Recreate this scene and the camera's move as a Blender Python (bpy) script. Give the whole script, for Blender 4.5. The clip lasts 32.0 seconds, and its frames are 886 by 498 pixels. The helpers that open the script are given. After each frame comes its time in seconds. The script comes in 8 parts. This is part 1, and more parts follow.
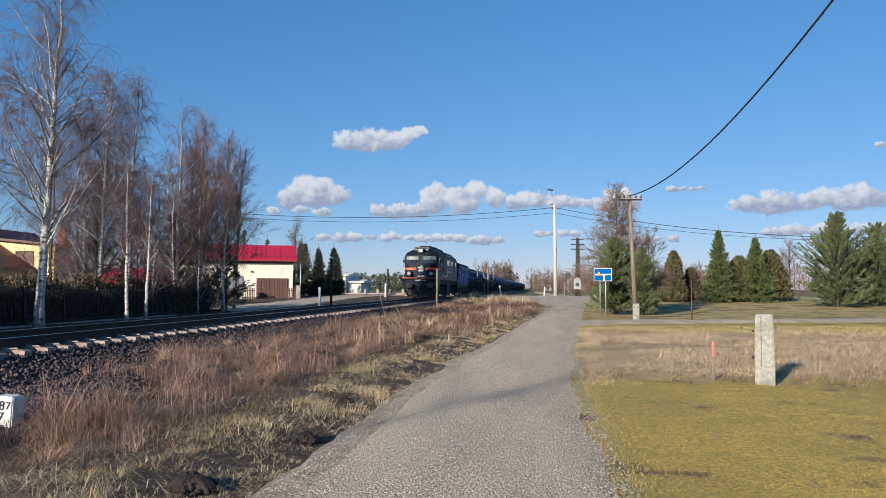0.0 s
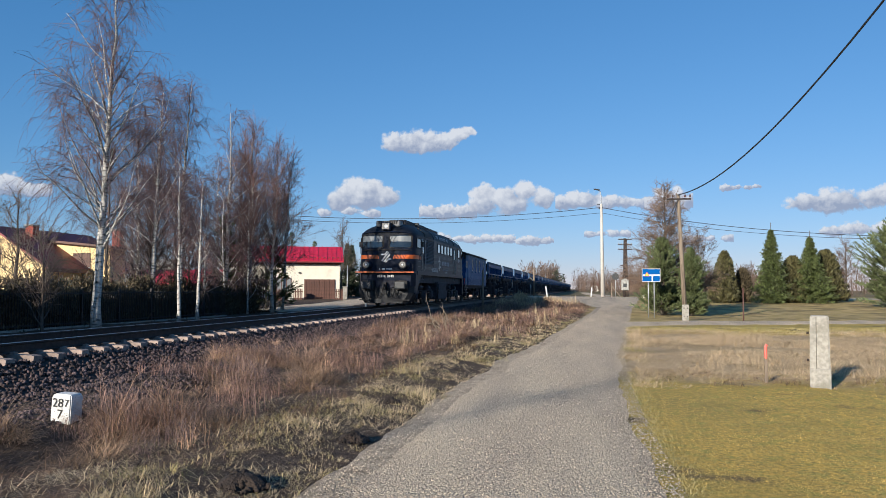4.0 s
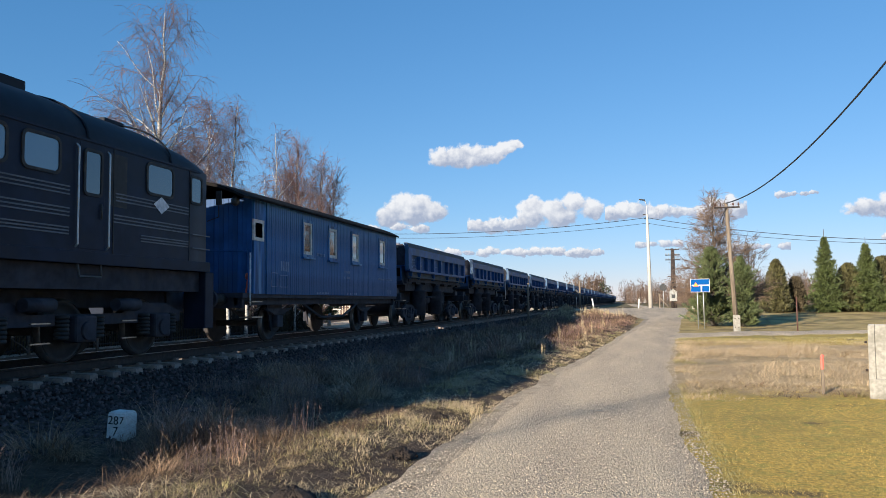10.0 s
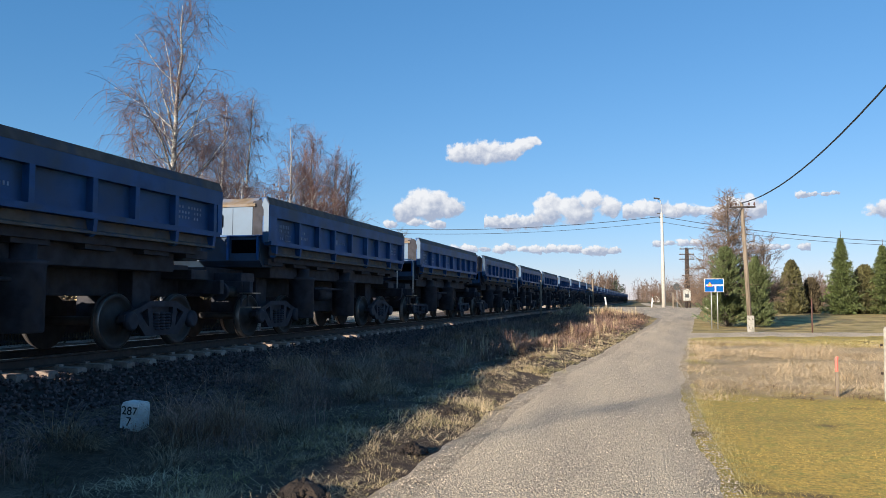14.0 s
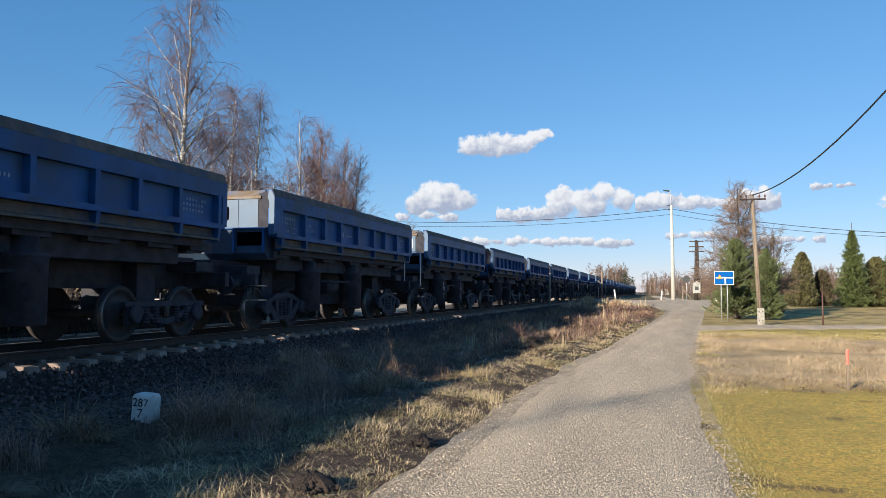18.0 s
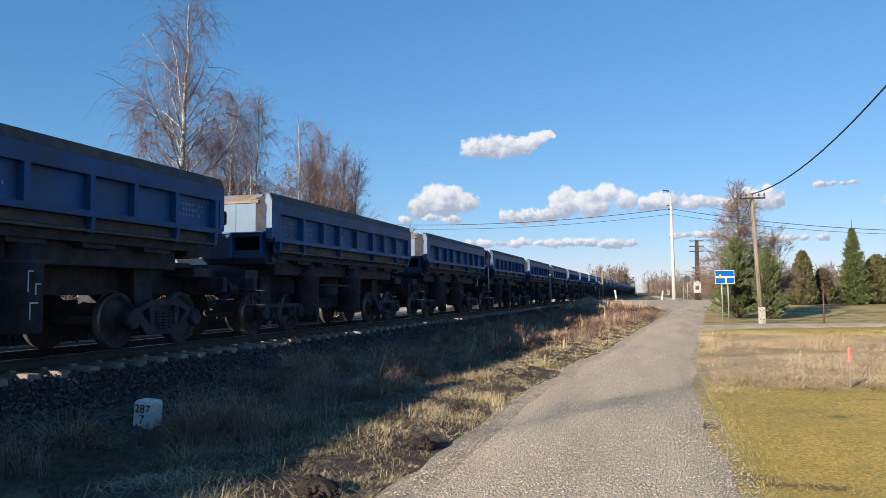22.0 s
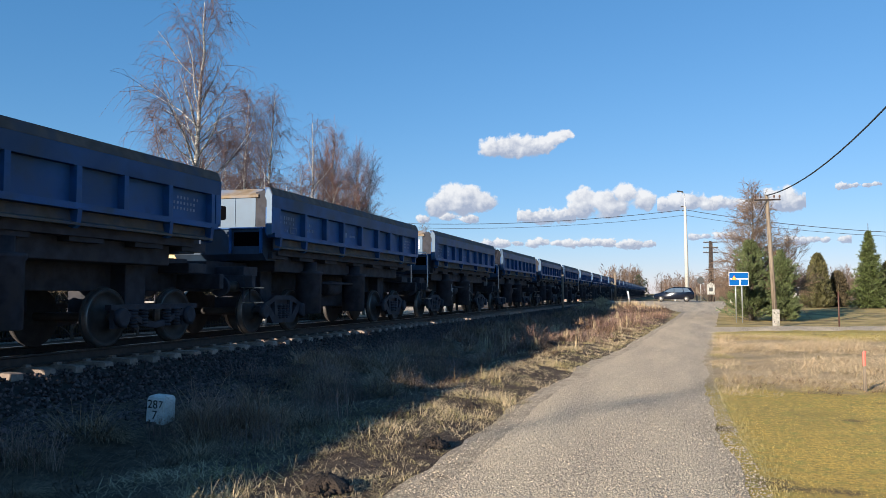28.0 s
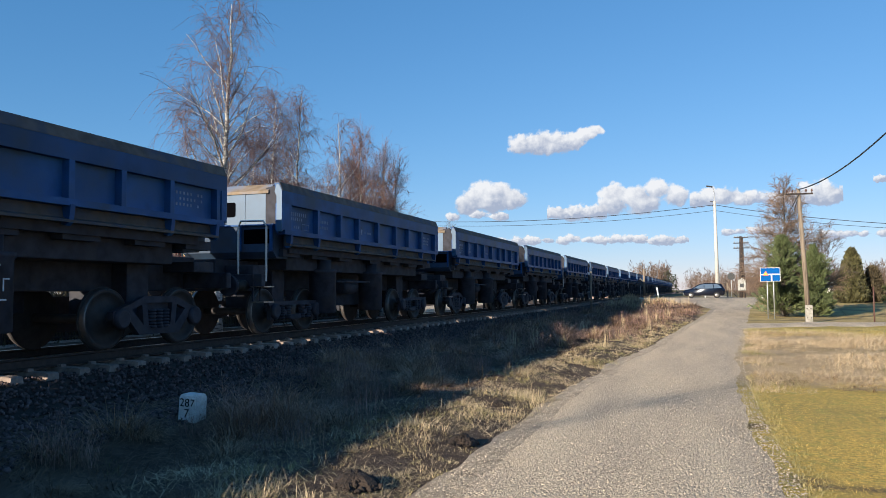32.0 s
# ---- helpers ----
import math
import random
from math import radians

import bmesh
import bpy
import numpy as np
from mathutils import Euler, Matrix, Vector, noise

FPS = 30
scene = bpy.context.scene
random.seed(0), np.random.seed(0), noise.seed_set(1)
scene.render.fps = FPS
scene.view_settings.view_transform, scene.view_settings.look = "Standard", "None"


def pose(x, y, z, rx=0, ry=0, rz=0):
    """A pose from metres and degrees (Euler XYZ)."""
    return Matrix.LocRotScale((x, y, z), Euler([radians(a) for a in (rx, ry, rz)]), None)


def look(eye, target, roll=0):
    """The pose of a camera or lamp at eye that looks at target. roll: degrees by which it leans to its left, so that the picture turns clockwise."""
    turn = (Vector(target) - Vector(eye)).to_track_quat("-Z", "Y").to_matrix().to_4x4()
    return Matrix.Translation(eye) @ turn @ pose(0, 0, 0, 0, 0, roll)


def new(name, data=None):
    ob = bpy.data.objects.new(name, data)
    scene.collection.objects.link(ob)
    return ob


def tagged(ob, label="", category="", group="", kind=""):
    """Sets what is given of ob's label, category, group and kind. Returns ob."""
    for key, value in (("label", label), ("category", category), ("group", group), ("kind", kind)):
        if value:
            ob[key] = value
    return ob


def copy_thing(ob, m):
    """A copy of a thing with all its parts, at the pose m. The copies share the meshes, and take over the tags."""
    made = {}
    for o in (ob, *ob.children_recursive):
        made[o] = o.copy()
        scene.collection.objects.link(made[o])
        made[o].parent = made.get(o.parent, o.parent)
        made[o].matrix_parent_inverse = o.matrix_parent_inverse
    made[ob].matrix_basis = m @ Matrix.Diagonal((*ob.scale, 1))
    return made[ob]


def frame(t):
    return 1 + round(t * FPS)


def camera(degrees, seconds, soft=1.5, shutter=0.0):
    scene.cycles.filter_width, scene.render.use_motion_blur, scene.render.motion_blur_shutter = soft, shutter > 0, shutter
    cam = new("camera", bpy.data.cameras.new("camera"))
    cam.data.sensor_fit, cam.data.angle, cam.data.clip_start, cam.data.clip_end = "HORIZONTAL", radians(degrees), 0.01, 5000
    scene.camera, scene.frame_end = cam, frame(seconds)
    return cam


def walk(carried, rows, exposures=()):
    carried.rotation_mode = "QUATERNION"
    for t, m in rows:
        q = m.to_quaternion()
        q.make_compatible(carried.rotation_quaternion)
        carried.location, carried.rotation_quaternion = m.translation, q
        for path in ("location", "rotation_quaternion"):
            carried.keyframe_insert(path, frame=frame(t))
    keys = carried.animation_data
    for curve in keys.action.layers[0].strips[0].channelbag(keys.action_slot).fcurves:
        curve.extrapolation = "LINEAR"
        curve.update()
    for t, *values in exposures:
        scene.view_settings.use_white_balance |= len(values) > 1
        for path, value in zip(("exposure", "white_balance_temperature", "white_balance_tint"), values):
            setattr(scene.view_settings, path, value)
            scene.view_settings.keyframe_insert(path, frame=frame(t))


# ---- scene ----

# ---------------------------------------------------------------- camera
EYE = (0.0, 0.0, 1.6)
cam = camera(59.8, 32.0, soft=0.6)
# seconds, tilt, roll, turn in degrees
TURNS = [
    (0, 92.87, -0.32, 7.12), (0.5, 92.84, -0.35, 7.18), (1, 92.83, -0.38, 7.30), (1.5, 92.84, -0.35, 7.47),
    (2, 92.80, -0.35, 7.81), (2.5, 92.73, -0.34, 8.34), (3, 92.81, -0.35, 8.98), (3.5, 92.89, -0.29, 9.76),
    (5.5, 93.02, -0.29, 12.47), (6, 93.23, -0.19, 13.06), (6.5, 93.42, -0.13, 13.67),
    (7, 93.59, -0.05, 14.20), (7.5, 93.72, 0.05, 14.54), (8, 93.83, 0.20, 14.62), (8.5, 93.90, 0.31, 14.49),
    (9, 93.98, 0.39, 14.29), (9.5, 94.03, 0.51, 14.05), (10, 93.99, 0.64, 13.86), (10.5, 93.89, 0.54, 13.68),
    (11, 93.81, 0.37, 13.61), (11.5, 93.79, 0.18, 13.66), (12, 93.75, 0.03, 13.78),
    (12.5, 93.73, -0.07, 13.98), (13, 93.73, -0.10, 14.18), (13.5, 93.72, -0.17, 14.47),
    (14, 93.70, -0.21, 14.78), (14.5, 93.63, -0.28, 15.03), (16.5, 93.25, -0.39, 15.51),
    (17, 93.16, -0.32, 15.48), (17.5, 93.15, -0.23, 15.44), (18, 93.15, -0.20, 15.44),
    (18.5, 93.18, -0.14, 15.49), (19, 93.26, -0.02, 15.52), (19.5, 93.38, 0.16, 15.47),
    (20, 93.51, 0.41, 15.42), (20.5, 93.58, 0.55, 15.39), (21, 93.57, 0.63, 15.39),
    (21.5, 93.47, 0.62, 15.40), (22, 93.34, 0.47, 15.49), (22.5, 93.19, 0.27, 15.65),
    (23, 93.07, 0.06, 15.85), (23.5, 93.08, 0.01, 16.02), (24, 93.17, 0.04, 16.11),
    (24.5, 93.29, 0.05, 16.20), (25, 93.34, 0.02, 16.25), (25.5, 93.30, -0.08, 16.24),
    (27.5, 93.27, -0.16, 16.38), (28, 93.28, -0.08, 16.39), (28.5, 93.29, -0.02, 16.56),
    (29, 93.28, 0.06, 16.81), (29.5, 93.30, 0.19, 17.00), (30, 93.31, 0.38, 17.16),
    (30.5, 93.30, 0.51, 17.36), (31, 93.25, 0.53, 17.60), (31.5, 93.16, 0.40, 18.01),
    (32, 93.13, 0.32, 18.42),
]

walk(cam, [(t, pose(*EYE, a, b, c)) for t, a, b, c in TURNS], exposures=[(0.0, 0.60, 5950, 10), (6.0, 0.61, 6000, 10), (8.0, 0.66, 6100, 10), (9.5, 0.91, 6350, 10), (32.0, 0.91, 6350, 10)])

# ---------------------------------------------------------------- world and sun
SUN_WAY = Vector((1.40, 3.0, -1.0)).normalized()
ELEV = math.asin(-SUN_WAY.z)
world = bpy.data.worlds.new("sky")
scene.world = world
world.use_nodes = True
nt = world.node_tree
sky = nt.nodes.new("ShaderNodeTexSky")
sky.sky_type = "NISHITA"
sky.sun_disc = False
sky.sun_elevation = ELEV
sky.sun_rotation = math.atan2(-SUN_WAY.x, -SUN_WAY.y)
sky.altitude, sky.air_density, sky.dust_density, sky.ozone_density = 100, 1.0, 0.0, 5.0
bg = nt.nodes["Background"]
bg.inputs["Strength"].default_value = 0.075
# clear winter air: deeper azure overhead, a softer rim along the horizon
split = nt.nodes.new("ShaderNodeSeparateColor")
merge = nt.nodes.new("ShaderNodeCombineColor")
nt.links.new(sky.outputs["Color"], split.inputs[0])
for k, (gain, power) in enumerate(((0.84, 1.0), (1.33, 0.72), (1.85, 0.64))):
    pw, mu = nt.nodes.new("ShaderNodeMath"), nt.nodes.new("ShaderNodeMath")
    pw.operation, mu.operation = "POWER", "MULTIPLY"
    pw.inputs[1].default_value, mu.inputs[1].default_value = power, gain
    nt.links.new(split.outputs[k], pw.inputs[0])
    nt.links.new(pw.outputs[0], mu.inputs[0])
    nt.links.new(mu.outputs[0], merge.inputs[k])
nt.links.new(merge.outputs[0], bg.inputs["Color"])
sun_data = bpy.data.lights.new("sun", "SUN")
sun_data.energy, sun_data.angle, sun_data.color = 4.6, radians(0.53), (1.0, 0.875, 0.70)
sun = new("sun", sun_data)
sun.matrix_world = look((0, 0, 60), Vector((0, 0, 60)) + SUN_WAY)

# ---------------------------------------------------------------- materials
def mat(name, base, rough=0.6, metal=0.0, var=0.0, scale=6.0, stain=None, stain_amt=0.0, stain_scale=1.2, bump=0.0, bump_scale=60.0, spread=0.0, spec=0.5, stretch=(1, 1, 1), island=0.0):
    """Painted, mineral or wooden surface: base colour, fine grain (var), stains of a second colour, relief, and a spread from piece to piece."""
    m = bpy.data.materials.new(name)
    m.use_nodes = True
    n, l = m.node_tree.nodes, m.node_tree.links
    b = n["Principled BSDF"]
    b.inputs["Roughness"].default_value, b.inputs["Metallic"].default_value = rough, metal
    b.inputs["Specular IOR Level"].default_value = spec
    b.inputs["Base Color"].default_value = (*base, 1)
    if not (var or stain or bump or spread or island):
        return m
    co = n.new("ShaderNodeTexCoord")
    mp = n.new("ShaderNodeMapping")
    mp.inputs["Scale"].default_value = stretch
    l.new(co.outputs["Object"], mp.inputs["Vector"])
    out = None

    def noise_of(sc, detail=6, lo=0.35, hi=0.65):
        t = n.new("ShaderNodeTexNoise")
        t.inputs["Scale"].default_value, t.inputs["Detail"].default_value = sc, detail
        l.new(mp.outputs["Vector"], t.inputs["Vector"])
        r = n.new("ShaderNodeMapRange")
        r.inputs["From Min"].default_value, r.inputs["From Max"].default_value = lo, hi
        l.new(t.outputs["Fac"], r.inputs["Value"])
        return r.outputs["Result"], t.outputs["Fac"]

    def mixed(fac, a, c):
        x = n.new("ShaderNodeMix")
        x.data_type = "RGBA"
        l.new(fac, x.inputs["Factor"])
        for sock, v in ((x.inputs["A"], a), (x.inputs["B"], c)):
            if hasattr(v, "links"):
                l.new(v, sock)
            else:
                sock.default_value = (*v, 1)
        return x.outputs["Result"]
    lo = tuple(max(0, c * (1 - var)) for c in base)
    hi = tuple(min(1, c * (1 + var)) for c in base)
    g1, _ = noise_of(scale)
    out = mixed(g1, lo, hi)
    if stain:
        g2, _ = noise_of(stain_scale, 8, 0.62 - 0.3 * stain_amt, 0.72 - 0.1 * stain_amt)
        out = mixed(g2, out, stain)
    if spread or island:
        hsv = n.new("ShaderNodeHueSaturation")
        if spread:
            oi = n.new("ShaderNodeObjectInfo")
            src, amount = oi.outputs["Random"], spread
        else:
            oi = n.new("ShaderNodeNewGeometry")
            src, amount = oi.outputs["Random Per Island"], island
        r = n.new("ShaderNodeMapRange")
        r.inputs["To Min"].default_value, r.inputs["To Max"].default_value = 1 - amount, 1 + amount
        l.new(src, r.inputs["Value"])
        l.new(r.outputs["Result"], hsv.inputs["Value"])
        l.new(out, hsv.inputs["Color"])
        out = hsv.outputs["Color"]
    l.new(out, b.inputs["Base Color"])
    if bump:
        _, f = noise_of(bump_scale, 4)
        bu = n.new("ShaderNodeBump")
        bu.inputs["Strength"].default_value = bump
        bu.inputs["Distance"].default_value = 0.02
        l.new(f, bu.inputs["Height"])
        l.new(bu.outputs["Normal"], b.inputs["Normal"])
    return m


def glass_mat(name, tint, rough=0.04):
    m = bpy.data.materials.new(name)
    m.use_nodes = True
    b = m.node_tree.nodes["Principled BSDF"]
    b.inputs["Base Color"].default_value = (*tint, 1)
    b.inputs["Roughness"].default_value, b.inputs["Specular IOR Level"].default_value = rough, 0.9
    b.inputs["Coat Weight"].default_value = 0.6
    return m


M_STEEL = mat("worn_steel", (0.30, 0.28, 0.26), 0.35, 0.9, 0.2, 20)
M_RAIL = mat("rusty_rail_steel", (0.036, 0.023, 0.018), 0.8, 0.0, 0.35, 12, (0.02, 0.013, 0.01), 0.3)
M_RAILTOP = mat("polished_rail_head", (0.45, 0.43, 0.41), 0.28, 1.0, 0.1, 30)
M_SLEEPER = mat("weathered_concrete", (0.285, 0.218, 0.182), 0.9, 0, 0.2, 14, (0.128, 0.088, 0.071), 0.5, 3, 0.4, 60, 0.25)
M_POLECONC = mat("whitish_pole_concrete", (0.52, 0.49, 0.44), 0.9, 0, 0.12, 8, (0.48, 0.44, 0.38), 0.3, 0.8, 0.3, 60)
M_CONC = mat("pale_concrete", (0.33, 0.31, 0.27), 0.9, 0, 0.2, 16, (0.20, 0.19, 0.155), 0.35, 2.4, 0.5, 70)
M_CHARCOAL = mat("charcoal_paint", (0.0105, 0.0165, 0.034), 0.45, 0, 0.25, 3, (0.015, 0.0190, 0.031), 0.4, 1.6, 0.03, 40, spec=0.12)
M_ROOFGREY = mat("roof_paint", (0.007, 0.010, 0.017), 0.6, 0, 0.25, 3, (0.018, 0.019, 0.022), 0.3, 2, spec=0.25)
M_PLOUGH = mat("grey_plough_paint", (0.009, 0.010, 0.012), 0.6, 0, 0.3, 4, (0.010, 0.010, 0.010), 0.4, 2)
M_LIGHTGREY = mat("light_grey_paint", (0.034, 0.037, 0.040), 0.5, 0, 0.1, 4, (0.03, 0.03, 0.03), 0.3)
M_STRIPE = mat("pale_grey_stripe_paint", (0.085, 0.10, 0.125), 0.5, 0, 0.15, 4, (0.05, 0.057, 0.07), 0.4, 2)
M_ORANGE = mat("orange_paint", (0.80, 0.16, 0.03), 0.45, 0, 0.08, 5)
M_WHITE = mat("white_paint", (0.78, 0.78, 0.76), 0.55, 0, 0.06, 8)
M_LIMEWASH = mat("limewashed_stone", (0.68, 0.665, 0.63), 0.85, 0, 0.12, 12, (0.45, 0.42, 0.37), 0.3, 5, 0.3, 50)
M_OFFWHITE = mat("dirty_white_paint", (0.40, 0.40, 0.375), 0.8, 0, 0.2, 8, (0.20, 0.185, 0.155), 0.55, 7, 0.4, 40)
M_BLACK = mat("black_rubber_and_grease", (0.016, 0.015, 0.015), 0.7, 0, 0.3, 8, (0.05, 0.04, 0.03), 0.3, 4)
M_UNDER = mat("grimy_underframe", (0.031, 0.032, 0.044), 0.75, 0.0, 0.35, 5, (0.044, 0.041, 0.047), 0.35, 3, spec=0.3)
M_WHEEL = mat("brown_wheel_steel", (0.029, 0.025, 0.025), 0.75, 0.0, 0.3, 6)
M_TREAD = mat("bright_wheel_tread", (0.22, 0.20, 0.19), 0.45, 0.8, 0.1, 20)
M_BLUE = mat("faded_blue_paint", (0.017, 0.080, 0.232), 0.5, 0, 0.25, 2.2, (0.028, 0.056, 0.112), 0.38, 1.1, 0.06, 30, 0.14, 0.2)
M_ENDBOX = mat("dull_blue_box", (0.030, 0.058, 0.105), 0.6, 0, 0.25, 2.2, (0.035, 0.045, 0.062), 0.45, 1.4, 0.06, 30, 0.12, 0.25)
# wagon blue made lighter: sunlight on the ends put into the colour
M_BLUE_END = mat("sunlit_tone_blue_paint", (0.040, 0.103, 0.19), 0.5, 0, 0.12, 2.2, (0.04, 0.085, 0.165), 0.25, 1.1, 0.05, 30, 0.12)
M_RIM = mat("dark_rusty_rim", (0.075, 0.064, 0.055), 0.8, 0, 0.3, 5, (0.035, 0.05, 0.085), 0.45, 1.6, 0.1, 40, 0.2)
M_FELT = mat("black_tar_felt", (0.013, 0.0115, 0.011), 0.95, 0, 0.4, 6, (0.03, 0.026, 0.022), 0.4, 2, 0.5, 30, spec=0.1)
M_PALEFRAME = mat("weathered_white_frame", (0.58, 0.55, 0.50), 0.7, 0, 0.15, 8, (0.34, 0.30, 0.25), 0.45, 5)
M_VENT = mat("sunlit_grey_vent", (0.15, 0.155, 0.16), 0.5, 0, 0.15, 4, (0.08, 0.08, 0.085), 0.4, 2)
M_PINK = mat("pink_spray_paint", (0.75, 0.12, 0.30), 0.6, 0, 0.15, 12)
M_NOTICE = mat("weathered_notice", (0.46, 0.50, 0.54), 0.7, 0, 0.1, 20)
M_HOLE = mat("dark_opening", (0.003, 0.003, 0.004), 0.9, spec=0.0)
M_BLUE_IN = mat("rusty_blue_rim", (0.20, 0.145, 0.09), 0.75, 0, 0.3, 5, (0.13, 0.16, 0.22), 0.5, 2.5, 0.1, 40, 0.2)
M_BLUEWOOD = mat("worn_blue_boards", (0.011, 0.080, 0.215), 0.6, 0, 0.5, 9, (0.10, 0.22, 0.36), 0.42, 5, 0.25, 40, 0.0, 0.4, (1, 1, 0.12), 0.18)
M_LETTER = mat("chalky_white_lettering", (0.55, 0.58, 0.62), 0.7, 0, 0.2, 10)
M_DIM = mat("faded_lettering", (0.17, 0.23, 0.34), 0.7, 0, 0.3, 10)
M_GLASS = glass_mat("dark_window_glass", (0.02, 0.025, 0.03))
M_BLIND = mat("pale_window_blind", (0.21, 0.225, 0.23), 0.3, 0, 0.05, 3)
# blue-grey base paints the sky's reflection into the car's side windows
M_CARGLASS = glass_mat("sky_toned_car_glass", (0.09, 0.12, 0.16), 0.05)
M_CHORD = mat("glossy_blue_paint", (0.015, 0.064, 0.185), 0.5, 0, 0.25, 2.2, (0.026, 0.052, 0.10), 0.38, 1.1, 0.05, 30, 0.14, 0.2)
M_SIDEPANE = glass_mat("pale_side_pane", (0.075, 0.125, 0.18), 0.12)
M_LENS = glass_mat("lamp_glass", (0.40, 0.36, 0.30), 0.12)
M_REDPAINT = mat("orange_red_hose_head", (0.5, 0.08, 0.03), 0.5)
M_BARKW = mat("white_birch_bark", (0.52, 0.50, 0.46), 0.85, 0, 0.15, 10, (0.05, 0.045, 0.04), 0.48, 5, 0.3, 40, 0, 0.3, (1, 1, 3.0))
M_TWIG = mat("red_brown_birch_twigs", (0.128, 0.082, 0.080), 0.8, 0, 0.2, 2, island=0.35)
M_TWIGR = mat("russet_birch_twigs", (0.21, 0.118, 0.095), 0.8, 0, 0.2, 2, island=0.35)
M_BARKD = mat("dark_bark", (0.10, 0.085, 0.07), 0.9, 0, 0.3, 8, (0.04, 0.035, 0.03), 0.4, 4, 0.4, 30)
M_TWIGG = mat("grey_brown_twigs", (0.13, 0.10, 0.08), 0.85, 0, 0.2, 2, island=0.35)
M_THICKET = mat("dark_thicket_twigs", (0.07, 0.05, 0.045), 0.85, 0, 0.2, 2, island=0.35)
M_FARNEEDLE = mat("far_conifer_needles", (0.05, 0.062, 0.030), 0.7, 0, 0.3, 0.5, island=0.4)
M_NEEDLE = mat("dark_green_needles", (0.085, 0.108, 0.032), 0.65, 0, 0.3, 1.5, island=0.5)
M_PINE = mat("pine_needles", (0.108, 0.132, 0.052), 0.65, 0, 0.3, 1.5, island=0.45)
M_THUJA = mat("olive_thuja_scales", (0.085, 0.078, 0.030), 0.7, 0, 0.3, 1.5, island=0.45)
M_LARCH = mat("bare_larch_twigs", (0.20, 0.135, 0.095), 0.85, 0, 0.2, 2, island=0.35)
M_DRY = mat("dry_straw_grass", (0.371, 0.241, 0.142), 0.85, 0, 0.3, 1.0, (0.093, 0.060, 0.046), 0.75, 0.8, island=0.6)
M_TUSSOCK = mat("straw_tussock_grass", (0.437, 0.282, 0.179), 0.85, 0, 0.3, 1.0, (0.218, 0.127, 0.087), 0.6, 0.8, island=0.55)
M_DRYRED = mat("russet_dead_stems", (0.218, 0.127, 0.100), 0.85, 0, 0.4, 0.8, (0.328, 0.220, 0.169), 0.5, 0.5, island=0.55)
M_BROWNGRASS = mat("dark_dead_grass", (0.140, 0.083, 0.045), 0.85, 0, 0.35, 0.9, (0.212, 0.139, 0.082), 0.5, 0.6, island=0.6)
M_GREYWEED = mat("grey_lilac_weeds", (0.235, 0.157, 0.137), 0.85, 0, 0.3, 1.0, island=0.5)
M_MAT = mat("grey_matted_straw", (0.205, 0.139, 0.095), 0.85, 0, 0.3, 1.0, (0.074, 0.050, 0.039), 0.75, 0.8, island=0.6)
M_PALE = mat("pale_straw", (0.55, 0.425, 0.255), 0.85, 0, 0.2, 0.8, (0.37, 0.28, 0.16), 0.5, 0.4, island=0.35)
M_MEADOW = mat("bleached_meadow_straw", (0.62, 0.465, 0.28), 0.85, 0, 0.2, 0.8, (0.42, 0.31, 0.18), 0.5, 0.4, island=0.35)
M_EDGE = mat("yellowed_edge_grass", (0.40, 0.32, 0.135), 0.85, 0, 0.25, 1.0, (0.22, 0.20, 0.075), 0.5, 0.7, island=0.4)
M_GREENTUFT = mat("fresh_green_grass", (0.130, 0.128, 0.046), 0.8, 0, 0.25, 1.0, (0.18, 0.155, 0.06), 0.4, 0.7, island=0.4)
M_LAWN = mat("mossy_lawn_blades", (0.62, 0.41, 0.096), 0.85, 0, 0.25, 1.0, (0.41, 0.31, 0.08), 0.5, 0.9, island=0.4)
M_STONE = mat("ballast_stone", (0.082, 0.057, 0.055), 0.9, 0, 0.2, 9, island=0.7)
# near-black base paints the shade between the ballast stones
M_BED = mat("shade_toned_ballast_bed", (0.03, 0.023, 0.019), 0.95, 0, 0.4, 14)
M_PEBBLE = mat("grey_brown_gravel", (0.50, 0.40, 0.285), 0.9, 0, 0.15, 9, island=0.4)
M_WOODPOLE = mat("grey_weathered_pole", (0.24, 0.19, 0.14), 0.9, 0, 0.2, 6, (0.12, 0.09, 0.07), 0.4, 3, 0.4, 30, 0, 0.4, (6, 6, 0.5))
M_DARKPOLE = mat("tarred_pole", (0.040, 0.030, 0.026), 0.85, 0, 0.3, 6)
M_CABLE = mat("black_cable", (0.02, 0.022, 0.025), 0.6)
M_SIGNBLUE = mat("sign_blue", (0.002, 0.085, 0.31), 0.7, 0, 0.04, 3, spec=0.08)
M_SIGNRED = mat("sign_red", (0.75, 0.10, 0.05), 0.4)
M_SIGNYEL = mat("sign_yellow", (0.85, 0.55, 0.03), 0.4)
M_ALU = mat("galvanised_post", (0.42, 0.43, 0.44), 0.45, 0.6, 0.1, 8)
M_CREAM = mat("cream_render_wall", (0.74, 0.68, 0.56), 0.9, 0, 0.05, 2, (0.55, 0.49, 0.4), 0.2, 0.7)
M_YELLOW = mat("yellow_render_wall", (0.80, 0.60, 0.31), 0.9, 0, 0.06, 2, (0.6, 0.45, 0.24), 0.2, 0.6)
M_REDROOF = mat("crimson_sheet_roof", (0.52, 0.012, 0.035), 0.4, 0, 0.12, 2)
M_DARKROOF = mat("maroon_tile_roof", (0.20, 0.025, 0.03), 0.5, 0, 0.2, 3)
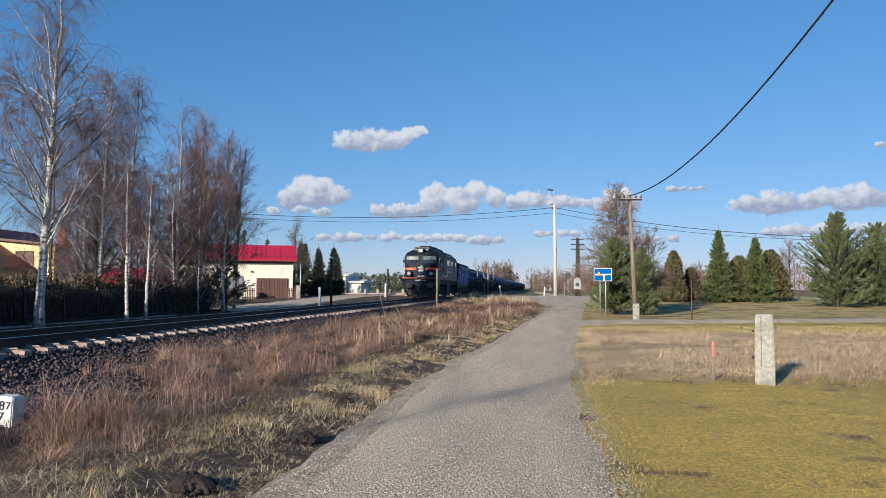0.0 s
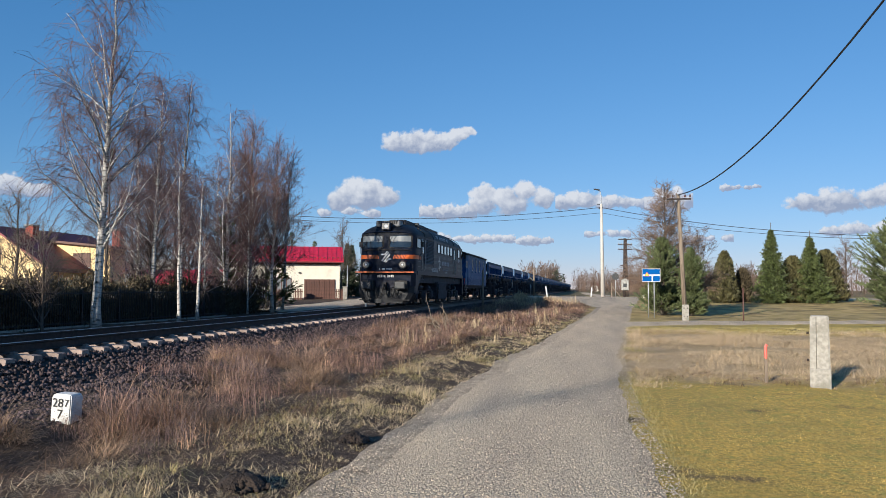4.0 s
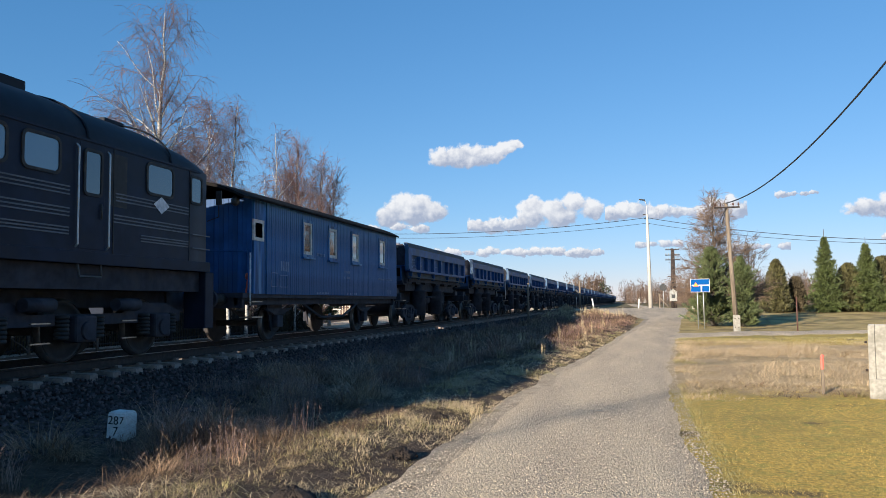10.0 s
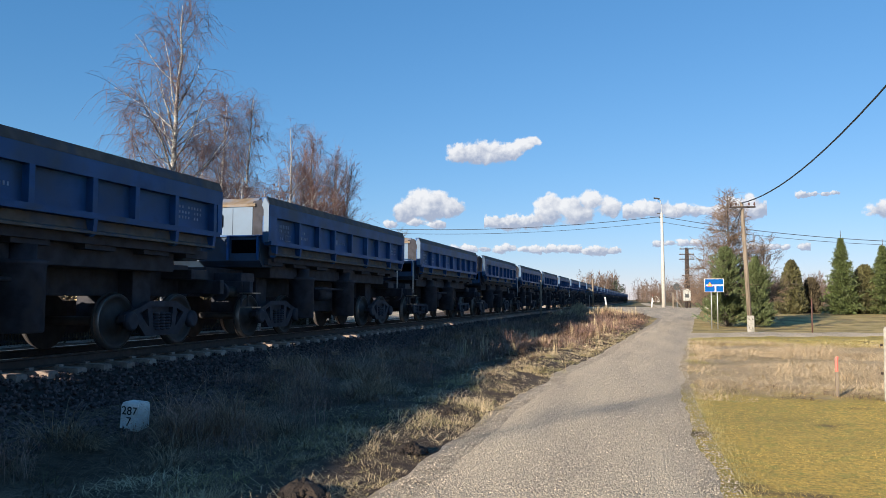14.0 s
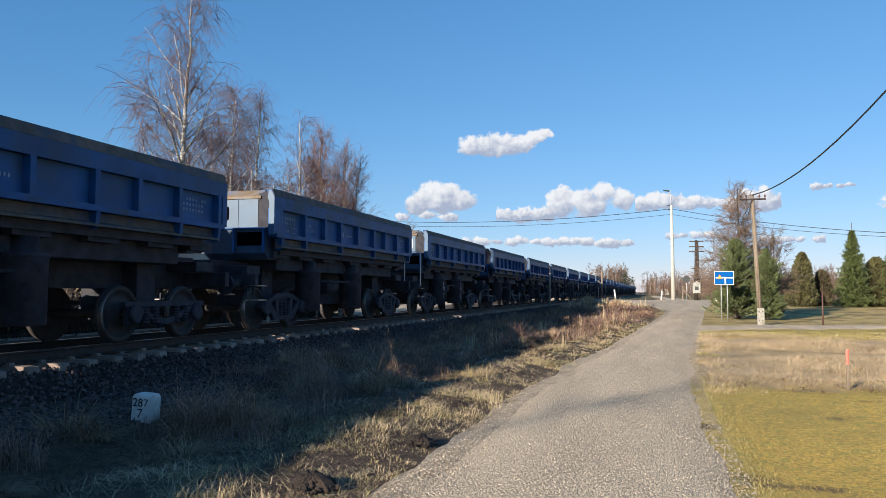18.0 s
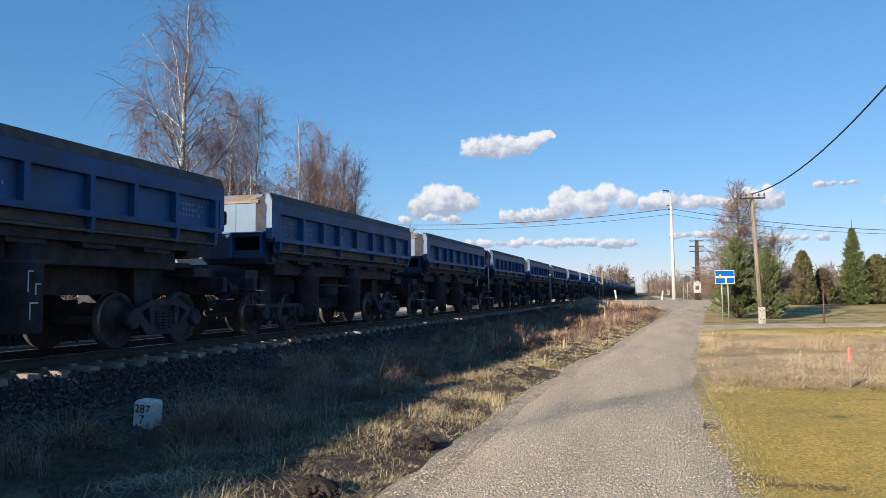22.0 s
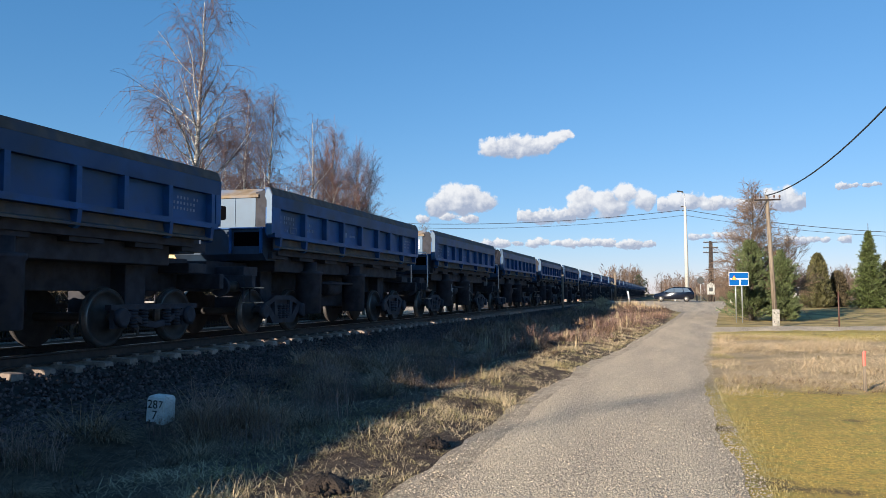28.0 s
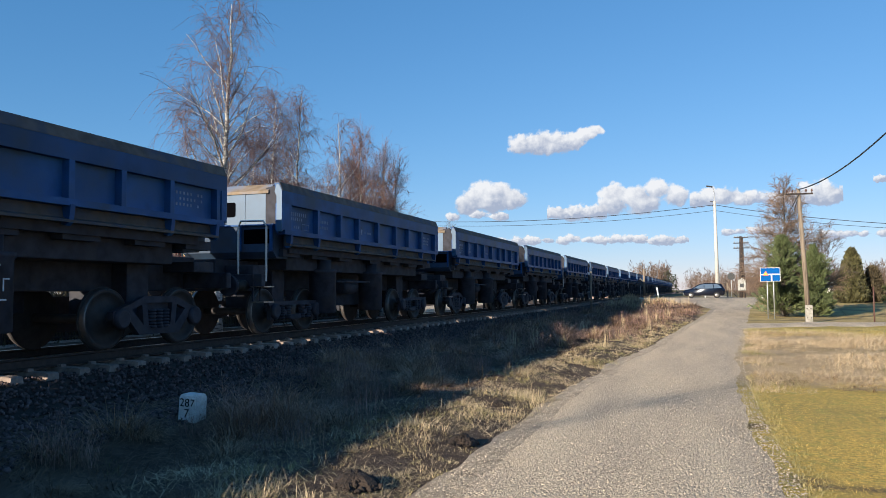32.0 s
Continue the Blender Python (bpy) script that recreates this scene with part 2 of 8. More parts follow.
M_BROWNWOOD = mat("brown_stained_wood", (0.11, 0.05, 0.035), 0.6, 0, 0.2, 6, (0.06, 0.03, 0.02), 0.3, 3, 0.1, 30, 0.12)
M_FENCE = mat("dark_metal_fence", (0.025, 0.022, 0.022), 0.6, 0.3, 0.2, 6)
M_HEDGE = mat("brown_green_hedge", (0.080, 0.062, 0.034), 0.8, 0, 0.3, 1.2, island=0.5)
M_ORMARK = mat("fluorescent_marker", (0.95, 0.16, 0.12), 0.6)
M_SOIL = mat("dark_molehill_soil", (0.028, 0.019, 0.014), 0.95, 0, 0.35, 12, (0.05, 0.034, 0.024), 0.3, 6, 0.8, 50)
M_CAR = mat("dark_blue_car_paint", (0.006, 0.010, 0.024), 0.2, 0.2, 0.05, 3, spec=0.8)
M_BRICKRED = mat("red_brick_chimney", (0.30, 0.07, 0.05), 0.9, 0, 0.2, 10)
M_PINKWALL = mat("pinkish_masonry", (0.42, 0.27, 0.22), 0.9, 0, 0.15, 4)
M_FARHOUSE = mat("far_white_render", (0.75, 0.72, 0.66), 0.9, 0, 0.05, 1)
M_TAN = mat("distant_bare_wood", (0.135, 0.09, 0.065), 0.9, 0, 0.3, 0.4, island=0.4)

# ---------------------------------------------------------------- mesh tools
def box(bm, x0, x1, y0, y1, z0, z1, bev=0.0):
    """A box between the given limits, its edges rounded by bev."""
    vs = [bm.verts.new((x, y, z)) for x in (x0, x1) for y in (y0, y1) for z in (z0, z1)]
    fs = []
    for a, b, c, d in ((0, 1, 3, 2), (4, 6, 7, 5), (0, 4, 5, 1), (2, 3, 7, 6), (0, 2, 6, 4), (1, 5, 7, 3)):
        fs.append(bm.faces.new((vs[a], vs[b], vs[c], vs[d])))
    if bev:
        es = list({e for f in fs for e in f.edges})
        bmesh.ops.bevel(bm, geom=es, offset=bev, segments=2, affect="EDGES", profile=0.6)
    return bm


def boxes(*rows, bev=0.0):
    bm = bmesh.new()
    for r in rows:
        box(bm, *r, bev=bev)
    return bm


def tube(bm, p, q, r0, r1=None, n=8, caps=True):
    """A round bar from p to q."""
    r1 = r0 if r1 is None else r1
    p, q = Vector(p), Vector(q)
    d = (q - p).normalized()
    u = d.cross(Vector((0, 0, 1)) if abs(d.z) < 0.9 else Vector((1, 0, 0))).normalized()
    v = d.cross(u)
    rings = []
    for c, r in ((p, r0), (q, r1)):
        rings.append([bm.verts.new(c + (u * math.cos(2 * math.pi * i / n) + v * math.sin(2 * math.pi * i / n)) * r) for i in range(n)])
    for i in range(n):
        f = bm.faces.new((rings[0][i], rings[0][(i + 1) % n], rings[1][(i + 1) % n], rings[1][i]))
        f.smooth = n > 6
    if caps:
        bm.faces.new(rings[0][::-1])
        bm.faces.new(rings[1])
    return bm


def pipe(bm, pts, r, n=6):
    """A bent bar through the points."""
    P = [Vector(p) for p in pts]
    rings = []
    u = None
    for i, p in enumerate(P):
        d = (P[min(i + 1, len(P) - 1)] - P[max(i - 1, 0)]).normalized()
        if u is None:
            u = d.cross(Vector((0, 0, 1)) if abs(d.z) < 0.9 else Vector((1, 0, 0)))
        u = (u - d * u.dot(d)).normalized()
        v = d.cross(u)
        rings.append([p + (u * math.cos(2 * math.pi * k / n) + v * math.sin(2 * math.pi * k / n)) * r for k in range(n)])
    R = loft(bm, rings)
    bm.faces.new(R[0][::-1])
    bm.faces.new(R[-1])
    return bm


def lathe(bm, prof, axis="x", centre=(0, 0, 0), n=24, smooth=True, caps=True):
    """A turned solid: prof holds (along, radius)."""
    c = Vector(centre)
    rings = []
    for a, r in prof:
        ring = []
        for i in range(n):
            s, k = math.sin(2 * math.pi * i / n) * r, math.cos(2 * math.pi * i / n) * r
            ring.append(bm.verts.new(c + (Vector((a, s, k)) if axis == "x" else Vector((s, a, k)) if axis == "y" else Vector((s, k, a)))))
        rings.append(ring)
    for g, k in zip(rings, rings[1:]):
        for i in range(n):
            f = bm.faces.new((g[i], g[(i + 1) % n], k[(i + 1) % n], k[i]))
            f.smooth = smooth
    if caps:
        bm.faces.new(rings[0])
        bm.faces.new(rings[-1][::-1])
    return bm


def prism(bm, outline, y0, y1, axis="y"):
    """A closed outline of (x, z) drawn out from y0 to y1 (or of (y, z) along x)."""
    def at(a, z, y):
        return (a, y, z) if axis == "y" else (y, a, z)
    A = [bm.verts.new(at(a, z, y0)) for a, z in outline]
    B = [bm.verts.new(at(a, z, y1)) for a, z in outline]
    n = len(outline)
    for i in range(n):
        bm.faces.new((A[i], A[(i + 1) % n], B[(i + 1) % n], B[i]))
    bm.faces.new(A[::-1])
    bm.faces.new(B)
    return bm


def loft(bm, rings, close=True):
    """Skin over rings of equally many points."""
    R = [[bm.verts.new(p) for p in ring] for ring in rings]
    n = len(R[0])
    for g, k in zip(R, R[1:]):
        for i in range(n if close else n - 1):
            bm.faces.new((g[i], g[(i + 1) % n], k[(i + 1) % n], k[i]))
    return R


def link(name, bm, material, smooth=None):
    me = bpy.data.meshes.new(name)
    bmesh.ops.recalc_face_normals(bm, faces=bm.faces)
    bm.to_mesh(me)
    bm.free()
    for m in (material if isinstance(material, (list, tuple)) else [material]):
        me.materials.append(m)
    if smooth is not None:
        for p in me.polygons:
            p.use_smooth = smooth
    return new(name, me)


def part(name, bm, material, parent, label="", smooth=None):
    """One mesh object under a thing or a part."""
    ob = link(name, bm, material, smooth)
    ob.parent = parent
    if label:
        ob["label"] = label
    return ob


def share(name, src, parent, m):
    """Another piece on the mesh of src."""
    ob = new(name, src.data)
    ob.parent = parent
    ob.matrix_basis = m
    return ob


def raw(name, verts, faces, material, parent=None, smooth=False):
    """A mesh straight from arrays: faces all triangles or all quads."""
    me = bpy.data.meshes.new(name)
    v = np.asarray(verts, np.float32)
    f = np.asarray(faces, np.int32)
    k = f.shape[1]
    me.vertices.add(len(v))
    me.vertices.foreach_set("co", v.ravel())
    me.loops.add(f.size)
    me.loops.foreach_set("vertex_index", f.ravel())
    me.polygons.add(len(f))
    me.polygons.foreach_set("loop_start", np.arange(0, f.size, k, dtype=np.int32))
    me.polygons.foreach_set("loop_total", np.full(len(f), k, np.int32))
    if smooth:
        me.polygons.foreach_set("use_smooth", np.ones(len(f), bool))
    me.update(calc_edges=True)
    me.materials.append(material)
    ob = new(name, me)
    if parent is not None:
        ob.parent = parent
    return ob


def blades(rng, base, height, lean, width, heading=None, droop=0.0):
    """Grass blades as bent tapered strips: arrays of base points, heights, leans and widths. Returns verts and triangles."""
    n = len(base)
    a = rng.uniform(0, 2 * np.pi, n) if heading is None else heading
    d = np.c_[np.cos(a), np.sin(a), np.zeros(n)]
    s = np.c_[-np.sin(a), np.cos(a), np.zeros(n)] * (width / 2)[:, None]
    up = np.c_[np.zeros(n), np.zeros(n), np.ones(n)]
    mid = base + up * (height * (0.55 + 0.4 * droop))[:, None] + d * (lean * (0.3 + 0.15 * droop))[:, None]
    tip = base + up * (height * (1 - 0.6 * droop))[:, None] + d * lean[:, None]
    V = np.stack([base - s, base + s, mid + s * 0.8, mid - s * 0.8, tip], 1).reshape(-1, 3)
    i = np.arange(n)[:, None] * 5
    F = np.concatenate([i + [0, 1, 2], i + [0, 2, 3], i + [3, 2, 4]], 1).reshape(-1, 3)
    return V, F


def rocks(rng, centres, size):
    """Angular stones: jittered octahedra."""
    n = len(centres)
    o = np.array([[1, 0, 0], [-1, 0, 0], [0, 1, 0], [0, -1, 0], [0, 0, 1], [0, 0, -1]], float)
    a = rng.normal(size=(n, 3, 3))
    q, _ = np.linalg.qr(a)
    V = np.einsum("vk,nkj->nvj", o, q) * rng.uniform(0.65, 1.2, (n, 6, 1)) * np.asarray(size).reshape(-1, 1, 1)
    V += rng.normal(0, 0.15, V.shape) * np.asarray(size).reshape(-1, 1, 1)
    V += centres[:, None, :]
    t = np.array([[0, 2, 4], [2, 1, 4], [1, 3, 4], [3, 0, 4], [2, 0, 5], [1, 2, 5], [3, 1, 5], [0, 3, 5]])
    F = (np.arange(n)[:, None, None] * 6 + t[None]).reshape(-1, 3)
    return V.reshape(-1, 3), F


def writing(name, text, height, material, parent, m, label=""):
    """Lettering in the built-in font as a thin mesh; height is that of the capitals."""
    cu = bpy.data.curves.new(name, "FONT")
    cu.body = text
    cu.size = height / 0.70
    cu.extrude = 0.002
    cu.resolution_u = 3
    tmp = bpy.data.objects.new(name, cu)
    scene.collection.objects.link(tmp)
    bpy.context.view_layer.update()
    me = bpy.data.meshes.new_from_object(tmp.evaluated_get(bpy.context.evaluated_depsgraph_get()))
    bpy.data.objects.remove(tmp)
    bpy.data.curves.remove(cu)
    me.materials.clear()
    me.materials.append(material)
    ob = new(name, me)
    ob.parent = parent
    ob.matrix_basis = m
    if label:
        ob["label"] = label
    return ob


def thing(name, m, label, category, group="", kind=""):
    ob = new(name)
    ob.empty_display_size = 0.2
    ob.matrix_basis = m
    return tagged(ob, label, category, group, kind)

# ---------------------------------------------------------------- lie of the land
TRACK_X, RAIL_Z = -9.95, 0.68
CROSS_Y = 92.0


def smooth01(t):
    t = min(1.0, max(0.0, t))
    return t * t * (3 - 2 * t)


def road_mid(y):
    """Middle of the gravel lane and half its width."""
    m = -0.66 + 0.061 * (max(0, min(y, 20) - 8) ** 2 / 24 + max(0, y - 20))
    return m - 0.05 * smooth01((9 - y) / 6), 1.49 - 0.11 * smooth01((y - 4) / 7) - 0.12 * smooth01((y - 9) / 13) + 0.012 * max(0, y - 45)


def land(x, y):
    """Height of the ground."""
    z = 0.62 * smooth01((y - 46) / 40) * smooth01((x + 60) / 40)
    z *= 1 - 0.45 * smooth01((y - 105) / 80)
    m, h = road_mid(min(y, 60))
    off = max(0.0, m - h - x)
    if x < m - h and y < 88:
        z += 0.12 * smooth01(off / 1.2) * smooth01((90 - y) / 20) - 0.16 * math.exp(-((x + 5.0) / 1.3) ** 2) * smooth01((86 - y) / 12)
    if x < m - h and 2 < y < 40:
        z += smooth01((off - 1.3) / 0.9) * smooth01((x + 7.6) / 1.2) * 0.20 * noise.noise((x * 0.75, y * 0.75, 15.0))
    bumps = smooth01(off / 0.8) if x < m else smooth01((x - m - h) / 1.5)
    if abs(x) < 60 and -20 < y < 120:
        z += bumps * 0.05 * noise.noise((x * 0.7, y * 0.7, 3.0)) + bumps * 0.03 * noise.noise((x * 2.1, y * 2.1, 8.0))
    c = math.exp(-((y - CROSS_Y) / 5.0) ** 4) * smooth01((x + 26) / 8) * smooth01((8 - x) / 6)
    z = z * (1 - c) + 0.64 * c
    bed = smooth01((2.2 - abs(x - TRACK_X)) / 0.6) * (1 - c)
    z = z * (1 - bed) + 0.1 * bed
    return z


def steps(*runs):
    out = []
    for a, b, s in runs:
        out += list(np.arange(a, b, s))
    return out


def sheet(name, xs, ys, material, height, keep=None):
    V = [(x, y, height(x, y)) for y in ys for x in xs]
    n = len(xs)
    F = [(j * n + i, j * n + i + 1, (j + 1) * n + i + 1, (j + 1) * n + i) for j in range(len(ys) - 1) for i in range(n - 1)
         if keep is None or keep((xs[i] + xs[i + 1]) / 2, (ys[j] + ys[j + 1]) / 2)]
    return raw(name, V, F, material, smooth=True)


def ground_material():
    """Mossy lawn, dry meadow, bare earth and far fields, by noise and by the plot."""
    m = bpy.data.materials.new("meadow_ground")
    m.use_nodes = True
    n, l = m.node_tree.nodes, m.node_tree.links
    b = n["Principled BSDF"]
    b.inputs["Roughness"].default_value, b.inputs["Specular IOR Level"].default_value = 0.95, 0.2
    co = n.new("ShaderNodeTexCoord")
    sep = n.new("ShaderNodeSeparateXYZ")
    l.new(co.outputs["Object"], sep.inputs[0])

    def tex(scale, lo, hi, detail=6):
        t = n.new("ShaderNodeTexNoise")
        t.inputs["Scale"].default_value, t.inputs["Detail"].default_value = scale, detail
        l.new(co.outputs["Object"], t.inputs["Vector"])
        r = n.new("ShaderNodeMapRange")
        r.inputs["From Min"].default_value, r.inputs["From Max"].default_value = lo, hi
        l.new(t.outputs["Fac"], r.inputs["Value"])
        return r.outputs["Result"]

    def ramp(src, lo, hi, wob=None):
        r = n.new("ShaderNodeMapRange")
        r.interpolation_type = "SMOOTHSTEP"
        r.inputs["From Min"].default_value, r.inputs["From Max"].default_value = lo, hi
        if wob:
            a = n.new("ShaderNodeMath")
            a.operation = "MULTIPLY_ADD"
            a.inputs[1].default_value = wob[1]
            l.new(wob[0], a.inputs[0])
            l.new(src, a.inputs[2])
            src = a.outputs[0]
        l.new(src, r.inputs["Value"])
        return r.outputs["Result"]

    def mul(a, c):
        x = n.new("ShaderNodeMath")
        x.operation = "MULTIPLY"
        l.new(a, x.inputs[0])
        l.new(c, x.inputs[1])
        return x.outputs[0]

    def mixed(fac, a, c):
        x = n.new("ShaderNodeMix")
        x.data_type = "RGBA"
        l.new(fac, x.inputs["Factor"])
        for sock, v in ((x.inputs["A"], a), (x.inputs["B"], c)):
            if hasattr(v, "links"):
                l.new(v, sock)
            else:
                sock.default_value = (*v, 1)
        return x.outputs["Result"]
    fine, mid, big = tex(9, 0.3, 0.7), tex(1.3, 0.38, 0.62), tex(0.25, 0.4, 0.6)
    earth = mixed(fine, (0.055, 0.038, 0.028), (0.125, 0.088, 0.060))
    moss = mixed(mid, (0.67, 0.44, 0.102), (0.54, 0.37, 0.088))
    moss = mixed(mul(fine, big), moss, (0.255, 0.205, 0.075))
    moss = mixed(tex(20, 0.42, 0.62, 5), moss, (0.32, 0.25, 0.075))
    moss = mixed(tex(5, 0.5, 0.72, 6), moss, (0.32, 0.29, 0.078))
    bare = tex(0.8, 0.585, 0.67, 9)
    moss = mixed(bare, moss, (0.15, 0.11, 0.06))
    straw = mixed(fine, (0.36, 0.265, 0.15), (0.50, 0.37, 0.22))
    straw = mixed(mul(mid, big), straw, (0.25, 0.19, 0.095))
    field = mixed(mid, (0.52, 0.375, 0.17), (0.36, 0.275, 0.10))
    field = mixed(tex(0.45, 0.5, 0.6, 8), field, (0.25, 0.185, 0.085))
    X, Y = sep.outputs["X"], sep.outputs["Y"]
    right = ramp(X, -0.4, 0.3)
    wob = (tex(0.8, 0.2, 0.8), 2.2)
    meadow = ramp(Y, 14.6, 16.0, wob)
    verge2 = ramp(Y, 29.2, 30.6, wob)
    slant = n.new("ShaderNodeMath")
    slant.operation = "MULTIPLY_ADD"
    slant.inputs[1].default_value = -0.38
    l.new(X, slant.inputs[0])
    l.new(Y, slant.inputs[2])
    plot = ramp(slant.outputs[0], 36.8, 38.4, wob)
    r1 = mixed(meadow, moss, straw)
    r1 = mixed(verge2, r1, moss)
    r1 = mixed(plot, r1, field)
    out = mixed(right, earth, r1)
    far = ramp(Y, 95, 130)
    out = mixed(far, out, mixed(big, (0.22, 0.17, 0.08), (0.15, 0.12, 0.06)))
    l.new(out, b.inputs["Base Color"])
    bu = n.new("ShaderNodeBump")
    bu.inputs["Strength"].default_value, bu.inputs["Distance"].default_value = 0.45, 0.04
    l.new(tex(28, 0.2, 0.8, 8), bu.inputs["Height"])
    l.new(bu.outputs["Normal"], b.inputs["Normal"])
    return m


def gravel_material():
    m = bpy.data.materials.new("pale_gravel_lane")
    m.use_nodes = True
    n, l = m.node_tree.nodes, m.node_tree.links
    b = n["Principled BSDF"]
    b.inputs["Roughness"].default_value, b.inputs["Specular IOR Level"].default_value = 0.95, 0.2
    co = n.new("ShaderNodeTexCoord")
    vo = n.new("ShaderNodeTexVoronoi")
    vo.inputs["Scale"].default_value = 60
    l.new(co.outputs["Object"], vo.inputs["Vector"])
    vo2 = n.new("ShaderNodeTexVoronoi")
    vo2.inputs["Scale"].default_value = 34
    l.new(co.outputs["Object"], vo2.inputs["Vector"])
    sepc = n.new("ShaderNodeSeparateColor")
    l.new(vo.outputs["Color"], sepc.inputs[0])
    big = n.new("ShaderNodeTexNoise")
    big.inputs["Scale"].default_value, big.inputs["Detail"].default_value = 0.9, 6
    mp = n.new("ShaderNodeMapping")
    mp.inputs["Scale"].default_value = (1.6, 0.22, 1)
    l.new(co.outputs["Object"], mp.inputs["Vector"])
    l.new(mp.outputs["Vector"], big.inputs["Vector"])
    r = n.new("ShaderNodeMapRange")
    r.inputs["From Min"].default_value, r.inputs["From Max"].default_value = 0.36, 0.64
    l.new(big.outputs["Fac"], r.inputs["Value"])
    def mixed(fac, a, c):
        x = n.new("ShaderNodeMix")
        x.data_type = "RGBA"
        l.new(fac, x.inputs["Factor"])
        for sock, v in ((x.inputs["A"], a), (x.inputs["B"], c)):
            if hasattr(v, "links"):
                l.new(v, sock)
            else:
                sock.default_value = (*v, 1)
        return x.outputs["Result"]
    stones = mixed(sepc.outputs[0], (0.32, 0.25, 0.178), (0.73, 0.585, 0.42))
    sandy = mixed(sepc.outputs[1], (0.62, 0.485, 0.325), (0.79, 0.63, 0.44))
    col = mixed(r.outputs["Result"], stones, sandy)
    gap = n.new("ShaderNodeMapRange")
    gap.inputs["From Min"].default_value, gap.inputs["From Max"].default_value = 0.35, 0.75
    gap.inputs["To Max"].default_value = 0.4
    l.new(vo.outputs["Distance"], gap.inputs["Value"])
    col = mixed(gap.outputs["Result"], col, (0.16, 0.13, 0.105))
    l.new(col, b.inputs["Base Color"])
    bu = n.new("ShaderNodeBump")
    bu.inputs["Strength"].default_value, bu.inputs["Distance"].default_value = 0.6, 0.02
    bu.invert = True
    l.new(vo.outputs["Distance"], bu.inputs["Height"])
    bu2 = n.new("ShaderNodeBump")
    bu2.inputs["Strength"].default_value, bu2.inputs["Distance"].default_value = 0.35, 0.03
    bu2.invert = True
    l.new(vo2.outputs["Distance"], bu2.inputs["Height"])
    l.new(bu.outputs["Normal"], bu2.inputs["Normal"])
    l.new(bu2.outputs["Normal"], b.inputs["Normal"])
    return m


M_GROUND, M_GRAVEL = ground_material(), gravel_material()
XS = [-4000, -1500, -600, -300, -150, -90] + steps((-60, -24, 3), (-24, -14, 1), (-14, -6.2, 0.4), (-6.2, 4, 0.25), (4, 10, 0.3), (10, 14, 0.6), (14, 40, 2.5)) + [40, 60, 90, 150, 300, 600, 1500, 4000]
YS = [-2000, -400, -120, -50, -24] + steps((-14, 2, 1.0), (2, 30, 0.35), (30, 60, 0.8), (60, 110, 1.5), (110, 200, 8)) + [200, 260, 350, 500, 800, 1400, 2500, 4500]
ground = tagged(sheet("ground", XS, YS, M_GROUND, land), "winter meadow of moss, straw and bare earth", "ground", kind="structure")


def lane(name, rows, label, lift=0.02, material=None):
    """A gravel strip through rows of (x_left, x_right, y_left, y_right)."""
    V, F = [], []
    for k, (xl, xr, yl, yr) in enumerate(rows):
        jl = 0.16 * noise.noise((k * 0.13, 1.5, lift)) + 0.07 * noise.noise((k * 0.6, 7.5, lift))
        jr = 0.16 * noise.noise((k * 0.13, 4.5, lift)) + 0.07 * noise.noise((k * 0.6, 9.5, lift))
        for i in range(9):
            f = i / 8
            x = (xl + jl) * (1 - f) + (xr + jr) * f
            y = yl * (1 - f) + yr * f
            crown = 0.035 * (1 - (2 * f - 1) ** 2)
            V.append((x, y, land(x, y) + (lift + crown if 0 < i < 8 else -0.03)))
        if k:
            for i in range(8):
                a = (k - 1) * 9 + i
                F.append((a, a + 1, a + 10, a + 9))
    return tagged(raw(name, V, F, material or M_GRAVEL, smooth=True), label, "road", kind="structure")


rows = []
for y in steps((-14, 30, 0.3), (30, 86, 0.9)):
    m, h = road_mid(y)
    rows.append((m - h, m + h, y, y))
lane("road", rows, "pale grey gravel lane with worn wheel tracks")
M_SHOULDER = mat("trodden_gravelly_soil", (0.42, 0.335, 0.235), 0.95, 0, 0.35, 30, (0.26, 0.20, 0.135), 0.5, 3, 0.8, 60)
lane("road_shoulder", [(a - 0.26, b - 0.25, c, d) for a, b, c, d in rows], "trodden gravelly soil beside the lane", 0.002, M_SHOULDER)
rows = [(x, x, 38.6 + 0.38 * (x - 2) + 0.002 * x * x, 34.9 + 0.38 * (x - 2) + 0.002 * x * x - 3.2 * math.exp(-(x - 1.2) / 0.8)) for x in steps((1.15, 4, 0.25), (4, 60, 0.8))]
lane("side_road", rows, "narrow grey side lane branching off the gravel road", 0.03)
# gravel lightened in its colour to brighten the distant crossing road
M_LIGHTENED = mat("lightened_far_gravel", (0.60, 0.485, 0.355), 0.95, 0, 0.22, 5, (0.40, 0.31, 0.22), 0.45, 0.7, 0.3, 50, 0, 0.2, (1.6, 0.3, 1))
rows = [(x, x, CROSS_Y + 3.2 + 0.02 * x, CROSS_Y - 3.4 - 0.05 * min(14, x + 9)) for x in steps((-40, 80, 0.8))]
lane("crossing_road", rows, "gravel road over the level crossing", 0.035, M_LIGHTENED)
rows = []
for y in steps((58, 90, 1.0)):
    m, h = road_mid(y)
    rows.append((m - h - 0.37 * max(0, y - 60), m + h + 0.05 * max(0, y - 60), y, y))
lane("crossing_apron", rows, "wide gravel apron before the level crossing", 0.026)
rows = [(1.2 - 0.02 * (y - 95), 4.2 - 0.02 * (y - 95), y, y) for y in steps((94, 260, 4))]
lane("far_road", rows, "dirt road running on beside the railway", 0.06)
rows = [(-21.5 - 0.02 * (60 - y), -17.6 - 0.02 * (60 - y), y, y) for y in steps((44, 92, 1.5))]
